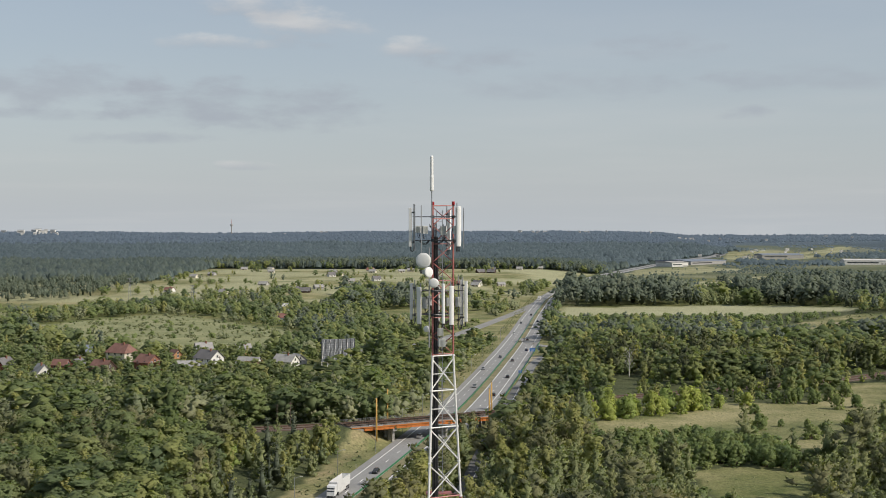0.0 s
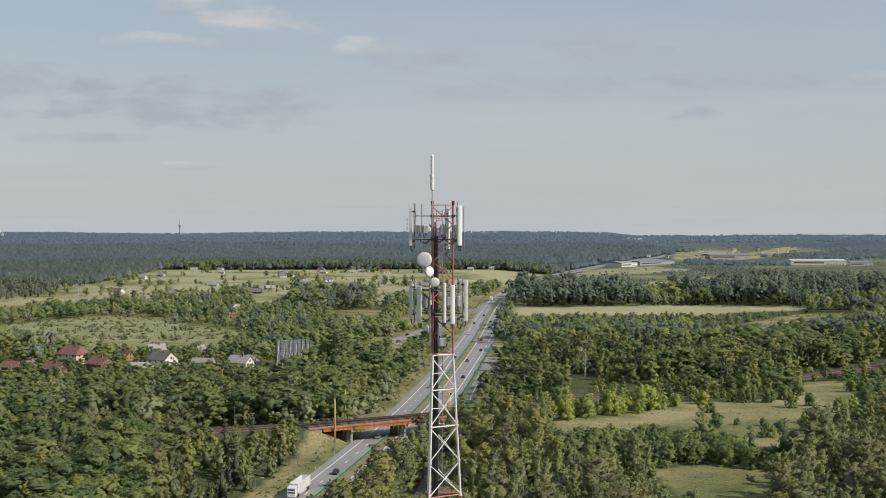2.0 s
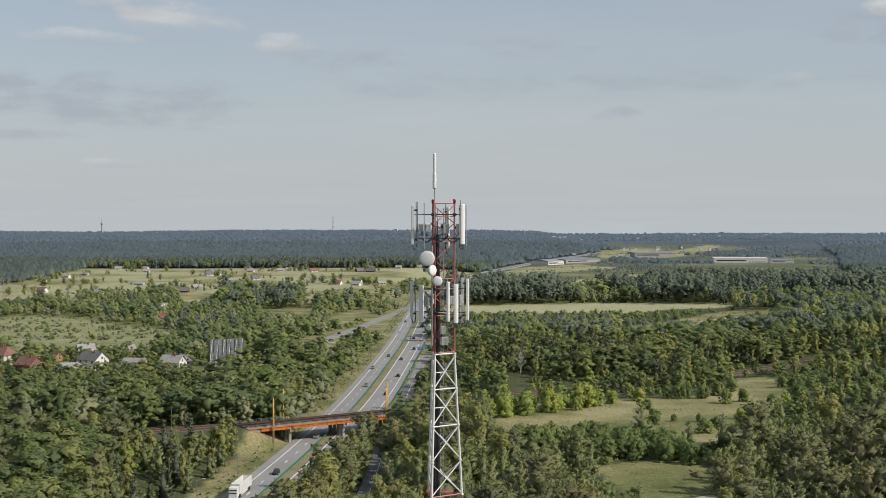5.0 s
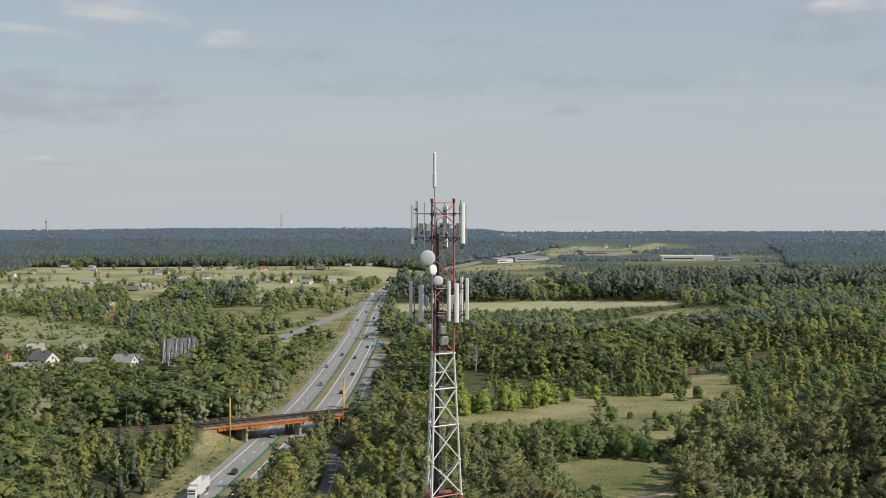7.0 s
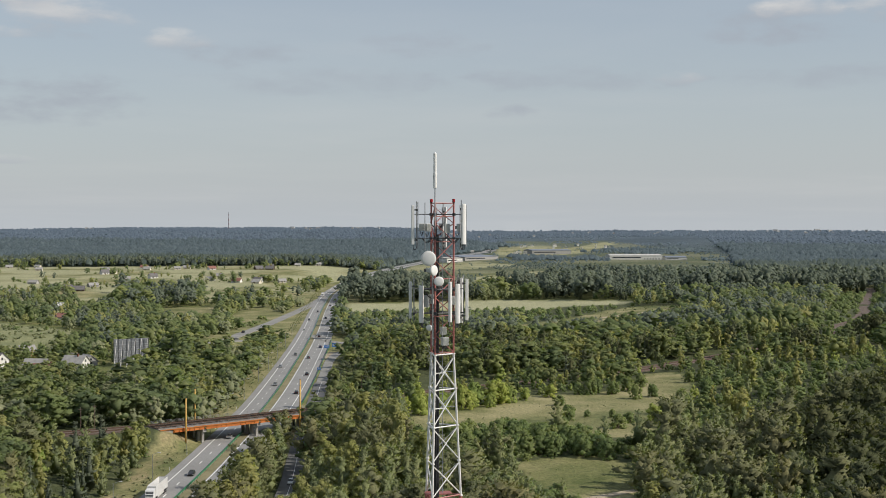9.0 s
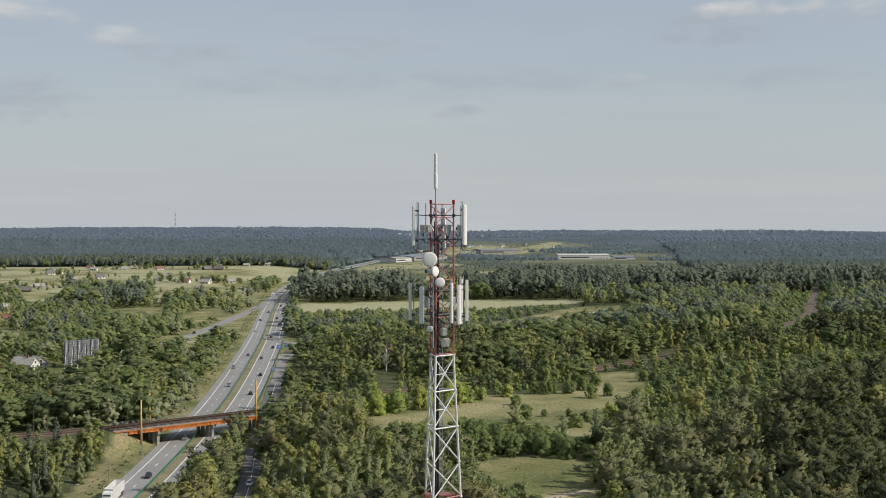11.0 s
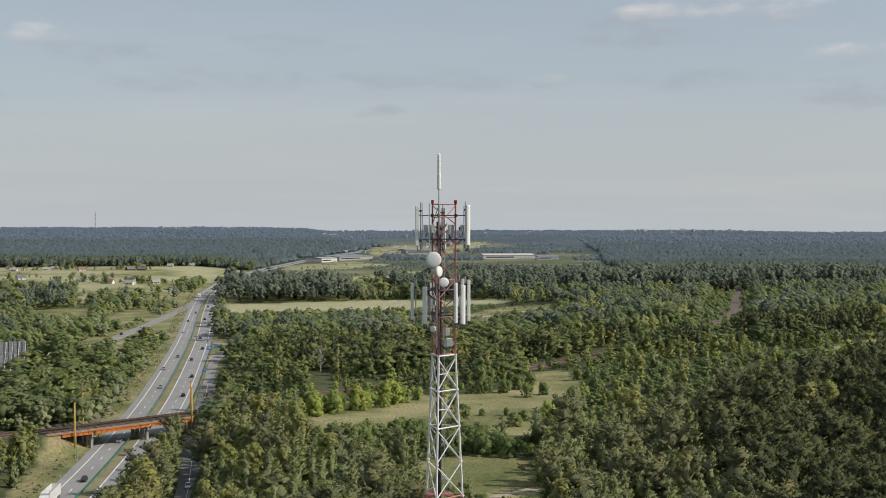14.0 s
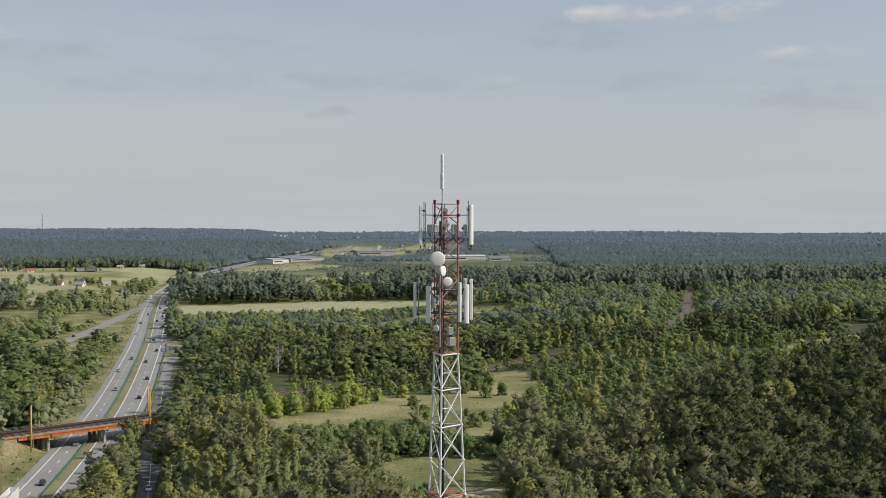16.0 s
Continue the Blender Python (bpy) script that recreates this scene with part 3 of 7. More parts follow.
def grass_nodes(nt, bsdf):
    n, l = nt.nodes.new, nt.links.new
    att = n("ShaderNodeAttribute")
    att.attribute_name = "cover"
    sep = n("ShaderNodeSeparateColor")
    l(att.outputs["Color"], sep.inputs[0])
    green, f = noise_between(nt, 0.05, [(0.3, (0.095, 0.12, 0.042)), (0.5, (0.15, 0.165, 0.062)), (0.7, (0.225, 0.21, 0.095))], 6)
    straw, _ = noise_between(nt, 0.035, [(0.36, (0.135, 0.155, 0.065)), (0.5, (0.235, 0.228, 0.112)), (0.64, (0.335, 0.305, 0.172))], 8)
    wheat, _ = noise_between(nt, 0.03, [(0.3, (0.32, 0.325, 0.2)), (0.7, (0.42, 0.41, 0.268))], 6)
    marsh, _ = noise_between(nt, 0.03, [(0.3, (0.18, 0.2, 0.1)), (0.5, (0.255, 0.268, 0.142)), (0.7, (0.325, 0.32, 0.185))], 6)
    earth, _ = noise_between(nt, 0.08, [(0.3, (0.24, 0.19, 0.11)), (0.7, (0.38, 0.31, 0.2))], 6)
    tuft, f2 = noise_between(nt, 0.9, [(0.3, (0.62, 0.64, 0.6)), (0.7, (1.26, 1.23, 1.15))], 5)
    wob = n("ShaderNodeMath")
    wob.operation = "MULTIPLY_ADD"
    l(f, wob.inputs[0])
    wob.inputs[1].default_value, wob.inputs[2].default_value = 1.4, -0.7

    def edge(v):
        a = n("ShaderNodeMath")
        a.operation = "ADD"
        l(v, a.inputs[0]), l(wob.outputs[0], a.inputs[1])
        r = n("ShaderNodeMapRange")
        r.inputs[1].default_value, r.inputs[2].default_value = 0.3, 0.7
        l(a.outputs[0], r.inputs[0])
        return r.outputs[0]

    col = mixed(nt, edge(sep.outputs[0]), green, straw)
    col = mixed(nt, att.outputs["Alpha"], col, marsh)
    col = mixed(nt, edge(sep.outputs[2]), col, earth)
    col = mixed(nt, sep.outputs[1], col, wheat)
    trees = n("ShaderNodeAttribute")
    trees.attribute_name = "woodland"
    tsep = n("ShaderNodeSeparateColor")
    l(trees.outputs["Color"], tsep.inputs[0])
    floor, _ = noise_between(nt, 0.15, [(0.3, (0.05, 0.065, 0.03)), (0.7, (0.1, 0.11, 0.055))], 6)
    # far woodland floor, with haze put into its colour as blue further out
    hazed_floor, _ = noise_between(nt, 0.008, [(0.3, (0.05, 0.069, 0.066)), (0.7, (0.066, 0.088, 0.082))], 6)
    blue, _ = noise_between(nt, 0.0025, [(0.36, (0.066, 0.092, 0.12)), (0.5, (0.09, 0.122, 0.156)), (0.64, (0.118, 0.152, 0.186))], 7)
    hazed_floor = mixed(nt, tsep.outputs[2], hazed_floor, blue)
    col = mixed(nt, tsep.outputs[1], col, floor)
    col = mixed(nt, tsep.outputs[0], col, hazed_floor)
    l(mixed(nt, 1.0, col, tuft, "MULTIPLY"), bsdf.inputs["Base Color"])
    bsdf.inputs["Roughness"].default_value, bsdf.inputs["Specular IOR Level"].default_value = 0.95, 0.2
    bumped(nt, bsdf, f2, 0.6, 0.5)


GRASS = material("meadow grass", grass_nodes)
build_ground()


# ---- motorway, service road and railway ----
def ribbon(shape, centre, left, right, lift, mat=0, thick=0.12):
    """A strip along a line of (x, y) points between two offsets to its left (-) and right (+), laid on the land."""
    pts = [Vector(p) for p in centre]
    rows = []
    for i, p in enumerate(pts):
        d = (pts[min(i + 1, len(pts) - 1)] - pts[max(i - 1, 0)]).normalized()
        s = Vector((d.y, -d.x))
        z = lift(p) if callable(lift) else lift
        for o in (left, right):
            q = p + s * o
            rows.append((q.x, q.y, z))
    n = len(pts)
    vs = rows + [(x, y, z - thick) for x, y, z in rows]
    fs = [(2 * i, 2 * i + 1, 2 * i + 3, 2 * i + 2) for i in range(n - 1)]
    fs += [(2 * n + 2 * i, 2 * i, 2 * i + 2, 2 * n + 2 * i + 2) for i in range(n - 1)] + [(2 * i + 1, 2 * n + 2 * i + 1, 2 * n + 2 * i + 3, 2 * i + 3) for i in range(n - 1)]
    return shape.add(vs, fs, mat)


def highway_line(y0, y1, step=12.0):
    return [(float(road_x(y)), float(y)) for y in np.arange(y0, y1 + 1, step)]


def road_height(p):
    return float(ground(p.x, p.y)) + 0.25


def build_motorway():
    line = highway_line(120, 3050)
    for name, a, b in (("road", -11.8, -1.5), ("road", 1.5, 12.6)):
        road = part(name, ribbon(Shape(), line, a, b, road_height), ASPHALT)
        tagged(road, "grey asphalt carriageway of the motorway with white lane lines", "road", kind="structure")
        solid = Shape()
        for o in ((-8.9, -1.95) if a < 0 else (1.95, 9.4)):
            ribbon(solid, highway_line(120, 1700), o - 0.17, o + 0.17, lambda p: road_height(p) + 0.02, thick=0.015)
        part("edge_line", solid, LINE, road, "solid white edge lines")
        dash = Shape()
        middle = -5.4 if a < 0 else 5.85
        for y in np.arange(150, 1300, 16.3):
            ribbon(dash, highway_line(y, y + 4.2, 4.0), middle - 0.15, middle + 0.15, lambda p: road_height(p) + 0.02, thick=0.015)
        part("lane_line", dash, LINE, road, "dashed white lane line", kind="stuff")


build_motorway()


# ---- the lattice mast and what hangs on it ----
LEG_TURN = {"right": -1.1, "front": -121.1, "back": 118.9}
MAST_FOOT, WAIST, MAST_TOP = 8.5, 67.5, 77.33


def leg_at(which, z, out=0.0):
    r = 0.9 + max(0.0, WAIST - z) * 0.0537 + out
    a = radians(LEG_TURN[which])
    return Vector((r * math.cos(a), r * math.sin(a), z))


def build_mast():
    mast = thing("lattice_mast", Matrix.Identity(4), "tall three-legged lattice mast in white and faded red steel", "mast")

    def bar(name, p, q, r, mat, label="", sides=6):
        return part(name, Shape().rod(p, q, r, sides=sides), mat, mast, label, soft=False)

    low = [z for z in np.arange(MAST_FOOT, 58.0, 4.5)] + [58.2]
    bands = [(58.2, WAIST, WHITE_STEEL, "white painted"), (WAIST, MAST_TOP, RED_STEEL, "red painted")]
    for i in range(len(low) - 1):
        bands.append((low[i], low[i + 1], RED_STEEL if (i // 2) % 2 == 1 else WHITE_STEEL, "painted"))
    bands[len(bands) - 1] = (low[-2], low[-1], RED_STEEL, "red painted")
    for w in LEG_TURN:
        for a, b, mat, lab in bands:
            bar("leg", leg_at(w, a), leg_at(w, b), 0.075 if a >= 58 and a < WAIST else (0.06 if a >= WAIST else 0.09), mat, lab + " tubular leg", 8)
        for z in (58.2, 60.5, 62.82, 65.22, WAIST):
            part("flange", Shape().rod(leg_at(w, z - 0.04), leg_at(w, z + 0.04), 0.125, sides=10), WHITE_STEEL, mast)
        for z in (70.0, 72.5, 75.0):
            part("flange", Shape().rod(leg_at(w, z - 0.03), leg_at(w, z + 0.03), 0.1, sides=10), RED_STEEL, mast)
    pairs = (("front", "right"), ("right", "back"), ("back", "front"))
    for a, b in pairs:
        # white part: crossed braces between rings
        nodes = [WAIST - 0.1, 65.22, 62.82, 60.5, 58.2]
        for i, (z0, z1) in enumerate(zip(nodes, nodes[1:])):
            up, dn = z0 - 0.12, z1 + 0.1
            bar("brace", leg_at(a, up), leg_at(b, dn), 0.04, WHITE_STEEL)
            bar("brace", leg_at(b, up), leg_at(a, dn), 0.04, WHITE_STEEL)
            if i < 2:
                mid = (z0 + z1) / 2
                bar("strut", leg_at(a, mid + 0.02), (leg_at(a, mid) + leg_at(b, mid)) / 2, 0.03, WHITE_STEEL)
        for z in (WAIST, 65.22, 62.82):
            bar("ring_bar", leg_at(a, z), leg_at(b, z), 0.045, WHITE_STEEL)
        bar("ring_bar", leg_at(a, 58.25), leg_at(b, 58.25), 0.05, RED_STEEL, "red horizontal bar")
        # red part: zigzag braces
        steps = np.linspace(WAIST + 0.1, MAST_TOP - 0.1, 9)
        for i, (z0, z1) in enumerate(zip(steps, steps[1:])):
            p, q = (a, b) if i % 2 else (b, a)
            bar("brace", leg_at(p, z0), leg_at(q, z1), 0.03, RED_STEEL)
            if i % 2 == 0:
                bar("ring_bar", leg_at(a, z0), leg_at(b, z0), 0.028, RED_STEEL)
        for z in (MAST_TOP, MAST_TOP - 0.85):
            bar("ring_bar", leg_at(a, z), leg_at(b, z), 0.035, RED_STEEL)
        # lower, hidden part
        for i, (z0, z1) in enumerate(zip(low, low[1:])):
            mat = RED_STEEL if i == len(low) - 2 else WHITE_STEEL
            bar("brace", leg_at(a, z0), leg_at(b, z1), 0.05, mat)
            bar("brace", leg_at(b, z0), leg_at(a, z1), 0.05, mat)
            bar("ring_bar", leg_at(a, z0 + 0.1), leg_at(b, z0 + 0.1), 0.05, mat)
    # ladder with its cage hoops, and the cable run beside it
    ladder = Shape()
    lx, ly = 0.0, 0.12
    for sx in (-0.2, 0.2):
        ladder.box((lx + sx - 0.02, ly - 0.02, MAST_FOOT), (lx + sx + 0.02, ly + 0.02, MAST_TOP - 0.3))
    part("ladder_rails", ladder, GALVANISED, mast, "pale grey ladder rails")
    rungs = Shape()
    for z in np.arange(MAST_FOOT + 0.3, MAST_TOP - 0.4, 0.3):
        rungs.rod((lx - 0.2, ly, z), (lx + 0.2, ly, z), 0.012, sides=4, caps=False)
    part("ladder_rungs", rungs, GALVANISED, mast, kind="stuff")
    hoop_mesh = None
    for z in np.arange(45, WAIST - 0.5, 0.9):
        if hoop_mesh is None:
            h = Shape()
            pts = [(lx + 0.38 * math.sin(t), ly + 0.36 - 0.36 * math.cos(t), 0) for t in np.linspace(0.5, 2 * math.pi - 0.5, 10)]
            hoop_mesh = h.path(pts, 0.012, 4).mesh("cage_hoop", GALVANISED)
        part("cage_hoop", hoop_mesh, None, mast).location = (0, 0, z)
    for i, (cx, cy) in enumerate(((-0.36, -0.18), (-0.31, -0.2), (-0.26, -0.17), (-0.33, -0.12), (-0.4, -0.13), (-0.21, -0.13), (-0.29, -0.08), (-0.18, -0.2), (-0.24, -0.06), (-0.14, -0.16), (-0.45, -0.2), (-0.1, -0.12), (-0.38, -0.25), (-0.28, -0.26))):
        part("feeder_cable", Shape().rod((cx, cy, MAST_FOOT), (cx, cy, 76.2 - 0.9 * (i % 4)), 0.034, sides=5), DARK_CABLE, mast, "black feeder cable")
    tray = Shape()
    for z in np.arange(50, 76, 0.6):
        tray.box((-0.44, -0.03, z), (-0.14, 0.0, z + 0.04))
    part("cable_tray", tray, DARK_STEEL, mast, "dark steel cable tray rungs", kind="stuff")
    part("rest_platform", Shape().box((-0.9, -0.1, 58.3), (0.8, 0.75, 58.36)), RED_STEEL, mast, "red grating floor inside the mast")
    foot = Shape()
    for w in LEG_TURN:
        p = leg_at(w, MAST_FOOT)
        foot.box((p.x - 0.8, p.y - 0.8, 7.5), (p.x + 0.8, p.y + 0.8, MAST_FOOT + 0.05), bevel=0.05)
    part("footing", foot, CONCRETE, mast, "concrete footings")
    return mast


def antenna(x, y, z0, z1, face, wide=0.29, deep=0.15, gap=0.22, label="off-white plastic panel antenna on a steel pole", pole_up=0.25):
    """A panel antenna: its front looks to the azimuth face (degrees, 0 = +x)."""
    ob = thing("panel_antenna", pose(x, y, 0, 0, 0, face), label, "antenna", "panel antennas on the mast")
    body = Shape()
    ring = []
    for t in np.linspace(-1, 1, 7):
        ring.append((deep * 0.5 + 0.045 * (1 - t * t), t * wide / 2))
    ring += [(-deep / 2, wide / 2), (-deep / 2, -wide / 2)]
    k = len(ring)
    vs = [(px * 0.9, py * 0.9, z0) for px, py in ring] + [(px, py, z0 + 0.03) for px, py in ring] + [(px, py, z1 - 0.03) for px, py in ring] + [(px * 0.9, py * 0.9, z1) for px, py in ring]
    fs = [tuple(range(k - 1, -1, -1)), tuple(range(3 * k, 4 * k))]
    for j in range(3):
        fs += [(j * k + i, j * k + (i + 1) % k, (j + 1) * k + (i + 1) % k, (j + 1) * k + i) for i in range(k)]
    part("radome", body.add(vs, fs), RADOME, ob)
    part("pole", Shape().rod((-gap, 0, z0 - 0.25), (-gap, 0, z1 + pole_up), 0.035, sides=8), GALVANISED, ob, "grey steel pole")
    for z in (z0 + 0.3, z1 - 0.3):
        part("bracket", Shape().box((-gap - 0.05, -0.05, z - 0.04), (-deep / 2, 0.05, z + 0.04)).box((-gap - 0.06, -0.07, z - 0.06), (-gap + 0.05, 0.07, z + 0.06)), DARK_STEEL, ob)
    for j, o in enumerate((-0.08, 0.0, 0.08)):
        c = Shape().rod((0, o, z0 - 0.1), (0, o, z0), 0.022, sides=6)
        c.path([(0, o, z0 - 0.08), (-0.03, o * 1.2, z0 - 0.25 - 0.04 * j), (-0.12, o, z0 - 0.33), (-gap, o * 0.6, z0 - 0.22), (-gap - 0.05, o * 0.4, z0 + 0.1)], 0.016, 5)
        part("jumper_cable", c, DARK_CABLE, ob, "black jumper cable")
    return ob


def dish(x, y, z, size, face, tilt=0.0, deep=0.35):
    """A drum dish: white cover to the front, mount behind."""
    ob = thing("microwave_dish", pose(x, y, z, 0, 0, face) @ pose(0, 0, 0, 0, 90 + tilt, 0), "round white drum dish with a smooth cover on the mast", "dish antenna", "microwave dishes")
    r = size / 2
    part("cover", Shape().lathe([(r * 0.985, -0.02), (r, 0.0), (r * 0.98, 0.012), (r * 0.7, 0.035), (r * 0.35, 0.05), (0.02, 0.055)], 32), RADOME, ob, "white fabric-smooth cover", soft=True)
    part("drum", Shape().lathe([(r * 0.35, -deep), (r * 0.8, -deep * 0.75), (r * 0.99, -deep * 0.45), (r * 0.99, -0.022)], 28), GREY_BOX, ob, "pale grey drum", soft=True)
    part("radio_unit", Shape().box((-0.13, -0.13, -deep - 0.26), (0.13, 0.13, -deep), bevel=0.02), GREY_BOX, ob)
    part("mount", Shape().rod((0, 0, -deep + 0.05), (0, 0.0, -deep - 0.5), 0.045).box((-0.1, -0.06, -deep - 0.52), (0.1, 0.06, -deep - 0.4)), DARK_STEEL, ob)
    return ob


def equipment_box(x, y, z, sx, sy, sz, face, name="radio_unit", label="pale grey remote radio unit with cooling fins"):
    ob = thing(name, pose(x, y, z, 0, 0, face), label, "radio unit", "radio units on the mast")
    part("case", Shape().box((-sx / 2, -sy / 2, 0), (sx / 2, sy / 2, sz), bevel=0.02), GREY_BOX, ob)
    for t in np.linspace(-sy / 2 + 0.02, sy / 2 - 0.02, 6):
        part("cooling_fin", Shape().box((sx / 2, t - 0.008, 0.03), (sx / 2 + 0.035, t + 0.008, sz - 0.03)), GREY_BOX, ob)
    part("bracket", Shape().box((-sx / 2 - 0.12, -0.06, sz * 0.3), (-sx / 2, 0.06, sz * 0.7)), DARK_STEEL, ob)
    for o in (-0.08, 0.02, 0.09):
        part("cable", Shape().path([(0, o, 0.0), (0.01, o, -0.16), (-0.1, o * 0.5, -0.26 - abs(o)), (-sx / 2 - 0.12, o * 0.3, -0.1)], 0.012, 4), DARK_CABLE, ob)
    return ob


def mount_frame(z, arms):
    """A ring of dark pipes round the mast with arms out to the antenna poles."""
    ob = thing("antenna_mount", Matrix.Identity(4), "dark galvanised pipe frame that carries the antennas", "mount", "antenna mounts")
    for a, b in (("front", "right"), ("right", "back"), ("back", "front")):
        part("pipe", Shape().rod(leg_at(a, z, 0.1), leg_at(b, z, 0.1), 0.035, sides=7), DARK_STEEL, ob)
    for w in LEG_TURN:
        p = leg_at(w, z, 0.02)
        part("clamp", Shape().rod(p - Vector((0, 0, 0.09)), p + Vector((0, 0, 0.09)), 0.11, sides=8), DARK_STEEL, ob)
    for (x0, y0), (x1, y1) in arms:
        part("arm", Shape().rod((x0, y0, z), (x1, y1, z), 0.03, sides=6), DARK_STEEL, ob)
    return ob


def build_equipment():
    right, front, back = (leg_at(w, 75) for w in ("right", "front", "back"))
    R, F, B = (right.x, right.y), (front.x, front.y), (back.x, back.y)
    # upper tier
    antenna(1.21, -1.67, 74.68, 77.26, -62)
    antenna(-1.9, -0.72, 74.65, 77.18, 172, wide=0.26)
    antenna(0.62, 1.75, 74.4, 77.1, 60)
    for z in (76.6, 75.06):
        mount_frame(z, [(F, (-1.75, -0.72)), (B, (-1.75, -0.5)), (R, (1.12, -1.5)), (F, (1.12, -1.5)), (R, (0.55, 1.6)), (B, (0.55, 1.6))])
    poles = ((-1.2, -1.12, 74.3, 77.35), (1.55, -0.9, 74.5, 77.2), (1.05, -1.35, 74.3, 77.2), (-1.62, -0.9, 74.4, 77.4))
    for x, y, a, b in poles:
        ob = thing("mounting_pole", pose(x, y, 0), "thin grey steel mounting pole", "pole", "mounting poles")
        part("pole", Shape().rod((0, 0, a), (0, 0, b), 0.03, sides=8), GALVANISED, ob)
    equipment_box(-1.38, -1.0, 75.55, 0.2, 0.34, 0.46, -110)
    equipment_box(-0.98, -1.0, 75.5, 0.2, 0.36, 0.5, -60)
    equipment_box(0.22, -1.2, 75.4, 0.22, 0.36, 0.6, -80)
    equipment_box(1.0, -1.15, 75.5, 0.2, 0.32, 0.5, -30)
    equipment_box(0.3, 1.1, 75.5, 0.2, 0.34, 0.5, 60)
    # dishes with their poles
    ob = thing("dish_pole", pose(-0.68, -1.02, 0), "long grey steel pole beside the front leg", "pole")
    part("pole", Shape().rod((0, 0, 68.1), (0, 0, 74.6), 0.05, sides=10), GALVANISED, ob)
    for z in (68.6, 70.4, 72.2, 74.2):
        part("standoff", Shape().rod((0, 0, z), (front.x + 0.68, front.y + 1.02, z), 0.03), DARK_STEEL, ob)
    dish(-1.07, -1.69, 73.78, 0.97, -101, deep=0.42)
    dish(-0.7, -1.74, 73.01, 0.68, -50, deep=0.3)
    dish(-0.39, -1.69, 72.31, 0.63, -96, deep=0.28)
    dish(-0.86, -0.87, 69.28, 0.41, -98, deep=0.2)
    # lower tier
    antenna(0.21, -2.29, 69.75, 72.3, -88, wide=0.2)
    antenna(0.74, -2.15, 69.65, 72.15, -75, wide=0.27)
    antenna(1.45, 0.19, 69.5, 72.45, -20, wide=0.27)
    antenna(1.72, -0.25, 69.7, 72.4, -10, wide=0.2)
    antenna(-1.35, -0.61, 69.6, 72.0, -120, wide=0.28)
    antenna(-1.84, 0.61, 69.8, 72.2, 165, wide=0.27)
    antenna(-0.1, 2.0, 69.6, 72.1, 95, wide=0.27)
    for z in (71.75, 70.2):
        mount_frame(z, [(F, (-1.25, -0.58)), (B, (-1.7, 0.6)), (F, (0.2, -2.1)), (R, (0.72, -1.95)), (R, (1.3, 0.15)), (R, (1.55, -0.25)), (B, (-0.1, 1.85)), (R, (-0.1, 1.85)), (B, (-1.25, -0.58)), ((0.2, -2.1), (0.72, -1.95))])
    equipment_box(-0.95, -0.35, 70.6, 0.22, 0.36, 0.75, 200)
    equipment_box(-0.62, -0.25, 70.8, 0.22, 0.3, 0.6, 230)
    equipment_box(1.2, -0.35, 70.7, 0.22, 0.3, 0.65, -40)
    equipment_box(0.55, -1.3, 70.8, 0.2, 0.3, 0.55, -70)
    equipment_box(-0.5, 0.95, 70.7, 0.2, 0.3, 0.6, 120)
    equipment_box(0.13, -0.91, 68.15, 0.34, 0.44, 0.52, -75, "equipment_cabinet", "light grey steel equipment cabinet on the mast")
    equipment_box(0.04, -0.89, 68.85, 0.28, 0.34, 0.5, -75, "equipment_cabinet", "light grey steel equipment cabinet on the mast")
    # loose cable loops
    for x, y, z, s in ((-0.9, -0.6, 70.0, 0.45), (0.5, -1.2, 70.0, 0.5), (1.1, -0.5, 70.0, 0.4), (-1.0, -0.8, 75.0, 0.4), (0.7, -0.9, 75.0, 0.45), (-0.1, -0.9, 75.2, 0.6), (0.3, -0.4, 71.4, 0.7), (-0.6, -0.6, 71.5, 0.6), (0.2, -1.0, 69.9, 0.6), (-0.2, -0.2, 76.0, 0.6), (0.1, -0.7, 68.2, 0.5)):
        ob = thing("cable_loop", pose(x, y, z), "black cables sagging between mast and antennas", "cable", "cable loops")
        for j in range(3):
            pts = [(s * (t - 0.5) * 1.6, 0.06 * j, -s * 0.6 * math.sin(math.pi * t) + 0.05 * j) for t in np.linspace(0, 1, 9)]
            part("cable", Shape().path(pts, 0.016, 4), DARK_CABLE, ob)
    # the rod aerial on top and two red warning lamps
    ob = thing("rod_antenna", pose(-0.52, -0.97, 0), "off-white stepped fibreglass rod antenna on a thin pole", "antenna")
    part("lower_tube", Shape().lathe([(0.09, 78.26), (0.125, 78.3), (0.125, 79.22), (0.105, 79.27)], 18), RADOME, ob)
    part("upper_tube", Shape().lathe([(0.105, 79.27), (0.105, 80.5), (0.06, 80.56), (0.012, 80.58)], 18), RADOME, ob)
    part("pole", Shape().rod((0, 0, 75.4), (0, 0, 78.27), 0.035, sides=8), GALVANISED, ob)
    for z in (75.6, 77.0):
        part("standoff", Shape().rod((0, 0, z), (front.x + 0.52, front.y + 0.97, z), 0.025), DARK_STEEL, ob)
    for w in ("right", "back"):
        p = leg_at(w, MAST_TOP)
        ob = thing("warning_lamp", pose(p.x, p.y, p.z), "red aircraft warning lamp on the mast head", "lamp", "warning lamps")
        part("socket", Shape().lathe([(0.08, 0.0), (0.1, 0.04), (0.06, 0.06)], 12), DARK_STEEL, ob)
        part("glass", Shape().lathe([(0.085, 0.06), (0.1, 0.08), (0.1, 0.25), (0.09, 0.28), (0.02, 0.29)], 14), LAMP_RED, ob)


build_mast()
build_equipment()


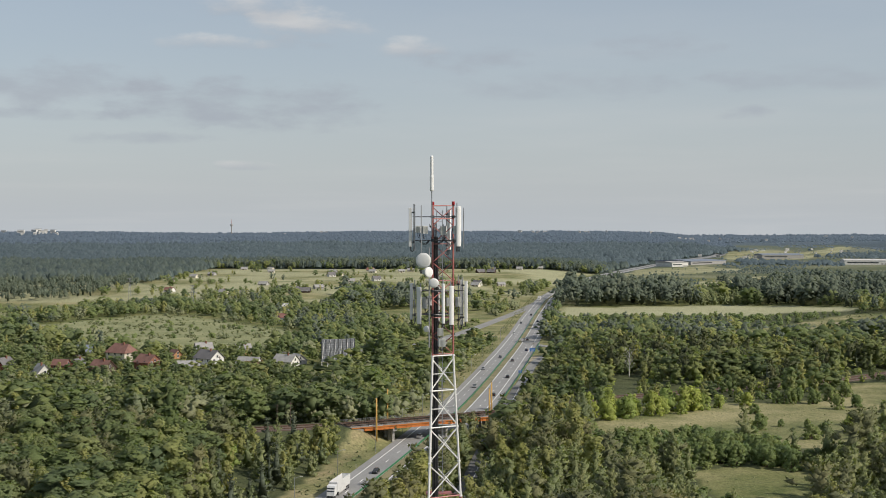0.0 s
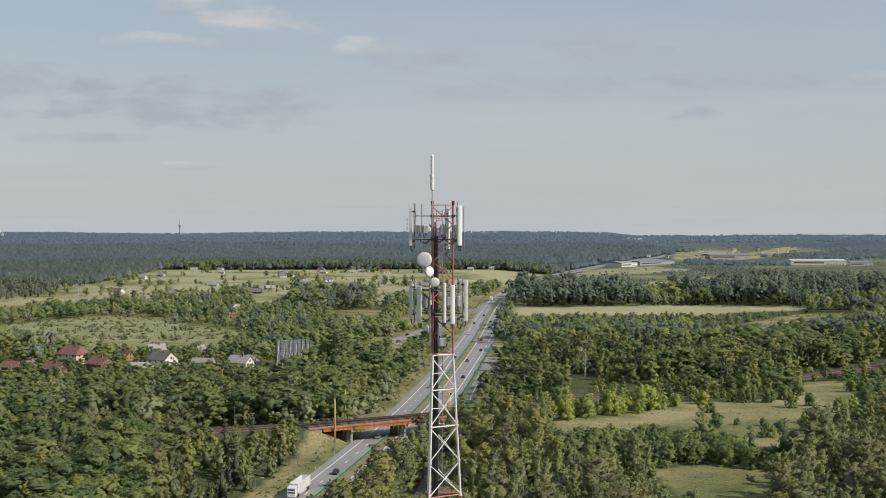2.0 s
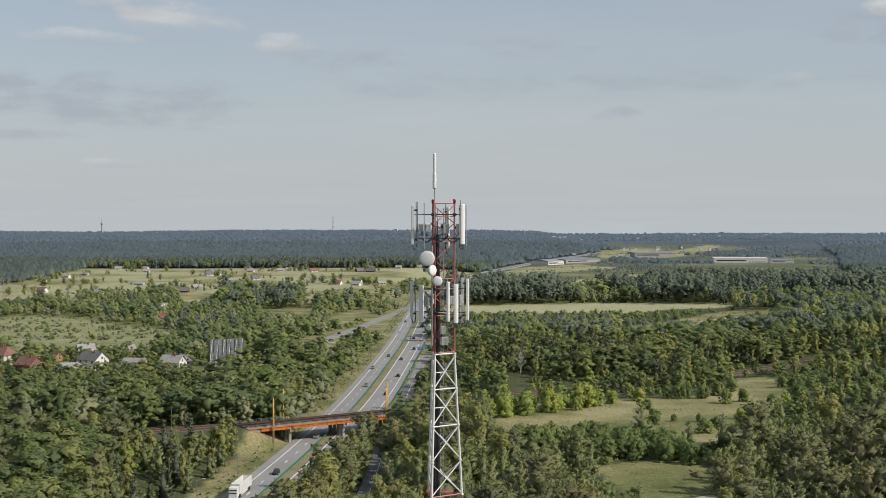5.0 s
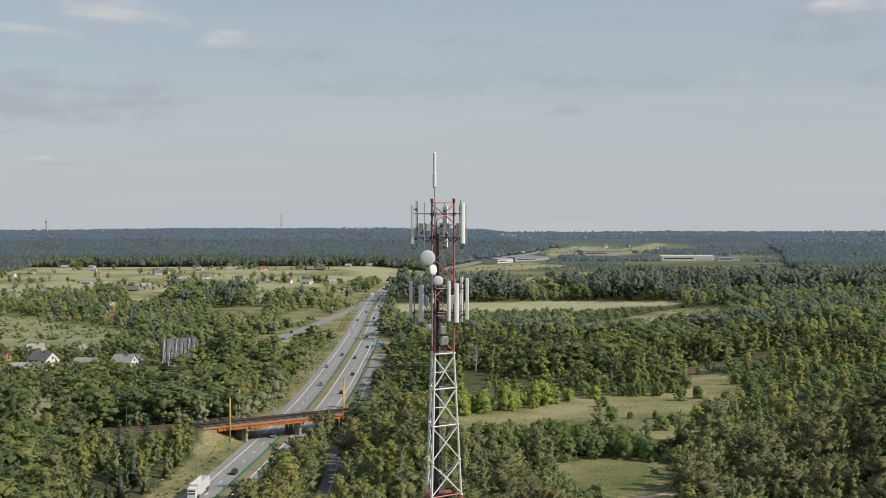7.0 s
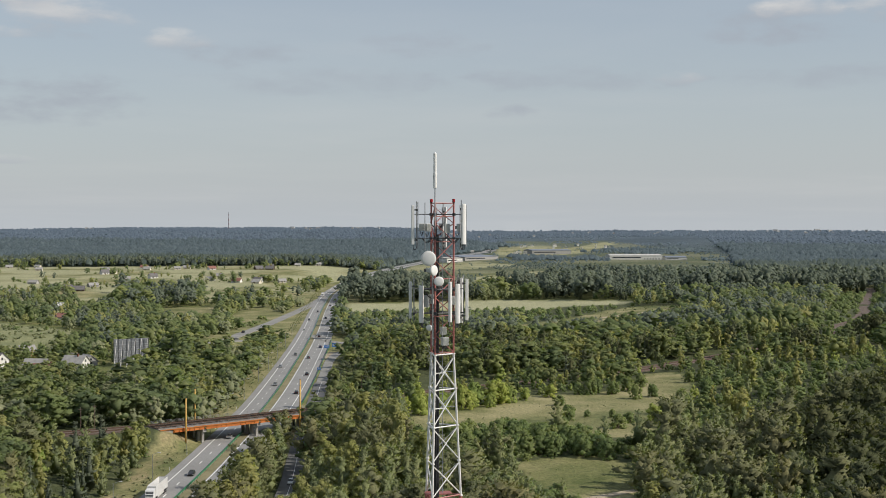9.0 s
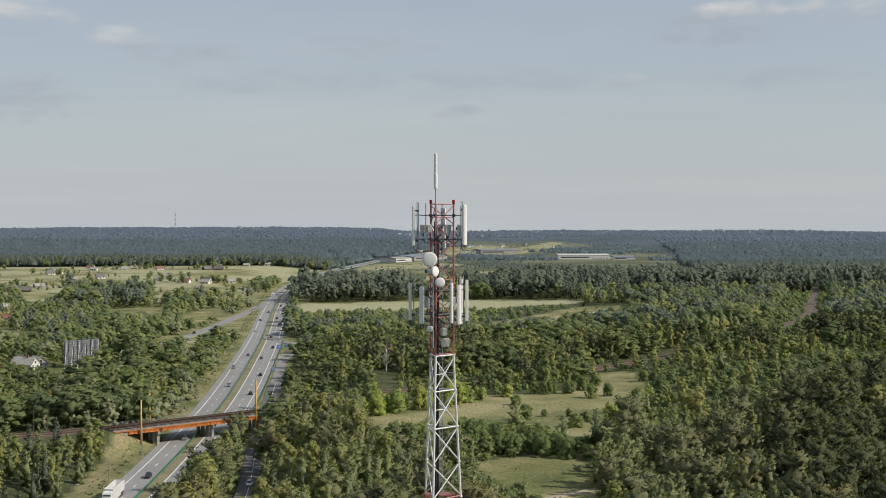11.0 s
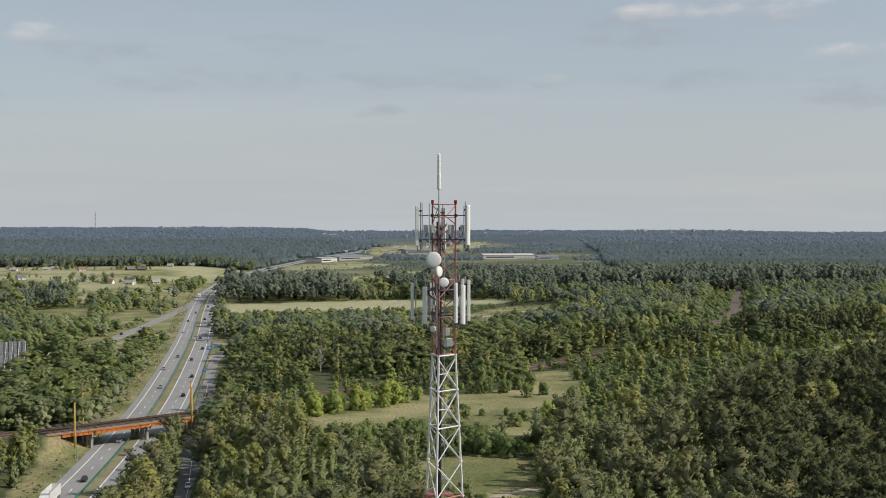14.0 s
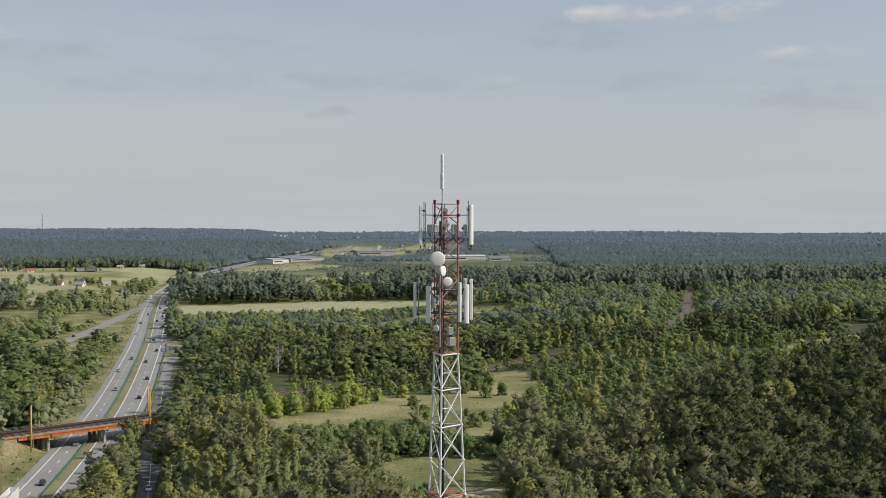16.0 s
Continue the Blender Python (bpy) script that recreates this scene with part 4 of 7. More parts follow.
# ---- roads beside the motorway ----
SERVICE = [(-34, 90), (-12, 170), (1, 225), (11, 282), (21, 360), (36, 466), (45, 530), (53.5, 589), (59.5, 628), (66, 658), (74, 678), (86, 690)]


def bend(points, step=10.0):
    """Points along a soft line through the given ones."""
    p = [np.array(points[0])] + [np.array(q) for q in points] + [np.array(points[-1])]
    out = []
    for i in range(1, len(p) - 2):
        n = max(2, int(np.linalg.norm(p[i + 1] - p[i]) / step))
        for t in np.arange(n) / n:
            out.append(tuple(0.5 * (2 * p[i] + (p[i + 1] - p[i - 1]) * t + (2 * p[i - 1] - 5 * p[i] + 4 * p[i + 1] - p[i + 2]) * t * t + (3 * p[i] - p[i - 1] - 3 * p[i + 1] + p[i + 2]) * t ** 3)))
    return out + [tuple(p[-1])]


def small_road(points, wide, mat, label, lift=0.2, line=False):
    pts = bend(points)
    road = part("road", ribbon(Shape(), pts, -wide / 2, wide / 2, lambda p: float(ground(p.x, p.y)) + lift, thick=0.8), mat)
    tagged(road, label, "road", kind="structure")
    if line:
        part("edge_line", ribbon(Shape(), pts, -0.07, 0.07, lambda p: float(ground(p.x, p.y)) + lift + 0.02, thick=0.015), LINE, road)


small_road(SERVICE[:7], 6.5, ASPHALT_SHADED, "asphalt service road beside the motorway, darkened in colour for tree shade", line=True)
small_road([(-60, 640), (-16, 664), (1, 706), (21, 801), (54, 942), (80, 1050), (97, 1129), (122, 1250)], 8.5, ASPHALT_OLD, "pale grey side road that climbs beside the motorway")
small_road([(-9, 690), (10, 722), (28, 752), (40, 775)], 7, ASPHALT_OLD, "pale grey slip road through the grass")
small_road([(-120, 655), (-60, 640)], 6, ASPHALT_OLD, "pale grey village road")
small_road(SERVICE[6:], 5, ASPHALT_OLD, "pale grey service road that bends away from the motorway")
small_road([(66.5, 790), (67, 765), (69, 746), (75, 733), (84, 723), (98, 716)], 7.5, ASPHALT_OLD, "pale grey slip road that joins the motorway", 0.27)
small_road([(40.5, 540), (47, 585), (52.5, 620), (59, 650), (66, 672)], 4.2, SAND, "bare sandy verge beside the motorway", 0.14)
small_road([(38, 300), (42, 326), (47, 359), (50, 380)], 2.6, SAND, "pale sandy footpath through the meadow", 0.08)
small_road([(62, 205), (76, 216), (92, 226), (112, 232)], 3.0, SAND, "pale sandy track between pines", 0.08)
small_road([(290, 862), (312, 872), (345, 885), (380, 890)], 5, SAND, "pale gravel track across the field", 0.15)


def build_guard_rails():
    for off, y0, y1 in ((-1.2, 250, 1250), (13.2, 440, 760)):
        rail = thing("guard_rail", Matrix.Identity(4), "long green-painted steel guard rail along the motorway", "guard rail", "guard rails")
        pts = highway_line(y0, y1, 12)
        part("beam", ribbon(Shape(), pts, off - 0.05, off + 0.05, lambda p: road_height(p) + 0.95, thick=0.5), GREEN_STEEL, rail)
        mesh = Shape().box((-0.05, -0.05, 0), (0.05, 0.05, 0.75)).mesh("post", GREEN_STEEL)
        for y in np.arange(y0, min(y1, y0 + 520), 4.0):
            x = float(road_x(y)) + off
            part("post", mesh, None, rail).location = (x, y, float(ground(x, y)) + 0.15)
    verge = part("road", ribbon(Shape(), highway_line(150, 1500), -1.5, 1.5, lambda p: road_height(p) - 0.04), MEDIAN)
    tagged(verge, "central strip of dry grass between the carriageways", "verge", kind="structure")


build_guard_rails()


# ---- railway and its bridge ----
ALONG = Matrix.Translation((2.5, 384.2, 0)) @ Matrix.Rotation(math.atan2(0.478, 0.879), 4, "Z")


def build_railway():
    pts_all = bend(list(zip(RAIL_X, RAIL_Y)), 9.0)
    for keep in (lambda p: p[0] < -30, lambda p: 35 < p[0] < 700):
        pts = [p for p in pts_all if keep(p)]
        bed = part("railway", ribbon(Shape(), pts, -5.2, 5.2, lambda p: max(6.6, float(ground(p.x, p.y)) + 0.35), thick=1.2), BALLAST)
        tagged(bed, "two railway tracks on brown ballast", "railway", kind="structure")
        for o in (-3.1, -1.6, 1.6, 3.1):
            part("rail", ribbon(Shape(), pts, o - 0.05, o + 0.05, lambda p: max(6.6, float(ground(p.x, p.y)) + 0.35) + 0.2, thick=0.16), RAIL_STEEL, bed, "rusty steel rail")


def build_bridge():
    bridge = thing("railway_bridge", ALONG, "low railway bridge with orange steel girders on concrete piers", "bridge")
    part("deck", Shape().box((-36, -6.4, 6.0), (40, 6.4, 6.35)), CONCRETE, bridge, "grey concrete deck slab")
    part("ballast_bed", Shape().box((-36, -5.2, 6.35), (40, 5.2, 6.65), bevel=0.25), BALLAST, bridge, "brown ballast bed")
    for o in (-3.1, -1.6, 1.6, 3.1):
        part("rail", Shape().box((-36, o - 0.05, 6.7), (40, o + 0.05, 6.86)), RAIL_STEEL, bridge)
    tie = Shape().box((-0.13, -1.3, 6.62), (0.13, 1.3, 6.72)).mesh("sleeper", SLEEPER)
    for x in np.arange(-35.8, 40, 0.65):
        for o in (-2.35, 2.35):
            part("sleeper", tie, None, bridge).location = (x, o, 0)
    spans = ((-31, -19.2), (-18.6, 2.4), (3.0, 22), (22.6, 39))
    for a, b in spans:
        for y in (-6.75, -2.2, 2.2, 6.75):
            g = Shape().box((a, y - 0.05, 5.05), (b, y + 0.05, 5.95)).box((a, y - 0.25, 5.0), (b, y + 0.25, 5.08)).box((a, y - 0.25, 5.92), (b, y + 0.25, 6.0))
            for x in np.arange(a + 0.3, b, 1.9):
                g.box((x - 0.03, y - 0.22, 5.08), (x + 0.03, y + 0.22, 5.92))
            part("girder", g, ORANGE_STEEL, bridge, "orange painted plate girder")
    part("walkway", Shape().box((-36, -7.0, 6.05), (40, -6.4, 6.3)).box((-36, 6.4, 6.05), (40, 7.0, 6.3)), ORANGE_STEEL, bridge, "orange steel walkway edge")
    post = Shape().box((-0.04, -0.04, 6.15), (0.04, 0.04, 7.3)).mesh("railing_post", GALVANISED)
    for y in (-6.9, 6.9):
        for x in np.arange(-36, 40.1, 2.0):
            part("railing_post", post, None, bridge).location = (x, y, 0)
        for z in (6.5, 6.9, 7.28):
            part("railing_bar", Shape().box((-36, y - 0.025, z - 0.03), (40, y + 0.025, z + 0.03)), GALVANISED, bridge, "grey steel railing bar")
    for x in (-18.9, 2.7, 22.3):
        pier = part("pier", Shape().box((x - 0.75, -6.2, 3.9), (x + 0.75, 6.2, 5.0), bevel=0.06), CONCRETE, bridge, "grey concrete pier")
        for y in (-4.6, -1.6, 1.6, 4.6):
            part("column", Shape().box((x - 0.5, y - 0.5, -1.0), (x + 0.5, y + 0.5, 3.9), bevel=0.08), CONCRETE, pier)
    for x0, x1 in ((-37, -31.2), (39.1, 43)):
        part("abutment", Shape().box((x0, -6.6, 2.0), (x1, 6.6, 5.95), bevel=0.1), CONCRETE, bridge, "concrete abutment")
    for x, y, foot, top in ((-17.4, 364.6, -0.5, 16.4), (-14.3, 390, -0.5, 16.4), (22.8, 384, -0.5, 17.2), (24.7, 406, -0.5, 16.9)):
        pole = thing("bridge_pole", pose(x, y, 0), "tall yellow-orange steel pole beside the railway bridge", "pole", "orange poles at the bridge")
        part("shaft", Shape().rod((0, 0, foot), (0, 0, top), 0.36, 0.26, sides=10), ORANGE_POLE, pole, soft=True)
        part("cap", Shape().rod((0, 0, top), (0, 0, top + 0.12), 0.3, sides=10), DARK_STEEL, pole)
        part("step_irons", Shape().path([(0.3, 0, 2), (0.34, 0, 2.1)], 0.02), DARK_STEEL, pole)


build_railway()
build_bridge()


# ---- trees ----
OCTA = (np.array([(1, 0, 0), (-1, 0, 0), (0, 1, 0), (0, -1, 0), (0, 0, 1), (0, 0, -1)], float), np.array([(0, 2, 4), (2, 1, 4), (1, 3, 4), (3, 0, 4), (2, 0, 5), (1, 2, 5), (3, 1, 5), (0, 3, 5)]))


def unit(v):
    return v / np.maximum(np.linalg.norm(v, axis=-1, keepdims=True), 1e-9)


# crown outlines for a tree one metre high: centre height, half width, half height, clump radius, flatness of the clumps
OUTLINE = {"broad": (0.57, 0.27, 0.41, 0.115, 0.85), "birch": (0.56, 0.145, 0.43, 0.07, 1.25), "willow": (0.49, 0.36, 0.47, 0.12, 0.9), "bush": (0.42, 0.4, 0.48, 0.17, 0.9),
           "pine": (0.64, 0.22, 0.33, 0.085, 0.85), "dark_pine": (0.64, 0.18, 0.35, 0.072, 1.0), "young_pine": (0.44, 0.25, 0.55, 0.07, 1.05), "spruce": (0.46, 0.18, 0.54, 0.055, 0.55)}
CONIFERS = ("pine", "dark_pine", "young_pine", "spruce")


def girth(kind, q):
    """How wide the crown is at height q, 0 at its foot and 1 at its tip."""
    q = np.asarray(q, float)
    if kind == "spruce":
        return np.clip(1.02 - q, 0.02, 1) ** 0.9
    if kind == "young_pine":
        return np.clip(1.02 - q, 0.03, 1) ** 0.62 * np.minimum(1, 0.55 + 2.2 * q)
    if kind == "bush":
        return np.sqrt(np.clip(1 - q ** 4, 0.05, 1))
    if kind == "birch":
        return np.sqrt(np.clip(1 - (2 * q - 0.8) ** 2 / 1.5, 0.02, 1))
    return np.sqrt(np.clip(1 - (2 * q - 1) ** 2, 0.03, 1))


def tree_model(kind, seed, clumps, leaves, size):
    """One crown, a metre high: dark hearts of the boughs under a coat of leaf sprays. Vertices, triangles and soft normals."""
    rng = np.random.default_rng(seed)
    zc, w, hh, cr, flat = OUTLINE[kind]
    cr = cr * (1.0 if clumps > 12 else (1.25 if clumps > 7 else 1.6))
    i = np.arange(clumps)
    q = (i + 0.75 * rng.random(clumps)) / clumps
    q = 0.04 + 0.92 * q ** (1.0 if kind not in ("spruce", "young_pine") else 1.15)
    ang = i * 2.4 + rng.uniform(-0.5, 0.5, clumps)
    lean = rng.uniform(-0.12, 0.12, 2) * w
    ragged = {"pine": 0.34, "dark_pine": 0.34, "broad": 0.24, "willow": 0.16, "bush": 0.2, "birch": 0.24}.get(kind, 0.16)
    reach = np.maximum(0.0, girth(kind, q) * w * (1 + ragged * rng.standard_normal(clumps)) - cr * 0.62)
    z = zc - hh + 2 * hh * q
    C = np.stack([lean[0] * q + reach * np.cos(ang), lean[1] * q + reach * np.sin(ang), z], 1)
    R = cr * rng.uniform(0.72, 1.3, clumps) * np.where(np.isin(kind, ("spruce", "young_pine")), 0.55 + 0.75 * girth(kind, q), 1.0)
    RAD = np.stack([R, R, R * flat], 1)
    # the heart that stops the light, then the boughs
    ov, of = OCTA
    heart = ov * np.array([w * 0.5, w * 0.5, hh * 0.76]) + np.array([0, 0, zc - 0.02])
    if kind in ("spruce", "young_pine"):
        heart = ov * np.array([w * 0.5, w * 0.5, hh * 0.8]) + np.array([0, 0, zc])
        heart[:4, 2] = zc - hh * 0.55
    V, F, k = [heart], [of], 6
    if leaves <= 12:
        pv, pf = np.concatenate([OCTA[0][[0, 2, 1, 3]] - np.array([0, 0, 0.35]), [(0, 0, 1.15)]]), np.array([(0, 1, 4), (1, 2, 4), (2, 3, 4), (3, 0, 4)])
        for c, r in zip(C, RAD):
            V.append(c + pv * (1 + 0.2 * rng.standard_normal((5, 1))) * r), F.append(pf + k)
            k += 5
    for c, r in zip(C, RAD) if leaves > 12 else ():
        p = ov * (1 + 0.2 * rng.standard_normal((6, 1)))
        if kind in CONIFERS:
            out = np.array([c[0], c[1], 0.0]) / (np.hypot(c[0], c[1]) + 1e-6)
            p = p + np.array([0, 0, 0.45]) * (p @ np.array([out[0], out[1], 0]))[:, None]
        V.append(c + p * r * 0.84), F.append(of + k)
        k += 6
    V = np.concatenate(V)
    # leaf sprays
    weight = R * R * (0.5 + q)
    pick = rng.choice(clumps, leaves, p=weight / weight.sum())
    d = rng.standard_normal((leaves, 3))
    away = unit(C[pick] - np.array([0, 0, zc - 0.1]))
    d = unit(d + 0.55 * away + np.array([0, 0, 0.25]))
    at = C[pick] + d * RAD[pick] * rng.uniform(0.7, 1.12, leaves)[:, None]
    soft = unit(d + 0.7 * unit((at - np.array([0, 0, zc - 0.12])) / np.array([w, w, hh])) + np.array([0, 0, 0.4]))
    nrm = unit(soft + 0.28 * rng.standard_normal((leaves, 3)))
    a = unit(np.cross(nrm, rng.standard_normal((leaves, 3))))
    b = np.cross(nrm, a)
    s = (size * rng.uniform(0.55, 1.35, leaves))[:, None]
    if kind in CONIFERS:
        tip = unit(unit(d * np.array([1, 1, 0.3])) * 0.8 + np.array([0, 0, 0.75]) + 0.3 * rng.standard_normal((leaves, 3)))
        a = unit(np.cross(tip, nrm))
        T = np.stack([at - a * s * 0.38, at + a * s * 0.38, at + tip * s * 1.05], 1)
    else:
        T = np.stack([at - a * s * 0.6 - b * s * 0.4, at + a * s * 0.6 - b * s * 0.35, at + b * s * 0.75], 1)
    # wind every spray so that it faces out of its bough
    g = np.cross(T[:, 1] - T[:, 0], T[:, 2] - T[:, 0])
    turn = (g * soft).sum(1) < 0
    T[turn] = T[turn][:, ::-1]
    P = np.concatenate([V, T.reshape(-1, 3)])
    F = np.concatenate(F + [np.arange(3 * leaves).reshape(-1, 3) + k])
    # soft normals: out of the bough and out of the crown
    own = np.concatenate([np.repeat(np.array([[0, 0, zc]]), 6, 0), np.repeat(C, 5 if leaves <= 12 else 6, 0)])
    whole = unit((V - np.array([0, 0, zc - 0.12])) / np.array([w, w, hh]))
    N = unit(unit(V - own + 1e-4) + 0.7 * whole + np.array([0, 0, 0.4]))
    fuzz = unit(soft + 0.09 * rng.standard_normal((leaves, 3)))
    return P, F, np.concatenate([N, np.repeat(fuzz, 3, 0)])


def far_crown(seed, rise):
    """The top of a far tree: a small uneven peak with soft normals."""
    rng = np.random.default_rng(seed)
    a = np.arange(4) * math.pi / 2 + rng.uniform(-0.4, 0.4, 4)
    r = 0.36 * rng.uniform(0.8, 1.2, 4)
    low = np.stack([r * np.cos(a), r * np.sin(a), rng.uniform(0.1, 0.35, 4)], 1)
    mid = np.stack([r * 0.62 * np.cos(a + 0.4), r * 0.62 * np.sin(a + 0.4), rng.uniform(0.66, 0.82, 4)], 1)
    P = np.concatenate([low, mid, [(rng.uniform(-0.06, 0.06), rng.uniform(-0.06, 0.06), 1.0)]])
    F = [(i, (i + 1) % 4, 4 + i) for i in range(4)] + [((i + 1) % 4, 4 + (i + 1) % 4, 4 + i) for i in range(4)] + [(4 + i, 4 + (i + 1) % 4, 8) for i in range(4)]
    return P, np.array(F), unit(unit(P - np.array([0, 0, 0.25])) + np.array([0, 0, rise]))


KINDS = {"broad": LEAF_BROAD, "birch": LEAF_BIRCH, "pine": LEAF_PINE, "young_pine": LEAF_YOUNG, "spruce": LEAF_SPRUCE, "bush": LEAF_BUSH, "yellow": LEAF_YELLOW, "willow": LEAF_WILLOW, "dark_pine": LEAF_DARK, "wall_pine": LEAF_WALL_HAZED, "far": LEAF_FAR_HAZED, "blue": LEAF_BLUE_HAZED, "skyline": LEAF_SKYLINE_HAZED}
SHAPE_OF = {"yellow": "bush", "wall_pine": "dark_pine"}
BARK_OF = {"pine": PINE_BARK, "dark_pine": PINE_BARK, "young_pine": PINE_BARK, "birch": BIRCH_BARK}


def scatter(x0, x1, y0, y1, step, seed):
    """Loose places on a plan, about step apart."""
    rng = np.random.default_rng(seed)
    gx, gy = np.meshgrid(np.arange(x0, x1, step), np.arange(y0, y1, step))
    gx = gx + (np.arange(gx.shape[0]) % 2)[:, None] * step * 0.5
    x = gx.ravel() + rng.uniform(-0.46, 0.46, gx.size) * step
    y = gy.ravel() + rng.uniform(-0.46, 0.46, gx.size) * step
    b = np.degrees(np.arctan2(x + 13, y + 84))
    keep = (b > -23) & (b < 42) & (y > 40)
    return x[keep], y[keep]


def clear(x, y):
    """Where no tree stands: roads, tracks, railway, fields, and before the hoarding."""
    u = x - road_x(y)
    no = (u > -19) & (u < 13.5) & (y < 2500)
    no |= (np.abs(x - np.interp(y, [q[1] for q in SERVICE], [q[0] for q in SERVICE])) < 4.9) & (y < 700)
    no |= (u > 12) & (u < 34) & (y > 670) & (y < 750)
    no |= ((rail_gap(x, y) < 7.5) & (x < 330)) | ((rail_gap(x, y) < 5.5) & (x > 330) & (x < 760)) | inside(x, y, RAIL_CUT)
    no |= inside(x, y, SIDE_GRASS)
    # patch left open to fit the camera's view of the hoarding
    no |= (x > -64) & (x < -22) & (y > 508) & (y < 580)
    for poly in (MEADOW, WHEAT, GLADE, SANDY, RIDGE_MEADOW, STUBBLE, BANK, SAND_HOLLOW, HEDGE, *FIELDS):
        no |= inside(x, y, poly)
    return no


def sight_belt(x, y, reach=0.84, more=()):
    """Belts on the camera's side of the clearings, kept to scrub so the clearings show."""
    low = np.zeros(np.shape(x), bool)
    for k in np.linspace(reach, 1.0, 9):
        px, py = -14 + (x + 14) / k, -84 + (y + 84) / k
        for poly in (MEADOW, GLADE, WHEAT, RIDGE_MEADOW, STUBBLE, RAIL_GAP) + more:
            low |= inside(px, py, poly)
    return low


def margin(x, y, reach=1.07):
    """The far side of the meadow and the cutting, where scrub steps up to the wood."""
    low = np.zeros(np.shape(x), bool)
    for k in np.linspace(1.0, reach, 7):
        px, py = -14 + (x + 14) / k, -84 + (y + 84) / k
        for poly in (MEADOW, RAIL_CUT, BRUSH):
            low |= inside(px, py, poly)
    return low


def grow(name, kind, x, y, h, wide, templates, seed, label, category, lift=-0.2):
    """One object of many trees: templates turned, scaled and set on the land."""
    if len(x) == 0:
        return None
    rng = np.random.default_rng(seed)
    z = ground(x, y) + lift
    pick = rng.integers(0, len(templates), len(x))
    turn = rng.uniform(0, 2 * math.pi, len(x))
    tint = rng.random(len(x))
    V, F, N, T, k = [], [], [], [], 0
    for j, (tv, tf, tn) in enumerate(templates):
        s = np.where(pick == j)[0]
        if len(s) == 0:
            continue
        c, d = np.cos(turn[s])[:, None], np.sin(turn[s])[:, None]
        hw = (h[s] * wide[s])[:, None]
        px = (tv[:, 0] * c - tv[:, 1] * d) * hw + x[s][:, None]
        py = (tv[:, 0] * d + tv[:, 1] * c) * hw + y[s][:, None]
        pz = tv[:, 2] * h[s][:, None] + z[s][:, None]
        V.append(np.stack([px, py, pz], -1).reshape(-1, 3))
        N.append(np.stack([tn[:, 0] * c - tn[:, 1] * d, tn[:, 0] * d + tn[:, 1] * c, np.broadcast_to(tn[:, 2], px.shape)], -1).reshape(-1, 3))
        F.append((tf[None] + (np.arange(len(s)) * len(tv))[:, None, None]).reshape(-1, 3) + k)
        T.append(np.repeat(tint[s], len(tv)))
        k += len(s) * len(tv)
    me = array_mesh(name, np.concatenate(V), np.concatenate(F), KINDS[kind], True, np.concatenate(T), np.concatenate(N))
    return tagged(new(name, me), label, category, kind="stuff")


def split_by(rng, n, shares, x=None, y=None, size=46.0):
    """A kind for each of n trees, by shares; with places given, like stands by like in loose groups."""
    names = list(shares)
    p = np.array([shares[k] for k in names], float)
    if x is None:
        return np.array(names)[rng.choice(len(names), n, p=p / p.sum())]
    field = ripple(x, y, size, 2.7) + 0.7 * ripple(x, y, size * 0.43, 5.3) + 0.22 * rng.standard_normal(n)
    rank = np.argsort(np.argsort(field)) / max(n, 1)
    return np.array(names)[np.searchsorted(np.cumsum(p / p.sum()), rank, side="right").clip(0, len(names) - 1)]


NAMES = {"broad": ("broadleaf_woodland", "dense green broadleaf trees with rounded crowns", "trees"), "birch": ("birch_woodland", "slender light green birches among other trees", "trees"),
         "pine": ("pine_woodland", "dark green pines with bare lower trunks", "trees"), "young_pine": ("young_pine_woodland", "bushy olive-green young pines", "trees"),
         "spruce": ("spruce_woodland", "dark pointed spruces among the woods", "trees"), "bush": ("bushes", "low green bushes on the rough grass", "bushes"),
         "yellow": ("yellow_bushes", "yellow-green bushes along the railway", "bushes"), "dark_pine": ("tall_pine_woodland", "tall dark pines standing close in a wood", "trees"), "wall_pine": ("pine_forest", "dense pine forest beyond the fields, blue haze put into its needle colour", "trees"), "willow": ("willow_thicket", "grey-green willows with soft round crowns", "trees")}
HEIGHT = {"broad": (10, 15), "birch": (10, 14), "pine": (11, 15.5), "young_pine": (8, 12), "spruce": (10, 15), "bush": (2.4, 4.7), "yellow": (4.5, 7.5), "willow": (8, 12), "dark_pine": (12, 17), "wall_pine": (12, 17)}
WIDE = {"broad": 1.2, "birch": 1.25, "pine": 1.25, "young_pine": 1.2, "spruce": 1.1, "bush": 1.4, "yellow": 1.0, "willow": 1.2, "dark_pine": 1.25, "wall_pine": 1.25}


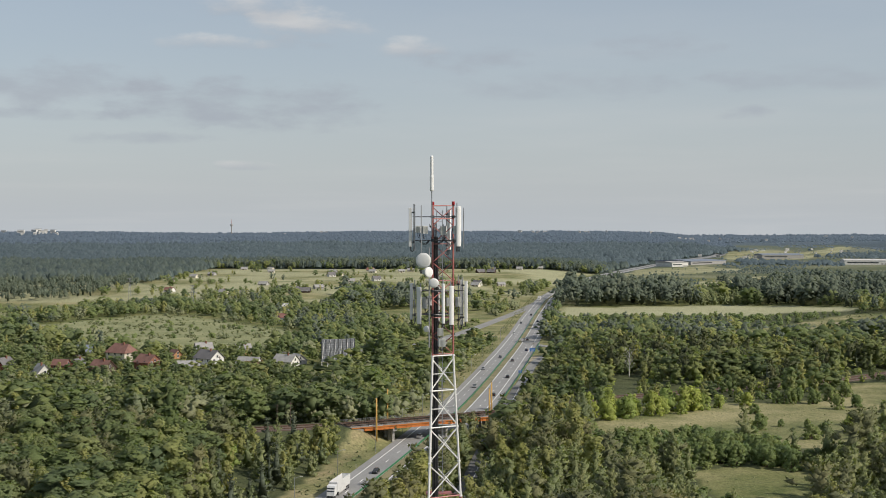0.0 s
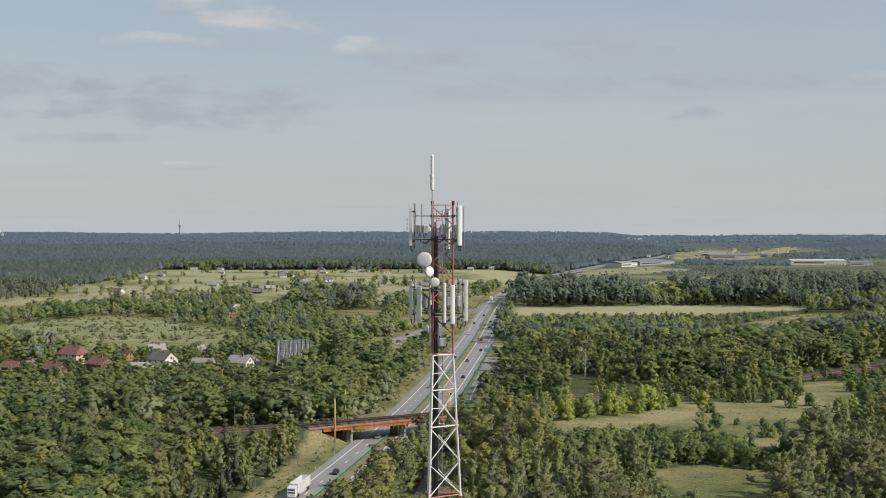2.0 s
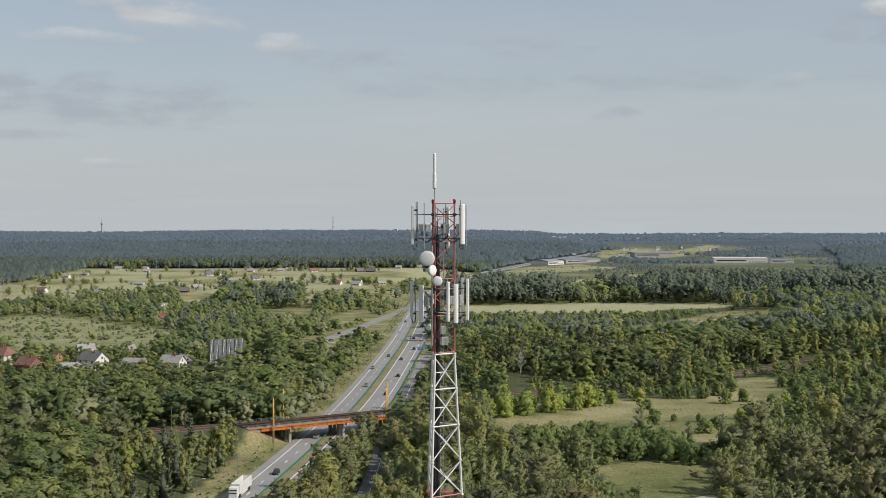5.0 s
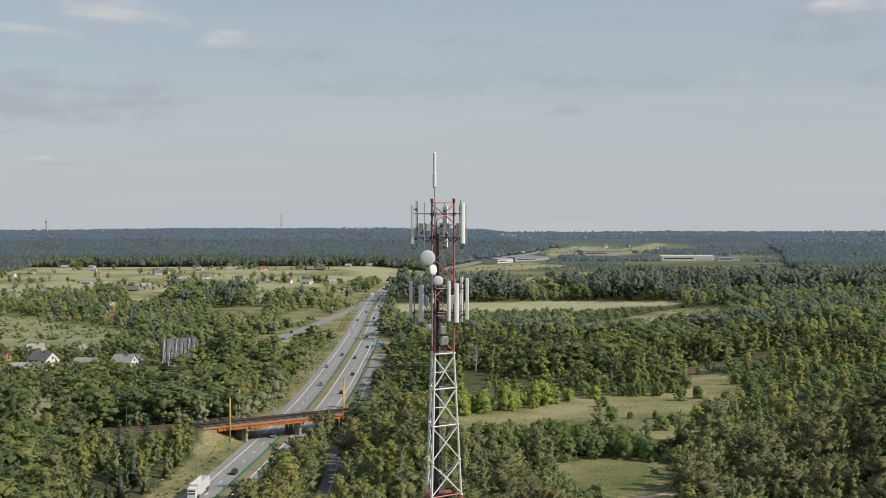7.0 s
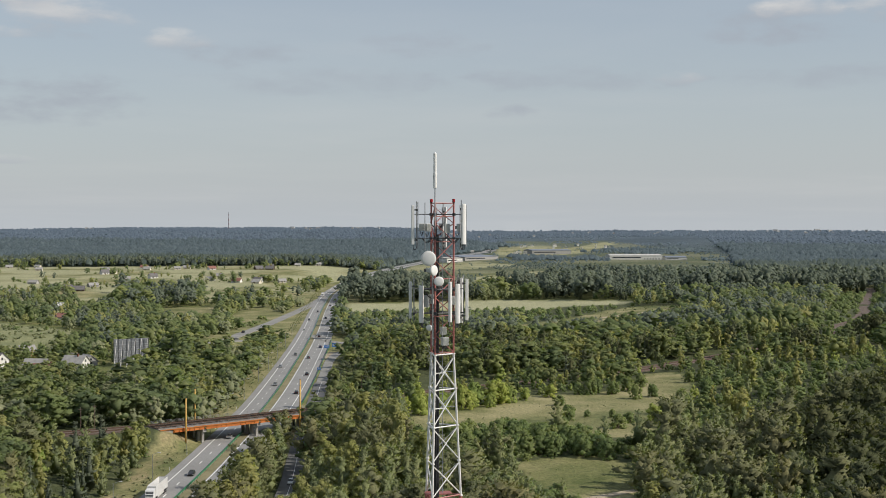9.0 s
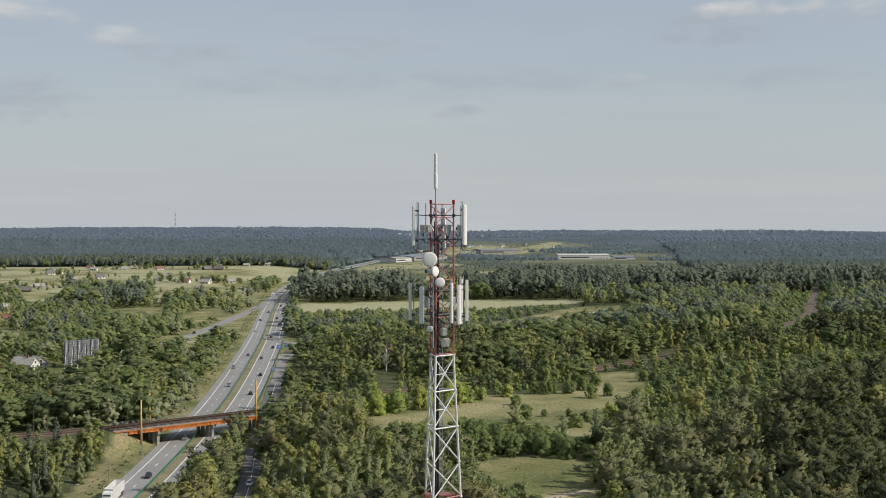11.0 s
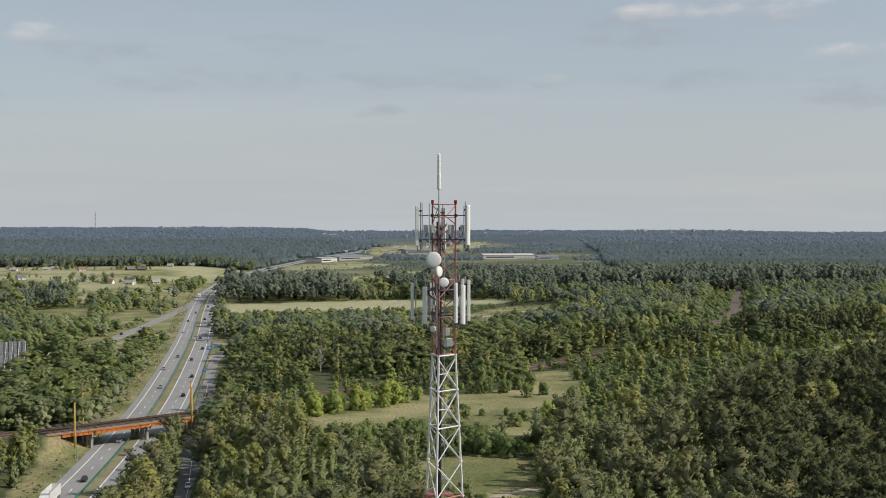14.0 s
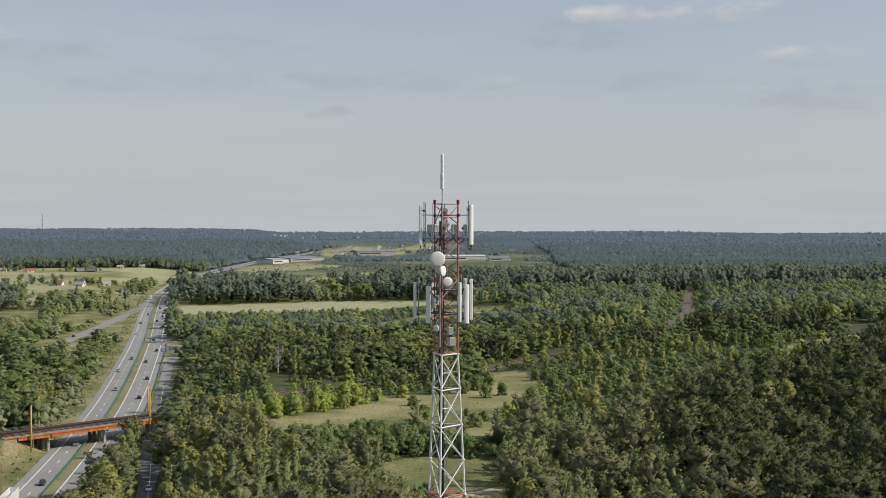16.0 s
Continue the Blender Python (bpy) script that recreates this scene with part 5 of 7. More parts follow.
def plant(x, y, kinds, detail, seed, low=1.0, broaden=1.0):
    """Plants all places, one object for each kind. detail: boughs, sprays, spray size, variants."""
    rng = np.random.default_rng(seed)
    for kind in sorted(set(kinds)):
        s = kinds == kind
        clumps, leaves, size, variants = detail
        if kind in ("bush", "yellow"):
            leaves, size = int(leaves * 0.55), size * 1.6
        tem = [tree_model(SHAPE_OF.get(kind, kind), 100 * seed + v, clumps, leaves, size) for v in range(variants)]
        a, b = HEIGHT[kind]
        h = rng.uniform(a * 0.7, b * 1.06, s.sum()) * (1 + 0.2 * ripple(x[s], y[s], 60, 1.4)) * (low[s] if isinstance(low, np.ndarray) else low)
        wide = WIDE[kind] * rng.uniform(0.8, 1.25 if kind != "broad" else 1.6, s.sum()) * broaden
        n, lab, cat = NAMES[kind]
        grow(n, kind, x[s], y[s], h, wide, tem, seed, lab, cat)


def near_kinds(x, y, rng):
    """What grows where, out to about 750 m."""
    u = x - road_x(y)
    n = len(x)
    kinds = split_by(rng, n, {"pine": 4, "young_pine": 3, "broad": 2, "birch": 2, "spruce": 0.4}, x, y)
    left = u < -19
    kinds = np.where(left, split_by(rng, n, {"spruce": 0.3, "pine": 4.2, "broad": 2.4, "birch": 2.2, "dark_pine": 1.0}, x, y, 58), kinds)
    kinds = np.where(left & (x < -62) & (y < 300), split_by(rng, n, {"broad": 6, "pine": 1, "birch": 1}, x, y), kinds)
    kinds = np.where(left & (x > -58) & (y < 345), split_by(rng, n, {"young_pine": 4, "spruce": 2, "birch": 2}, x, y, 30), kinds)
    behind = left & (y > np.interp(x, RAIL_X, RAIL_Y))
    kinds = np.where(behind, split_by(rng, n, {"broad": 6, "willow": 3, "birch": 0.6}, x, y), kinds)
    right = (u > 33) & (x < 75) & (y < 430)
    kinds = np.where(right, split_by(rng, n, {"young_pine": 5, "birch": 3, "pine": 0.8}, x, y), kinds)
    mixed_wood = (u > 33) & (y > 430)
    kinds = np.where(mixed_wood, split_by(rng, n, {"spruce": 0.8, "dark_pine": 1.2, "young_pine": 1.4, "broad": 4.4, "birch": 2.2, "yellow": 0.6}, x, y), kinds)
    pines = (u > 60) & (y < 330) | (u > 170) & (y < 460)
    kinds = np.where(pines, split_by(rng, n, {"young_pine": 7, "pine": 1.5, "birch": 0.3}, x, y), kinds)
    tall = (x > np.interp(y, [150, 200, 304, 330], [120, 128, 186, 232])) & (y < np.interp(x, [180, 240, 330, 430], [300, 330, 400, 480]))
    kinds = np.where(tall, split_by(rng, n, {"dark_pine": 7, "young_pine": 1.2, "birch": 0.3}, x, y), kinds)
    dark_wood = (x > 330) & (y > 520) & (y > x * 1.15 + 60)
    kinds = np.where(dark_wood, split_by(rng, n, {"dark_pine": 5, "spruce": 1, "broad": 2.5}, x, y), kinds)
    right_wood = (x > 300) & (y > 470) & ~dark_wood
    kinds = np.where(right_wood, split_by(rng, n, {"dark_pine": 6, "spruce": 1, "broad": 1.5, "birch": 0.5}, x, y), kinds)
    shrubs = inside(x, y, BRUSH)
    return np.where(shrubs, split_by(rng, n, {"young_pine": 0.25, "bush": 7, "birch": 0.3}, x, y), kinds)


def build_tree_things(x, y, kinds, rng):
    """The nearest trees, each a thing with trunk and crown."""
    models = {}
    for kind in sorted(set(kinds)):
        for v in range(4):
            shape = SHAPE_OF.get(kind, kind)
            tv, tf, tn = tree_model(shape, 900 + v, 26, 700, 0.036 if shape in CONIFERS else 0.033)
            me = array_mesh("crown", tv, tf, KINDS[kind], True, None, tn)
            tr = Shape().rod((0, 0, -0.05), (0.01, 0.0, 0.4), 0.017, 0.012, sides=7).rod((0.01, 0, 0.4), (0.0, 0.01, 0.86), 0.012, 0.003, sides=6)
            for j in range(7):
                a, z = j * 2.4 + v, 0.3 + 0.07 * j
                tr.rod((0.005, 0, z), (0.13 * math.cos(a), 0.13 * math.sin(a), z + 0.09), 0.006, 0.002, sides=4)
            models[kind, v] = (me, tr.mesh("trunk", BARK_OF.get(kind, BARK)))
    label = {"dark_pine": "tall dark green pine in the wood", "pine": "tall pine with an orange trunk and dark green crown", "young_pine": "bushy olive-green young pine", "broad": "broadleaf tree with a full green crown", "birch": "slender birch with a pale trunk and light leaves", "spruce": "dark pointed spruce tree in the wood", "willow": "grey-green willow with a soft crown", "bush": "low green bush", "yellow": "yellow-green bush"}
    name_of = {"broad": "broadleaf_tree", "pine": "pine_tree", "dark_pine": "pine_tree", "young_pine": "young_pine", "birch": "birch_tree", "spruce": "spruce_tree", "willow": "willow_tree"}
    for px, py, kind in zip(x, y, kinds):
        a, b = HEIGHT[kind]
        h = rng.uniform(a, b)
        w = h * WIDE[kind] * rng.uniform(0.85, 1.25)
        me, tr = models[kind, int(rng.integers(4))]
        name = name_of.get(kind, "bush")
        ob = thing(name, Matrix.LocRotScale((px, py, float(ground(px, py)) - 0.1), Euler((0, 0, rng.uniform(0, 6.28))), (w, w, h)), label[kind], "tree" if "bush" not in name else "bush", "trees of the near woods")
        part("crown", me, None, ob)
        part("trunk", tr, None, ob)


def build_woods():
    rng = np.random.default_rng(5)
    # near woods
    x, y = scatter(-330, 520, 60, 700, 5.5, 11)
    r = np.hypot(x + 13, y + 84)
    # only low growth where tall trees would hide a clearing from the camera
    low = sight_belt(x, y, 0.87)
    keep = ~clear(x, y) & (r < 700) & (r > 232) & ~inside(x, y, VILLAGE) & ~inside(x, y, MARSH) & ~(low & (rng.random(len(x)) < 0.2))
    keep &= ~((x - road_x(y) > 13) & (x - road_x(y) < 28) & (y < 640))
    x, y, r, low = x[keep], y[keep], r[keep], low[keep]
    edge = margin(x, y) & ~inside(x, y, BRUSH)
    kinds = np.where(edge, split_by(rng, len(x), {"bush": 4, "yellow": 1.3, "birch": 1, "broad": 1.5}), near_kinds(x, y, rng))
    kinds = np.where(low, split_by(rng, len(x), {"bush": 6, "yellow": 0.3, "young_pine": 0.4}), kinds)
    kinds = np.where(inside(x, y, RAIL_BANK), "bush", kinds)
    bare = inside(x, y, BRUSH) & (rng.random(len(x)) < 0.2) | inside(x, y, RAIL_BANK) & (rng.random(len(x)) < 0.6)
    bare |= (np.abs(x - 90 - 0.18 * (y - 488)) < 5) & (y > 440) & (y < 492)
    x, y, r, low, kinds, edge = x[~bare], y[~bare], r[~bare], low[~bare], kinds[~bare], edge[~bare]
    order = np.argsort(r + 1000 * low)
    first = np.zeros(len(x), bool)
    first[order[:295]] = True
    build_tree_things(x[first], y[first], kinds[first], rng)
    for a, b, detail, seed in ((0, 440, (16, 310, 0.04, 7), 21), (440, 700, (13, 64, 0.075, 8), 25)):
        s = ~first & (r >= a) & (r < b)
        low_left = np.where((x[s] < -38) & (y[s] > 395), 0.62, np.where(edge[s], 0.72, np.where((x[s] > 60) & (y[s] > 430), 0.84, 1.0)))
        plant(x[s], y[s], kinds[s], detail, seed, low_left)
    # the belt of pines and birches between motorway and service road
    yb = np.concatenate([np.arange(150, 395, 3.0) + k for k in (0.0, 1.0, 2.0)])
    ub = np.repeat([16.8, 19.6, 22.4], len(yb) // 3) + rng.uniform(-1.2, 1.2, len(yb))
    xb = road_x(yb) + ub
    s = (rail_gap(xb, yb) > 6.5) & (xb < np.interp(yb, [q[1] for q in SERVICE], [q[0] for q in SERVICE]) - 5.2)
    plant(xb[s], yb[s] + rng.uniform(-1, 1, s.sum()), split_by(rng, s.sum(), {"young_pine": 5, "birch": 1.4, "pine": 1.5}), (16, 350, 0.04, 6), 27, np.interp(yb[s], [290, 350], [1.05, 0.78]))
    # gardens of the village
    x, y = scatter(-260, -15, 470, 660, 7.0, 12)
    keep = inside(x, y, VILLAGE) & ~clear(x, y)
    for hx, hy in HOUSE_SITES:
        keep &= ~((np.abs(x - hx - (hx + 14) * (y - hy) / (hy + 84)) < 6.8) & (y > hy - 27) & (y < hy + 8))
    x, y = x[keep], y[keep]
    keep = rng.random(len(x)) < 0.85
    plant(x[keep], y[keep], split_by(rng, keep.sum(), {"broad": 4, "bush": 2, "birch": 0.8}), (13, 80, 0.08, 6), 22, 0.54, 1.15)
    # middle distance
    x, y = scatter(-900, 1500, 560, 1700, 9.2, 13)
    r, u = np.hypot(x + 13, y + 84), x - road_x(y)
    low = sight_belt(x, y, 0.86, (SIDE_GRASS,)) | sight_belt(x, y, 0.93, (MARSH, *FIELDS))
    keep = ~clear(x, y) & (r >= 700) & (r < 1600)
    forest_left = (x < np.interp(y, [1190, 1274, 1500, 1930], [-425, -352, -322, -322])) & (y > 1195)
    patch = ripple(x, y, 260, 0.9) + 0.5 * ripple(x, y, 95, 4.2)
    dens = np.where(u < -15, np.where(forest_left, 1.0, np.where(y < 1180, 0.66 + 0.5 * patch, 0.05 + 0.16 * patch)), 1.0)
    for poly, d in WOOD_PATCHES:
        dens = np.where(inside(x, y, poly), np.maximum(dens, d), dens)
    dens = np.where(inside(x, y, MARSH), 0.06, dens)
    dens = np.where((u > 60) & (y > 1330) & (x < 700), 0.12 + 0.25 * patch, dens)
    keep &= rng.random(len(x)) < dens
    gx, gy = [], []
    for i, (hx, hy) in enumerate(FARM_SITES):
        g = np.random.default_rng(50 + i)
        k = int(g.integers(5, 12))
        gx.append(hx + g.uniform(-30, 30, k)), gy.append(hy + g.uniform(6, 34, k))
    gx, gy = np.concatenate(gx), np.concatenate(gy)
    plant(gx, gy, split_by(rng, len(gx), {"broad": 3, "bush": 2, "birch": 1}), (14, 8, 0.12, 6), 24, 0.6, 1.1)
    x, y, u, low, forest_left = x[keep], y[keep], u[keep], low[keep], forest_left[keep]
    kinds = np.where(u < 0, split_by(rng, len(x), {"dark_pine": 0.8, "broad": 5, "willow": 2, "birch": 1}, x, y, 110), split_by(rng, len(x), {"spruce": 0.5, "dark_pine": 2, "broad": 4, "birch": 1.5}, x, y, 130))
    tall = (u > 8) & (y > 1090) & (y < 1330) & ~low
    young = tall & (x > 262) & (x < 320)
    kinds = np.where(tall | forest_left, split_by(rng, len(x), {"dark_pine": 6, "spruce": 1}), kinds)
    kinds = np.where(young, split_by(rng, len(x), {"young_pine": 4, "broad": 1}), kinds)
    kinds = np.where(inside(x, y, WOOD_PATCHES[0][0]), split_by(rng, len(x), {"dark_pine": 3, "broad": 3}, x, y, 60), kinds)
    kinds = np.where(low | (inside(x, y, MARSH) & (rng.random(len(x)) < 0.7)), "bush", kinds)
    # beyond 700 m the dark pines take the needles tinted for haze
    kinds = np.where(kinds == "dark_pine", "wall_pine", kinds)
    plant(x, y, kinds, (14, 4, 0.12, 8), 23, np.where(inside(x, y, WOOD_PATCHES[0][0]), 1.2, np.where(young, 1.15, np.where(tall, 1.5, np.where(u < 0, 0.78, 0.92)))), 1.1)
    # scrub on the slope between the motorway and the side road
    yb = rng.uniform(590, 775, 170)
    xb = road_x(yb) - rng.uniform(20.5, 33, 170) * np.interp(yb, [600, 775], [1.15, 0.85])
    plant(xb, yb, split_by(rng, 170, {"bush": 5, "broad": 2, "birch": 0.5}, xb, yb, 30), (14, 30, 0.1, 6), 28, 0.62, 1.15)
    # the edge of the far forest beyond the farms
    x, y = scatter(-345, 300, 1958, 2030, 7.0, 14)
    s = x < road_x(y) - 20
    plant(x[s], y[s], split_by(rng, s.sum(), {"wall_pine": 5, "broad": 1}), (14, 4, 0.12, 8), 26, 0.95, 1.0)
    # far woods, out to the skyline, in leaf colours tinted bluer for haze
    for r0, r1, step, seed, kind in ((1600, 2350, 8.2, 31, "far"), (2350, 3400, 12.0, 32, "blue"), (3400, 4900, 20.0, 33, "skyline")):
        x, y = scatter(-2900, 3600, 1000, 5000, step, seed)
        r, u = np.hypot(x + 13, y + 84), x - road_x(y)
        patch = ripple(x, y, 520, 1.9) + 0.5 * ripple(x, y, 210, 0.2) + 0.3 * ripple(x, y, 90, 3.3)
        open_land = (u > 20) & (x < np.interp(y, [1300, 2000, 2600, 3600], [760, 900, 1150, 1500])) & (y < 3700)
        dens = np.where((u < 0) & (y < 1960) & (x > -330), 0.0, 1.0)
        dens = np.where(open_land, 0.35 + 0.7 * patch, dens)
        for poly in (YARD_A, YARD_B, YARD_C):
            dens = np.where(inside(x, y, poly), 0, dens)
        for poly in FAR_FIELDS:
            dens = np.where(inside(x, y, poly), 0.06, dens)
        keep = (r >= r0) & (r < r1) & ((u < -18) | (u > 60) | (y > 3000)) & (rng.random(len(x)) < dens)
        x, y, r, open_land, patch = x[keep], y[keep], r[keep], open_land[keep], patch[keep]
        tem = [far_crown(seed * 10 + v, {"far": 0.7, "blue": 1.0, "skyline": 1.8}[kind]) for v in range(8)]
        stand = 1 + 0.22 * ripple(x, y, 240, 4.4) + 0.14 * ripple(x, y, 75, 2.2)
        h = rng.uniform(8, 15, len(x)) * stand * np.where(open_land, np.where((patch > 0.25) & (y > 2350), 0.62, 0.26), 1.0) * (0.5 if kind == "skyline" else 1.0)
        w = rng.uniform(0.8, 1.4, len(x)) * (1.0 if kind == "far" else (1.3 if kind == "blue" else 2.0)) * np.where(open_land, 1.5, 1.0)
        grow("distant_woodland", kind, x, y, h, w, tem, seed, "dark woodland out to the skyline, blue haze put into its colour", "woodland")


build_woods()


def build_meadow_bushes():
    """Bushes that stand alone on the meadows."""
    places = [(159, 392, 4.6), (165, 377, 4.2), (179, 387, 5.4), (110, 341, 5.2), (166, 360, 3.6), (151, 388, 5.0), (138, 403, 5.6), (121, 321, 4.6), (142, 408, 5.2), (133, 404, 4.6), (104, 326, 3.4), (98, 318, 3.6),
              (88, 338, 2.2), (128, 330, 3.4), (100, 268, 5.5), (148, 352, 3.0), (186, 402, 4.4), (118, 345, 2.4), (126, 342, 2.6), (117, 375, 3.6), (187, 425, 4.6), (190, 413, 4.0), (155, 409, 5.4), (164, 420, 5.6), (146, 402, 5.0)]
    yellow = [(62, 360, 6), (70, 366, 6.5), (80, 371, 7), (87, 384, 7), (94, 383, 7.5), (101, 386, 5), (75, 377, 4.5), (65, 374, 6), (108, 391, 4), (137, 331, 4.8), (120, 398, 4), (60, 396, 5), (68, 402, 5.5), (84, 377, 5), (91, 376, 4), (72, 371, 5), (98, 391, 6.5), (58, 367, 4.5), (-60, 306, 5.6)]
    rng = np.random.default_rng(66)
    hx, hy = scatter(55, 110, 265, 315, 4.4, 67)
    hedge = [(px, py, rng.uniform(4.2, 6.4)) for px, py in zip(hx, hy) if inside(px, py, HEDGE)]
    words = {"bush": "round dark green bush alone on the dry meadow", "yellow": "yellow-green bush at the edge of the meadow", "hedge": "leafy green bush in the belt across the meadow"}
    for group, kind, look_of in ((places, "bush", "bush"), (yellow, "yellow", "yellow"), (hedge, "hedge", "bush")):
        models = []
        for v in range(4):
            tv, tf, tn = tree_model("bush", 700 + v, 24, 560 if kind != "hedge" else 300, 0.075)
            models.append(array_mesh("crown", tv, tf, KINDS[look_of], True, None, tn))
        stem = Shape()
        for j in range(5):
            stem.rod((0.03 * math.cos(j * 1.3), 0.03 * math.sin(j * 1.3), -0.05), (0.2 * math.cos(j * 1.3), 0.2 * math.sin(j * 1.3), 0.5), 0.02, 0.008, sides=5)
        stem = stem.mesh("stem", BARK)
        for i, (x, y, h) in enumerate(group):
            h = h * (1.25 if kind == "yellow" else 1.1)
            w = h * (1.0 + 0.12 * math.sin(i * 2.1))
            ob = thing("bush", Matrix.LocRotScale((x, y, float(ground(x, y))), Euler((0, 0, i * 1.9)), (w, w, h)), words[kind], "bush", "bushes on the meadow")
            part("crown", models[i % 4], None, ob)
            part("stem", stem, None, ob)
    dead = thing("dead_tree", pose(90, 488, float(ground(90, 488))), "bare pale dead tree among green trees", "tree")
    rng = random.Random(4)
    tr = Shape().rod((0, 0, 0), (0.2, 0.1, 6), 0.28, 0.18, 8).rod((0.2, 0.1, 6), (0, 0, 12), 0.18, 0.05, 6)
    part("trunk", tr, BIRCH_BARK, dead)
    for j in range(16):
        a, z = j * 2.4, 3 + 0.5 * j
        tip = Vector((2.6 * math.cos(a), 2.6 * math.sin(a), z + 3.2))
        limb = Shape().rod((0.1, 0.05, z), tip, 0.09, 0.03, 5)
        for k in range(4):
            p = Vector((0.1, 0.05, z)).lerp(tip, 0.4 + 0.15 * k)
            limb.rod(p, p + Vector((rng.uniform(-1, 1), rng.uniform(-1, 1), rng.uniform(0.5, 1.4))), 0.04, 0.015, 4)
        part("limb", limb, BIRCH_BARK, dead)


build_meadow_bushes()


def build_tussocks():
    """Rough grass and seedlings on the open ground."""
    rng = np.random.default_rng(77)
    tem = [tree_model("bush", 60 + v, 2, 10, 0.5) for v in range(4)]
    xs, ys, hs = [], [], []
    for poly, count, low, high in ((MEADOW, 260, 0.1, 0.45), (GLADE, 40, 0.1, 0.4), (SANDY, 90, 0.1, 0.35), (STUBBLE, 120, 0.3, 1.2), (RIDGE_MEADOW, 120, 0.3, 1.2), (MARSH, 500, 0.5, 2.2)):
        p = np.array(poly)
        x = rng.uniform(p[:, 0].min(), p[:, 0].max(), count * 3)
        y = rng.uniform(p[:, 1].min(), p[:, 1].max(), count * 3)
        s = np.where(inside(x, y, poly) & (ripple(x, y, 40, 2.0) > -0.25))[0][:count]
        xs.append(x[s]), ys.append(y[s]), hs.append(rng.uniform(low, high, len(s)) ** 1.0)
    x, y, h = np.concatenate(xs), np.concatenate(ys), np.concatenate(hs)
    # the verges of the motorway
    yv = rng.uniform(250, 1300, 700)
    xv = road_x(yv) - rng.uniform(14, 20, 700)
    x, y, h = np.concatenate([x, xv]), np.concatenate([y, yv]), np.concatenate([h, rng.uniform(0.2, 0.8, 700)])
    grow("tussocks", "willow", x, y, h, rng.uniform(1.2, 2.2, len(x)), tem, 78, "tussocks of rough grass and seedlings on open ground", "grass", -0.05)


build_tussocks()


# ---- houses ----
WALLS = {"white": surface("white render", (0.6, 0.59, 0.55), (0.74, 0.73, 0.69), 0.3, 0.9), "cream": surface("cream render", (0.55, 0.5, 0.4), (0.66, 0.61, 0.5), 0.3, 0.9),
         "brick": surface("red-brown brickwork", (0.2, 0.085, 0.055), (0.29, 0.13, 0.085), 0.6, 0.9, fine=9), "brown": surface("dark brown boards", (0.06, 0.04, 0.03), (0.11, 0.075, 0.055), 0.8, 0.9),
         "orange": surface("orange-brown boards", (0.34, 0.17, 0.08), (0.44, 0.24, 0.12), 0.6, 0.9), "red": surface("red painted boards", (0.24, 0.07, 0.055), (0.32, 0.1, 0.08), 0.6, 0.9), "grey": surface("grey block walls", (0.3, 0.29, 0.28), (0.42, 0.41, 0.39), 0.4, 0.9)}
ROOFS = {"brown": surface("red-brown metal roof", (0.17, 0.085, 0.065), (0.25, 0.13, 0.1), 0.4, 0.7), "grey": surface("weathered grey slate roof", (0.27, 0.265, 0.25), (0.38, 0.37, 0.35), 0.5, 0.9, fine=6), "dark": surface("dark grey roof", (0.12, 0.115, 0.115), (0.19, 0.18, 0.175), 0.4, 0.8),
         "red": surface("red tile roof", (0.23, 0.105, 0.08), (0.31, 0.15, 0.12), 0.4, 0.8, fine=6), "blue": surface("blue-grey roof", (0.16, 0.19, 0.24), (0.24, 0.27, 0.32), 0.4, 0.7), "pale": surface("pale roof", (0.5, 0.49, 0.46), (0.62, 0.6, 0.57), 0.4, 0.8)}
GLASS = surface("dark window glass", (0.03, 0.035, 0.04), (0.06, 0.065, 0.07), 0.5, 0.08)
FRAME = surface("white window frame", (0.65, 0.65, 0.62), (0.75, 0.75, 0.73), 1.0, 0.6)
WORDS = {"white": "white rendered", "cream": "cream rendered", "brick": "brown brick", "brown": "dark brown wooden", "orange": "orange-brown wooden", "red": "red wooden", "grey": "grey block"}
ROOF_WORDS = {"brown": "red-brown metal roof", "grey": "weathered grey slate roof", "dark": "dark grey roof", "red": "red tiled roof", "blue": "blue-grey roof", "pale": "pale low roof"}


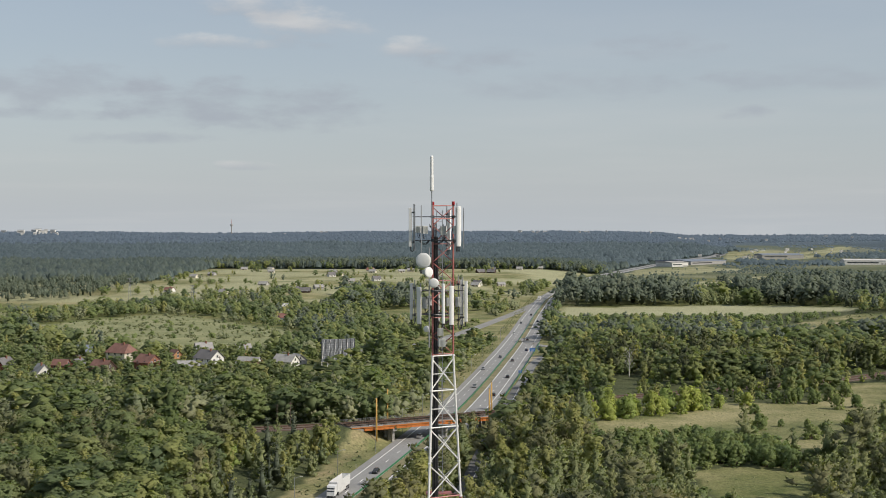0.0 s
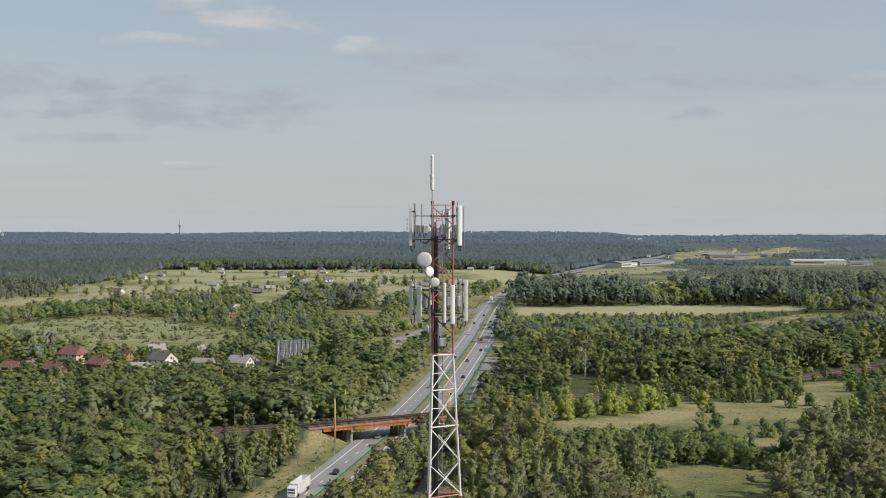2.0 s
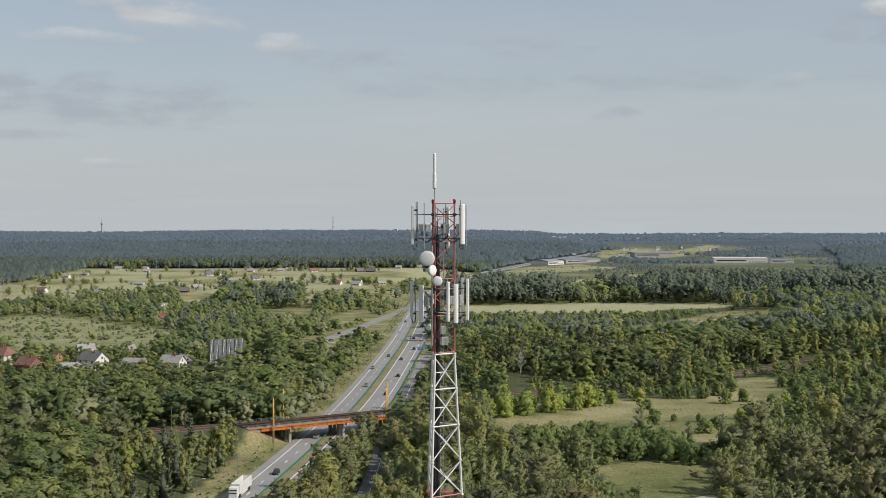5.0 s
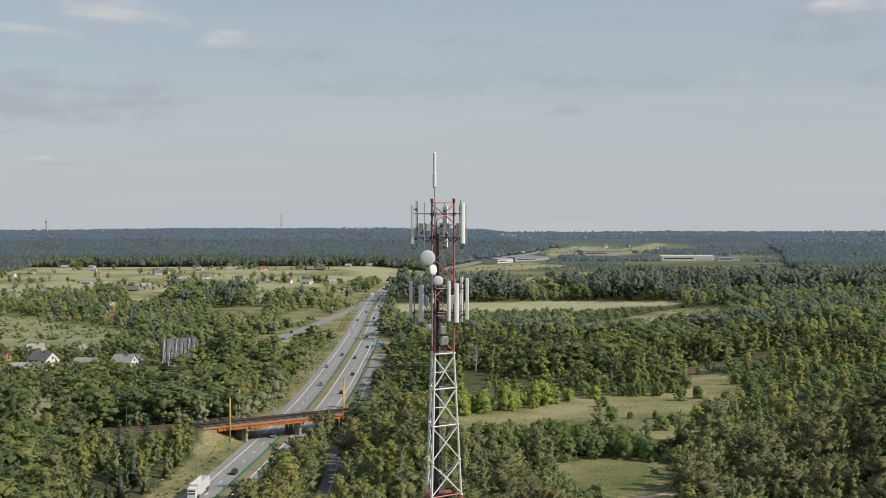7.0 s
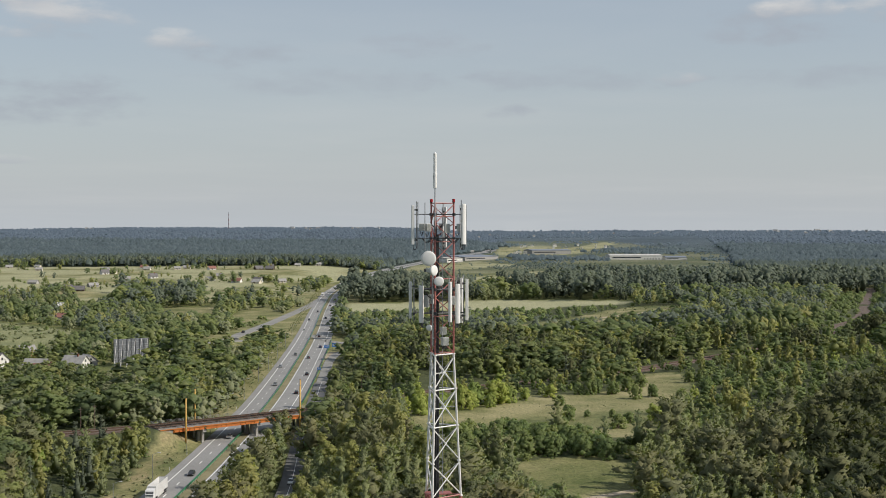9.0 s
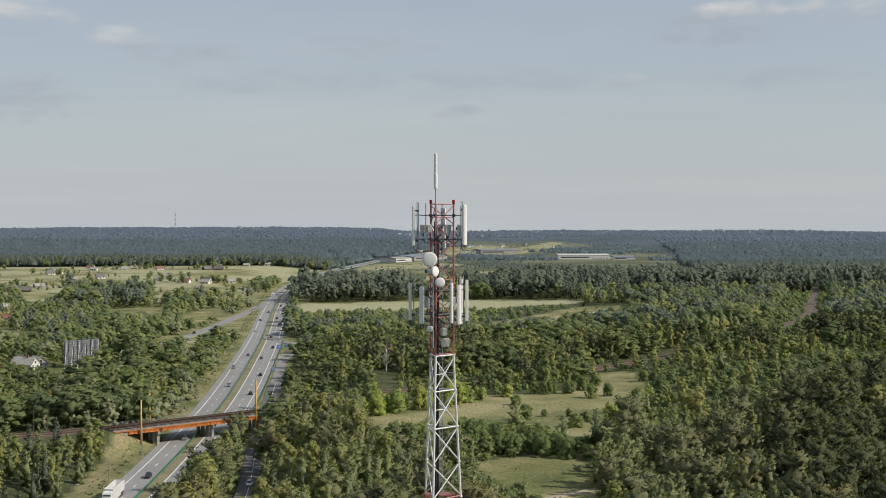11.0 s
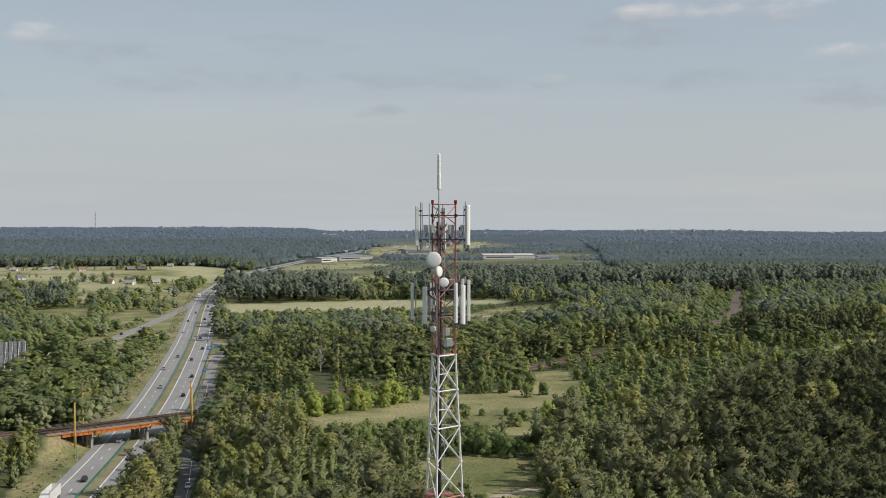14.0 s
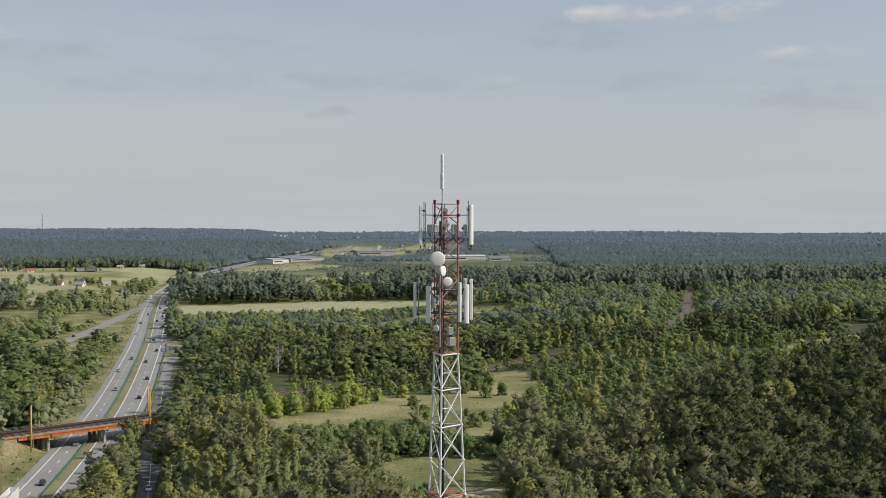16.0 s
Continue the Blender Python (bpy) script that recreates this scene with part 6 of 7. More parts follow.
def house(x, y, turn, wide, deep, eaves, rise, wall, roof, hip=0.0, storeys=1, chimney=True, detail=True, group="houses of the village", wing=None):
    """A house with its gables at both ends of its width; hip: how far the ridge ends are drawn in."""
    z = float(ground(x, y))
    ob = thing("house", pose(x, y, z - 0.15, 0, 0, turn), "%s house with a %s" % (WORDS[wall], ROOF_WORDS[roof]), "house", group)
    a, b = wide / 2, deep / 2
    body = Shape().box((-a, -b, -0.6), (a, b, eaves))
    if hip < 0.3:
        for s in (-1, 1):
            x0, x1 = sorted((s * a, s * (a - 0.25)))
            body.add([(x0, -b, eaves), (x1, -b, eaves), (x1, b, eaves), (x0, b, eaves), (x0, 0, eaves + rise * 0.97), (x1, 0, eaves + rise * 0.97)], [(0, 1, 5, 4), (2, 3, 4, 5), (0, 4, 3), (1, 2, 5)])
    part("wall", body, WALLS[wall], ob)
    o, t = 0.55, 0.18
    e = rise * (b + o) / b
    top = eaves + rise
    rf = Shape()
    for s in (-1, 1):
        lo = [(-a - o, s * (b + o), top - e), (a + o, s * (b + o), top - e), (a + o - hip, 0, top), (-a - o + hip, 0, top)]
        vs = lo + [(px, py, pz + t) for px, py, pz in lo]
        q = [(0, 1, 2, 3), (4, 7, 6, 5), (0, 4, 5, 1), (1, 5, 6, 2), (2, 6, 7, 3), (3, 7, 4, 0)]
        rf.add(vs, q if s < 0 else [tuple(reversed(f)) for f in q])
    if hip >= 0.3:
        for s in (-1, 1):
            lo = [(s * (a + o), -b - o, top - e), (s * (a + o), b + o, top - e), (s * (a + o - hip), 0, top)]
            rf.add(lo + [(px, py, pz + t) for px, py, pz in lo], [(0, 1, 2), (3, 5, 4), (0, 3, 4, 1), (1, 4, 5, 2), (2, 5, 3, 0)])
    r = part("roof", rf, ROOFS[roof], ob, ROOF_WORDS[roof])
    if chimney:
        part("chimney", Shape().box((a * 0.3 - 0.35, -0.9, top - 1.2), (a * 0.3 + 0.35, -0.2, top + 0.9)).box((a * 0.3 - 0.42, -0.97, top + 0.75), (a * 0.3 + 0.42, -0.13, top + 0.92)), WALLS["brick"] if wall != "grey" else WALLS["grey"], r)
    pane = Shape().box((-0.5, -0.03, 0), (0.5, 0.03, 1.2)).mesh("pane", GLASS)
    edge = Shape().box((-0.58, -0.05, -0.08), (0.58, 0.0, 0.0)).box((-0.58, -0.05, 1.2), (0.58, 0, 1.28)).box((-0.58, -0.05, 0), (-0.5, 0, 1.2)).box((0.5, -0.05, 0), (0.58, 0, 1.2)).mesh("frame", FRAME)

    def window(px, py, pz, rot):
        w = new("window", edge)
        w.parent = ob
        w.matrix_basis = pose(px, py, pz, 0, 0, rot)
        part("pane", pane, None, w)

    n = max(1, int(wide / 3.4))
    for f in range(storeys):
        zz = 1.1 + 2.8 * f
        for i in range(n if detail else min(n, 2)):
            px = -a + wide * (i + 0.5) / (n if detail else min(n, 2))
            window(px, -b - 0.03, zz, 0)
        if detail:
            for i in range(max(1, int(deep / 4))):
                py = -b + deep * (i + 0.5) / max(1, int(deep / 4))
                window(a + 0.03, py, zz, 90), window(-a - 0.03, py, zz, -90)
    if detail and hip < 0.3:
        window(a + 0.03, 0, eaves + 0.2, 90), window(-a - 0.03, 0, eaves + 0.2, -90)
    part("door", Shape().box((-a + wide * 0.42 - 0.5, -b - 0.06, -0.1), (-a + wide * 0.42 + 0.5, -b, 2.0)), WALLS["brown"], ob, "dark door")
    if wing:
        w0, w1, wz = wing
        part("annex", Shape().box((-a - w0, -w1 / 2, -0.6), (-a, w1 / 2, wz)).add([(-a - w0 - 0.4, -w1 / 2 - 0.4, wz), (-a, -w1 / 2 - 0.4, wz), (-a, w1 / 2 + 0.4, wz), (-a - w0 - 0.4, w1 / 2 + 0.4, wz), (-a, 0, wz + w1 * 0.3), (-a - w0 - 0.4, 0, wz + w1 * 0.3)], [(0, 1, 4, 5), (2, 3, 5, 4), (0, 5, 3), (0, 3, 2, 1)]), WALLS[wall], ob)
    return ob


def build_village():
    house(-159, 596, -30, 13, 10, 5.4, 4.0, "cream", "brown", hip=2.2, storeys=2)
    house(-136, 552, -36, 10, 9, 4.6, 3.4, "brick", "brown", storeys=2)
    house(-108, 563, -38, 12, 9, 5.6, 3.6, "white", "dark", storeys=2, wing=(4, 6, 2.6))
    house(-88, 563, -20, 11, 8, 2.6, 3.6, "white", "grey", chimney=False)
    house(-82, 553, -16, 13, 7, 2.6, 2.2, "brick", "brown")
    house(-71, 576, -28, 11, 8, 2.8, 3.2, "white", "grey")
    house(-66, 583, -60, 8, 7, 2.6, 2.8, "grey", "grey", chimney=False)
    house(-155, 539, -32, 10, 8, 3.4, 3.4, "brown", "brown")
    house(-177, 515, -55, 9, 8, 3.0, 4.2, "white", "grey")
    house(-118, 554, 5, 13, 8, 2.4, 2.2, "grey", "grey", hip=3.0, chimney=False)
    house(-124, 641, 25, 9, 8, 2.6, 3.4, "white", "grey")
    house(-134, 611, -50, 6, 5, 2.6, 2.4, "orange", "brown", chimney=False)
    house(-181, 562, -20, 8, 6, 2.6, 2.4, "red", "brown", chimney=False)
    house(-172, 559, 80, 8, 7, 2.8, 3.0, "red", "dark")
    house(-101, 634, 30, 8, 7, 2.8, 3.0, "orange", "grey")
    house(-207, 554, 70, 9, 7, 2.8, 3.4, "red", "dark")
    house(-187, 623, 0, 12, 9, 3.0, 3.0, "grey", "blue", chimney=False)


build_village()


def build_far_houses():
    """Scattered farmhouses out on the fields."""
    kinds = [0, 1, 2, 3, 4, 4, 0, 1, 5, 0, 2, 1, 3, 4, 0, 1, 2, 0, 3, 5, 0, 5, 2, 5, 1, 0, 4, 4, 1, 0, 6, 7, 2, 0, 1, 3, 1, 0, 2]
    looks = [("cream", "grey", 11, 8, 3.0, 3.0), ("cream", "grey", 12, 8, 2.8, 3.2), ("grey", "grey", 13, 8, 2.6, 3.0), ("white", "dark", 12, 9, 3.4, 4.0), ("brown", "dark", 14, 9, 2.6, 4.2), ("white", "red", 13, 9, 3.0, 3.6), ("white", "pale", 10, 9, 5.2, 2.6), ("white", "red", 13, 10, 4.4, 3.4)]
    rng = random.Random(8)
    for (x, y), k in zip(FARM_SITES, kinds):
        w, r, a, b, e, h = looks[k]
        house(x, y, rng.uniform(-35, 35), a * 0.82, b * 0.82, e * 0.85, h * 0.85, w, r, detail=False, chimney=rng.random() < 0.4, storeys=2 if e > 4 else 1, group="far houses on the fields")


build_far_houses()


GREY_SHEET = surface("grey sheet metal", (0.16, 0.172, 0.19), (0.23, 0.242, 0.26), 0.4, 0.6)


def build_billboard():
    """The back of a great roadside hoarding: slatted screen, props and braces."""
    m = Matrix.Translation((-44.5, 576, float(ground(-44.5, 576)))) @ Matrix.Rotation(math.atan2(6, 17), 4, "Z")
    ob = thing("billboard", m, "huge grey hoarding seen from behind with slanted lattice props", "billboard")
    panel = Shape().box((-8.8, -0.12, 1.6), (8.8, 0.12, 13.2))
    part("screen", panel, GREY_SHEET, ob, "dark grey sheet screen")
    slat = Shape().box((-8.8, -0.24, 0), (8.8, -0.12, 0.16)).mesh("rail", GALVANISED)
    for z in np.arange(2.0, 13.2, 1.2):
        part("rail", slat, None, ob).location = (0, 0, z)
    for x in np.linspace(-8.6, 8.6, 9):
        part("post", Shape().box((x - 0.09, -0.4, -0.3), (x + 0.09, -0.22, 13.2)), DARK_STEEL, ob, "dark steel post")
    for x in np.linspace(-7.4, 8.2, 6):
        prop = part("prop", Shape().rod((x - 3.2, -6.4, -0.3), (x, -0.4, 12.9), 0.085, sides=6), WHITE_STEEL, ob, "pale slanted prop")
        part("strut", Shape().rod((x - 3.0, -6.2, -0.3), (x + 1.4, -0.4, 9.0), 0.04, sides=5), GALVANISED, prop)
        part("strut", Shape().rod((x - 1.6, -3.4, 6.3), (x, -0.4, 3.2), 0.045, sides=5), GALVANISED, prop)


build_billboard()


# ---- sheds and works far off ----
def big_shed(x0, x1, y, deep, high, wall, roof, turn=0.0, label="long low white warehouse with a flat roof"):
    xm = (x0 + x1) / 2
    z = float(ground(xm, y))
    ob = thing("warehouse", pose(xm, y, z - 1, 0, 0, turn), label, "warehouse", "warehouses")
    a = (x1 - x0) / 2
    part("wall", Shape().box((-a, 0, 0), (a, deep, high)), WALLS[wall], ob)
    part("roof", Shape().box((-a - 0.6, -0.6, high), (a + 0.6, deep + 0.6, high + 0.6)).add([(-a, 0, high + 0.6), (a, 0, high + 0.6), (a, deep, high + 0.6), (-a, deep, high + 0.6), (-a, deep / 2, high + 3), (a, deep / 2, high + 3)], [(0, 1, 5, 4), (2, 3, 4, 5), (1, 2, 5), (3, 0, 4)]), ROOFS[roof], ob)
    band = Shape().box((-a * 0.9, -0.15, high * 0.45), (a * 0.2, 0, high * 0.7)).mesh("window_band", GLASS)
    part("window_band", band, None, ob, "dark band of windows")
    for i in range(6):
        x = a * 0.3 + i * a * 0.11
        part("gate", Shape().box((x, -0.15, 0.5), (x + a * 0.06, 0, high * 0.5)), WALLS["grey"], ob)
    return ob


big_shed(818, 925, 2425, 50, 9, "white", "pale", -8)
big_shed(928, 972, 2405, 30, 6, "white", "blue", -8)
big_shed(500, 605, 2430, 90, 7, "grey", "blue", 38, "long grey-blue works hall with a low roof")
big_shed(455, 500, 2330, 40, 8, "white", "grey", 38, "grey works hall with a low roof")
big_shed(748, 842, 2780, 60, 9, "grey", "blue", 4, "long grey-blue works hall with a low roof")


# chimney colours with distance haze put in: paler red, greyer white
STACK_RED_HAZED = surface("red chimney paint paled for haze", (0.36, 0.25, 0.25), (0.42, 0.31, 0.3), 0.1, 0.8)
STACK_WHITE_HAZED = surface("white chimney paint greyed for haze", (0.46, 0.48, 0.5), (0.52, 0.53, 0.55), 0.1, 0.8)


def build_horizon():
    """The town on the skyline, the striped chimney and the television mast."""
    rng = random.Random(3)
    flat = Shape().box((-9, -7, -2), (9, 7, 16)).mesh("wall", WALLS["white"])
    cap = Shape().box((-9.5, -7.5, 16), (9.5, 7.5, 17)).mesh("roof", ROOFS["dark"])
    strip = Shape().box((-8, -7.2, 4), (8, -7, 6)).box((-8, -7.2, 9), (8, -7, 11)).mesh("window_band", GLASS)
    clusters = ((-16.5, 4500, 1.2, 10, 1.3), (-17.5, 4350, 2.5, 7, 0.8), (-4.5, 4600, 1.5, 5, 0.7), (4.8, 4550, 1.0, 5, 1.0), (8.5, 4600, 2.0, 9, 0.7), (13.5, 4000, 2.5, 12, 0.7), (11.0, 3300, 2.0, 12, 0.6), (16.0, 3300, 2.4, 14, 0.6), (14.0, 3000, 2.0, 8, 0.6), (24.0, 4500, 5.0, 16, 0.9), (31, 4500, 5.0, 12, 0.8), (19, 4400, 3.0, 8, 0.7), (-13.5, 3400, 1.2, 9, 0.5))
    for az, dist, spread, count, size in clusters:
        for i in range(count):
            a, d = radians(az + rng.uniform(-spread, spread)), dist * rng.uniform(0.97, 1.03)
            x, y = -14 + d * math.sin(a), -84 + d * math.cos(a)
            s = 0.45 * size * rng.uniform(0.6, 1.2)
            ob = thing("far_building", Matrix.LocRotScale((x, y, float(ground(x, y)) + 2), Euler((0, 0, rng.uniform(-0.4, 0.4))), (s * rng.uniform(0.8, 2.2), s, s * rng.uniform(0.7, 1.3))), "pale block building of the far town on the skyline", "building", "buildings of the far town")
            part("wall", flat, None, ob), part("roof", cap, None, ob), part("window_band", strip, None, ob)
    z = float(ground(120, 4567))
    ob = thing("chimney_stack", pose(120, 4567, z), "tall factory chimney in red and white bands", "chimney")
    for i in range(9):
        part("band", Shape().rod((0, 0, i * 7.8 - 8), (0, 0, (i + 1) * 7.8 - 8), 2.7 - 0.17 * i, 2.53 - 0.17 * i, sides=14), STACK_RED_HAZED if i % 2 else STACK_WHITE_HAZED, ob)
    ob = thing("television_mast", pose(-679, 4515, float(ground(-679, 4515))), "thin grey television mast on the skyline", "mast")
    part("shaft", Shape().rod((0, 0, -2), (0, 0, 32), 2.2, 1.6, sides=10), CONCRETE, ob)
    part("pod", Shape().lathe([(1.6, 32), (4.2, 34), (4.2, 38), (1.4, 41)], 14), CONCRETE, ob)
    part("aerial", Shape().rod((0, 0, 41), (0, 0, 56), 0.9, 0.3, sides=8), RED_STEEL, ob)


build_horizon()


def build_pylon(x, y):
    ob = thing("power_pylon", pose(x, y, float(ground(x, y))), "slim grey lattice power pylon among trees", "pylon", "power pylons")
    for sx, sy in ((-1, -1), (1, -1), (1, 1), (-1, 1)):
        part("leg", Shape().rod((sx * 1.6, sy * 1.6, -0.5), (sx * 0.35, sy * 0.35, 24), 0.12, 0.08, sides=5), GALVANISED, ob)
    for z in np.arange(1, 23, 3.2):
        k, q = 1.6 - 1.25 * z / 24, 1.6 - 1.25 * (z + 3.2) / 24
        part("brace", Shape().rod((-k, -k, z), (q, -q, z + 3.2), 0.06, sides=4).rod((k, -k, z), (-q, -q, z + 3.2), 0.06, sides=4), GALVANISED, ob)
    for z, w in ((17, 4.2), (20.5, 3.4), (23.5, 2.4)):
        part("arm", Shape().rod((-w, 0, z), (w, 0, z), 0.12, sides=4), GALVANISED, ob)


build_pylon(-215, 1120)
build_pylon(-300, 1240)


# ---- vehicles and roadside things ----
TYRE = surface("black tyre rubber", (0.015, 0.015, 0.015), (0.03, 0.03, 0.03), 3, 0.8)
PAINTS = {"silver": surface("silver car paint", (0.42, 0.43, 0.44), (0.5, 0.51, 0.52), 0.5, 0.3, metal=0.6), "black": surface("black car paint", (0.015, 0.016, 0.018), (0.03, 0.03, 0.033), 0.5, 0.2), "white": surface("white car paint", (0.7, 0.7, 0.69), (0.78, 0.78, 0.77), 0.5, 0.25), "blue": surface("dark blue car paint", (0.02, 0.035, 0.07), (0.035, 0.055, 0.1), 0.5, 0.25), "grey": surface("grey car paint", (0.12, 0.125, 0.13), (0.18, 0.185, 0.19), 0.5, 0.25, metal=0.4)}
LAMP_GLASS = surface("clear lamp glass", (0.6, 0.6, 0.6), (0.75, 0.75, 0.75), 2, 0.1)
TAIL_GLASS = surface("red tail lamp glass", (0.3, 0.01, 0.01), (0.4, 0.02, 0.02), 2, 0.2)


def loft(sections):
    """A closed skin through cross sections of equal count."""
    s, n = Shape(), len(sections[0])
    vs = [p for sec in sections for p in sec]
    fs = [(k * n + i, k * n + (i + 1) % n, (k + 1) * n + (i + 1) % n, (k + 1) * n + i) for k in range(len(sections) - 1) for i in range(n)]
    fs += [tuple(range(n - 1, -1, -1)), tuple(range((len(sections) - 1) * n, len(sections) * n))]
    return s.add(vs, fs)


def wheels(ob, xs, half, r=0.33, wide=0.22):
    for x in xs:
        for s in (-1, 1):
            w = part("wheel", Shape().rod((x, s * half - wide / 2, r), (x, s * half + wide / 2, r), r, sides=14), TYRE, ob, "black tyre")
            part("rim", Shape().rod((x, s * (half + wide / 2), r), (x, s * (half + wide / 2 + 0.015), r), r * 0.6, sides=10), GALVANISED, w)


def build_car(colour):
    ob = thing("car", Matrix.Identity(4), "%s passenger car on the motorway" % {"blue": "dark blue"}.get(colour, colour), "car", "cars on the motorway")

    def sec(x, z0, z1, half, top):
        return [(x, -half, z0), (x, half, z0), (x, half, (z0 + z1) / 2), (x, top, z1), (x, -top, z1), (x, -half, (z0 + z1) / 2)]
    part("body", loft([sec(-2.15, 0.35, 0.78, 0.7, 0.62), sec(-2.0, 0.28, 0.92, 0.85, 0.74), sec(-1.2, 0.25, 0.98, 0.88, 0.8), sec(0.7, 0.25, 0.95, 0.89, 0.8), sec(1.7, 0.27, 0.84, 0.87, 0.76), sec(2.15, 0.34, 0.7, 0.72, 0.62)]), PAINTS[colour], ob)
    part("cabin", loft([[(-1.9, -0.72, 0.9), (-1.9, 0.72, 0.9), (-1.85, 0.7, 0.94), (-1.85, -0.7, 0.94)], [(-1.35, -0.74, 0.9), (-1.35, 0.74, 0.9), (-1.3, 0.58, 1.4), (-1.3, -0.58, 1.4)], [(0.2, -0.76, 0.9), (0.2, 0.76, 0.9), (0.2, 0.6, 1.42), (0.2, -0.6, 1.42)], [(1.1, -0.76, 0.88), (1.1, 0.76, 0.88), (1.05, 0.74, 0.92), (1.05, -0.74, 0.92)]]), GLASS, ob, "dark glazed cabin")
    part("roof", loft([[(-1.3, -0.56, 1.4), (-1.3, 0.56, 1.4), (-1.25, 0.5, 1.45), (-1.25, -0.5, 1.45)], [(0.22, -0.58, 1.42), (0.22, 0.58, 1.42), (0.15, 0.52, 1.47), (0.15, -0.52, 1.47)]]), PAINTS[colour], ob)
    for s in (-1, 1):
        part("headlight", Shape().box((2.02, s * 0.6 - 0.16, 0.58), (2.14, s * 0.6 + 0.16, 0.72)), LAMP_GLASS, ob)
        part("tail_light", Shape().box((-2.16, s * 0.62 - 0.14, 0.66), (-2.05, s * 0.62 + 0.14, 0.82)), TAIL_GLASS, ob)
    wheels(ob, (-1.35, 1.35), 0.78)
    return ob


def build_truck():
    ob = thing("truck", Matrix.Identity(4), "white articulated truck with a box trailer", "truck")
    part("cab", loft([[(5.9, -1.2, 0.9), (5.9, 1.2, 0.9), (5.9, 1.2, 3.5), (5.9, -1.2, 3.5)], [(7.6, -1.2, 0.6), (7.6, 1.2, 0.6), (7.6, 1.2, 3.2), (7.6, -1.2, 3.2)], [(8.1, -1.15, 0.6), (8.1, 1.15, 0.6), (7.9, 1.1, 2.2), (7.9, -1.1, 2.2)]]), PAINTS["white"], ob)
    part("windscreen", Shape().add([(8.0, -1.05, 1.7), (8.0, 1.05, 1.7), (7.75, 1.05, 2.8), (7.75, -1.05, 2.8), (7.6, -1.05, 1.7), (7.6, 1.05, 1.7), (7.5, 1.05, 2.8), (7.5, -1.05, 2.8)], [(0, 1, 2, 3), (3, 2, 6, 7), (0, 3, 7, 4), (1, 5, 6, 2), (0, 4, 5, 1)]), GLASS, ob, "dark windscreen")
    part("trailer", Shape().box((-8, -1.27, 1.15), (5.5, 1.27, 4.0), bevel=0.05), PAINTS["white"], ob, "white box trailer")
    part("chassis", Shape().box((-7.8, -0.5, 0.8), (7.6, 0.5, 1.15)), DARK_STEEL, ob)
    part("skirt", Shape().box((-3.5, -1.22, 0.5), (3.5, 1.22, 1.1)), GREY_BOX, ob)
    wheels(ob, (-6.6, -5.3, -4.0, 3.9, 6.9), 1.02, 0.5, 0.34)
    return ob


def road_pose(x, y, back=False):
    d = math.degrees(math.atan2(4.0, float(road_x(y + 2) - road_x(y - 2))))
    return pose(x, y, float(ground(x, y)) + 0.26, 0, 0, d + (180 if back else 0))


def build_traffic():
    made = {}
    lanes = [(312, -4.2, "black"), (378, -4.3, "silver"), (523, -4.2, "silver"), (598, -8.0, "silver"), (658, -4.3, "grey"), (822, -8.0, "white"), (920, -8.0, "grey"), (1010, -4.2, "black"),
             (492, 8.0, "black"), (561, 8.0, "black"), (640, 4.2, "grey"), (772, 4.3, "black"), (936, 4.3, "blue"), (985, 8.0, "black"), (1086, 4.2, "grey"), (1150, 8.0, "silver"), (700, 8.0, "blue")]
    for y, u, colour in lanes:
        x = float(road_x(y)) + u
        m = road_pose(x, y, u < 0)
        if colour not in made:
            made[colour] = build_car(colour)
            made[colour].matrix_world = m
        else:
            copy_thing(made[colour], m)
    copy_thing(made["white"], pose(12.5, 293, float(ground(12.5, 293)) + 0.22, 0, 0, 82 + 180))
    copy_thing(made["silver"], pose(37.5, 470, float(ground(37.5, 470)) + 0.22, 0, 0, 82))
    copy_thing(made["black"], pose(19, 792, float(ground(19, 792)) + 0.22, 0, 0, 75))
    copy_thing(made["grey"], pose(12, 728, float(ground(12, 728)) + 0.22, 0, 0, 45))
    t = build_truck()
    t.matrix_world = road_pose(float(road_x(283)) - 7.6, 283, True)
    far = copy_thing(t, road_pose(float(road_x(1239)) - 8, 1239, True))
    far["label"] = "white articulated truck far along the motorway"


build_traffic()


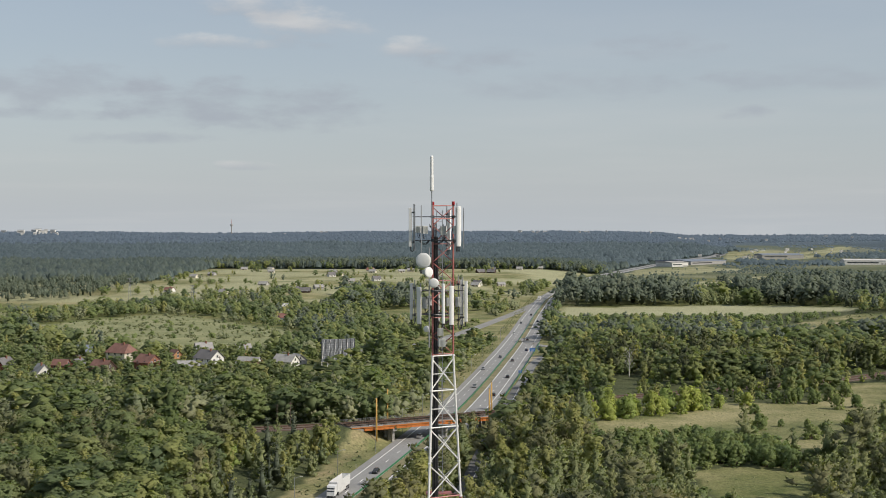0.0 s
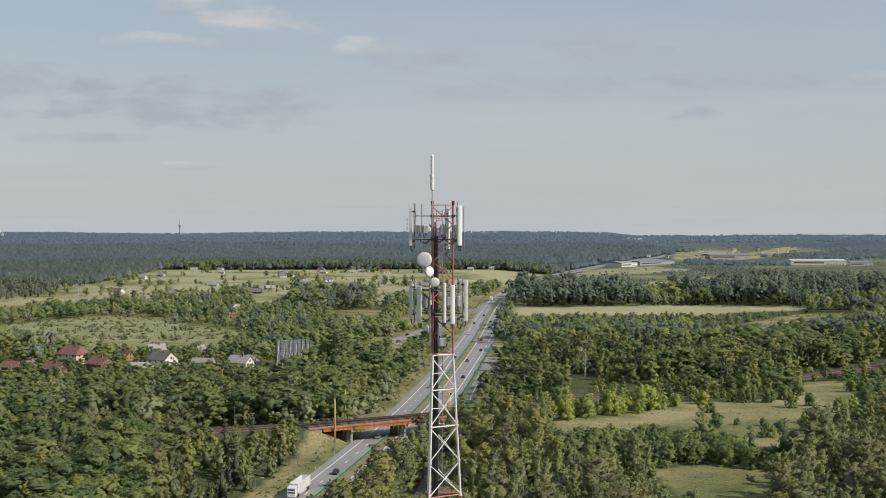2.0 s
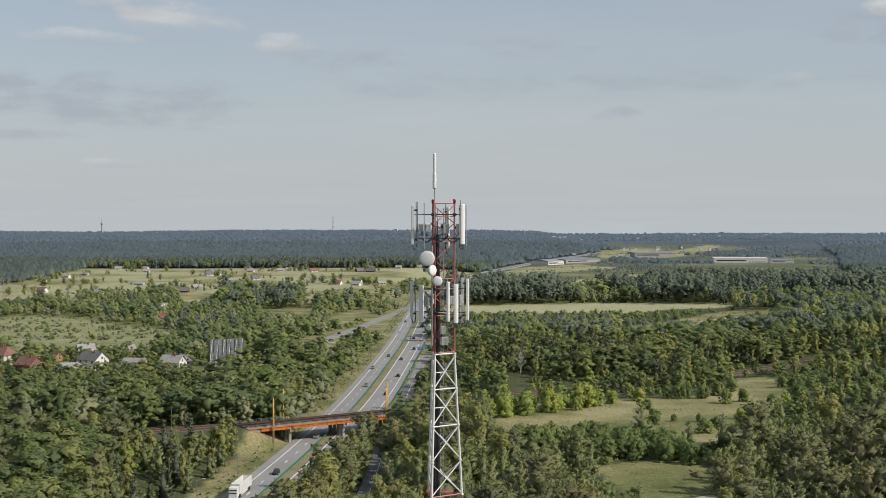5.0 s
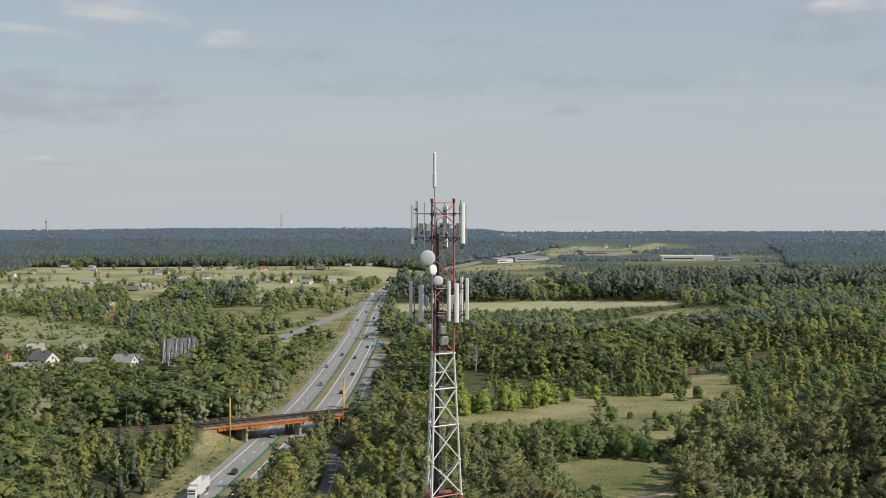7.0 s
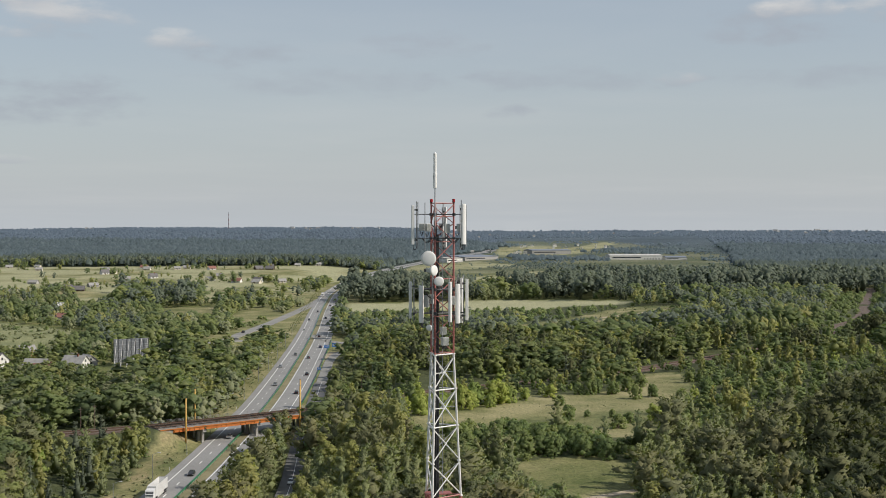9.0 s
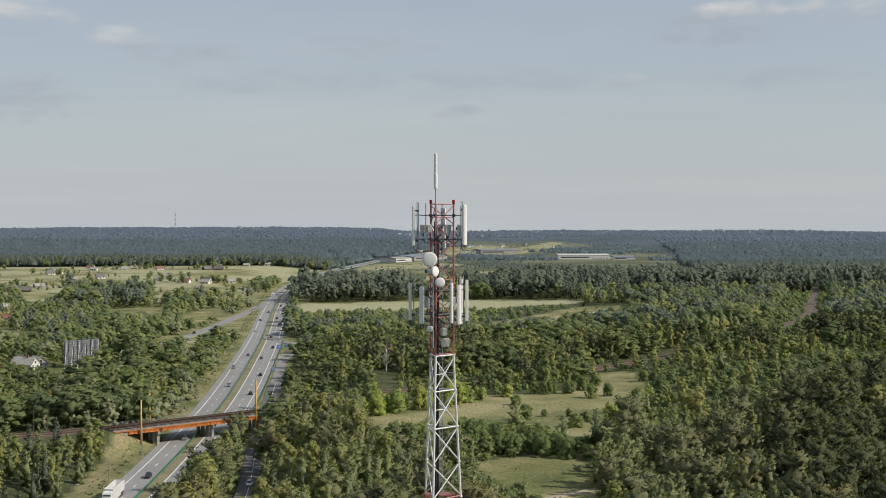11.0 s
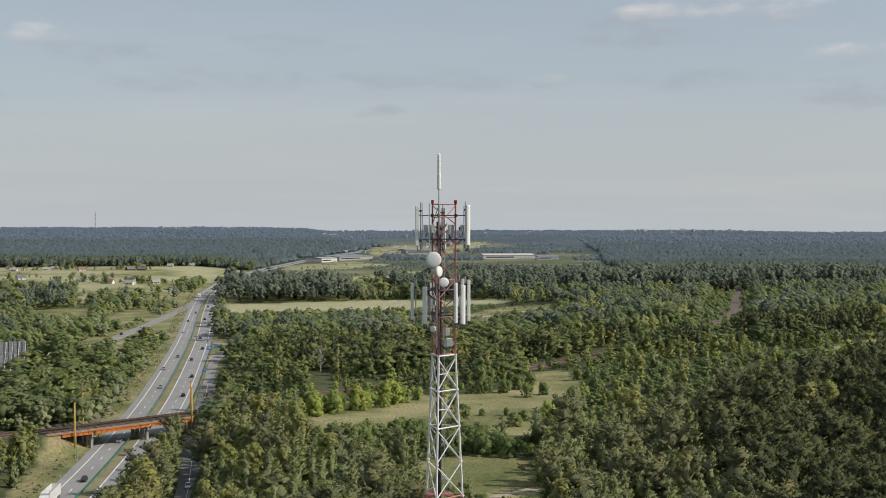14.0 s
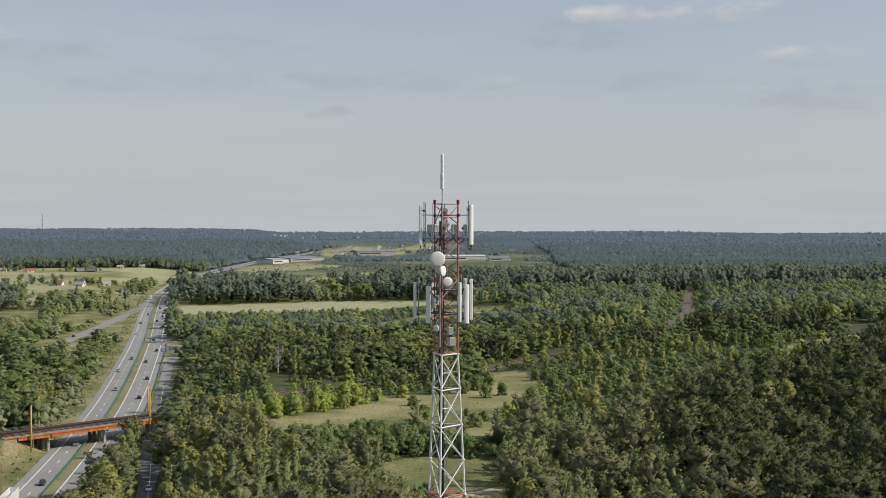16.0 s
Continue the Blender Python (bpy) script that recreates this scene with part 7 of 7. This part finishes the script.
def build_lamps():
    for y, arms in ((303, 1), (350, 2), (392, 1), (432, 1), (480, 1), (538, 1), (590, 1), (645, 1), (705, 1), (770, 1), (262, 1)):
        x = float(road_x(y)) - 13.4
        ob = thing("street_lamp", pose(x, y, float(ground(x, y)) - 0.1), "grey steel street lamp with a slanted arm beside the motorway", "street lamp", "street lamps")
        part("pole", Shape().rod((0, 0, 0), (0, 0, 8.6), 0.1, 0.06, sides=8), GALVANISED, ob)
        for s in ((1,) if arms == 1 else (1, -1)):
            part("arm", Shape().rod((0, 0, 8.5), (s * 1.5, 0, 9.0), 0.045, sides=6), GALVANISED, ob)
            part("lamp_head", Shape().box((min(s * 1.4, s * 2.3), -0.16, 8.94), (max(s * 1.4, s * 2.3), 0.16, 9.1), bevel=0.04), GREY_BOX, ob)
    for y in range(270, 640, 26):
        x = float(road_x(y)) - 12.9
        ob = thing("marker_post", pose(x, y, float(ground(x, y)) - 0.1), "small white marker post with a dark band", "marker post", "marker posts along the verge")
        part("post", Shape().box((-0.07, -0.05, 0), (0.07, 0.05, 1.1), bevel=0.02), WHITE_STEEL, ob)
        part("band", Shape().box((-0.075, -0.055, 0.8), (0.075, 0.055, 0.95)), DARK_CABLE, ob)
    blue = surface("blue sign sheet", (0.05, 0.17, 0.46), (0.07, 0.22, 0.55), 0.5, 0.4)
    for x, y, half, high in ((63.5, 684, 1.6, 1.9), (68.5, 690, 1.3, 2.3), (48, 572, 0.9, 1.2)):
        ob = thing("road_sign", pose(x, y, float(ground(x, y)), 0, 0, -8), "blue road sign with white writing on two posts", "sign", "blue road signs")
        part("board", Shape().box((-half, -0.05, 1.5), (half, 0.05, 1.5 + high)), blue, ob)
        for px in (-half * 0.7, half * 0.7):
            part("post", Shape().rod((px, 0.1, -0.2), (px, 0.1, 1.4 + high), 0.06), GALVANISED, ob)
        for k, w in ((0.7, 0.75), (0.35, 0.55)):
            part("writing", Shape().box((-w * half, -0.07, 1.42 + high * k), (w * half, -0.05, 1.58 + high * k)), LINE, ob, "white bars of writing")
    for x, y, h in ((56, 468, 9), (55, 461, 9), (-48, 372, 8), (-52, 366, 8), (-205, 600, 8), (-100, 545, 8)):
        ob = thing("wooden_pole", pose(x, y, float(ground(x, y)) - 0.2), "grey weathered utility pole with a crossbar", "utility pole", "utility poles")
        part("pole", Shape().rod((0, 0, 0), (0, 0, h), 0.14, 0.1, sides=8), BARK, ob)
        part("crossbar", Shape().box((-0.8, -0.06, h - 0.7), (0.8, 0.06, h - 0.55)), BARK, ob)


build_lamps()
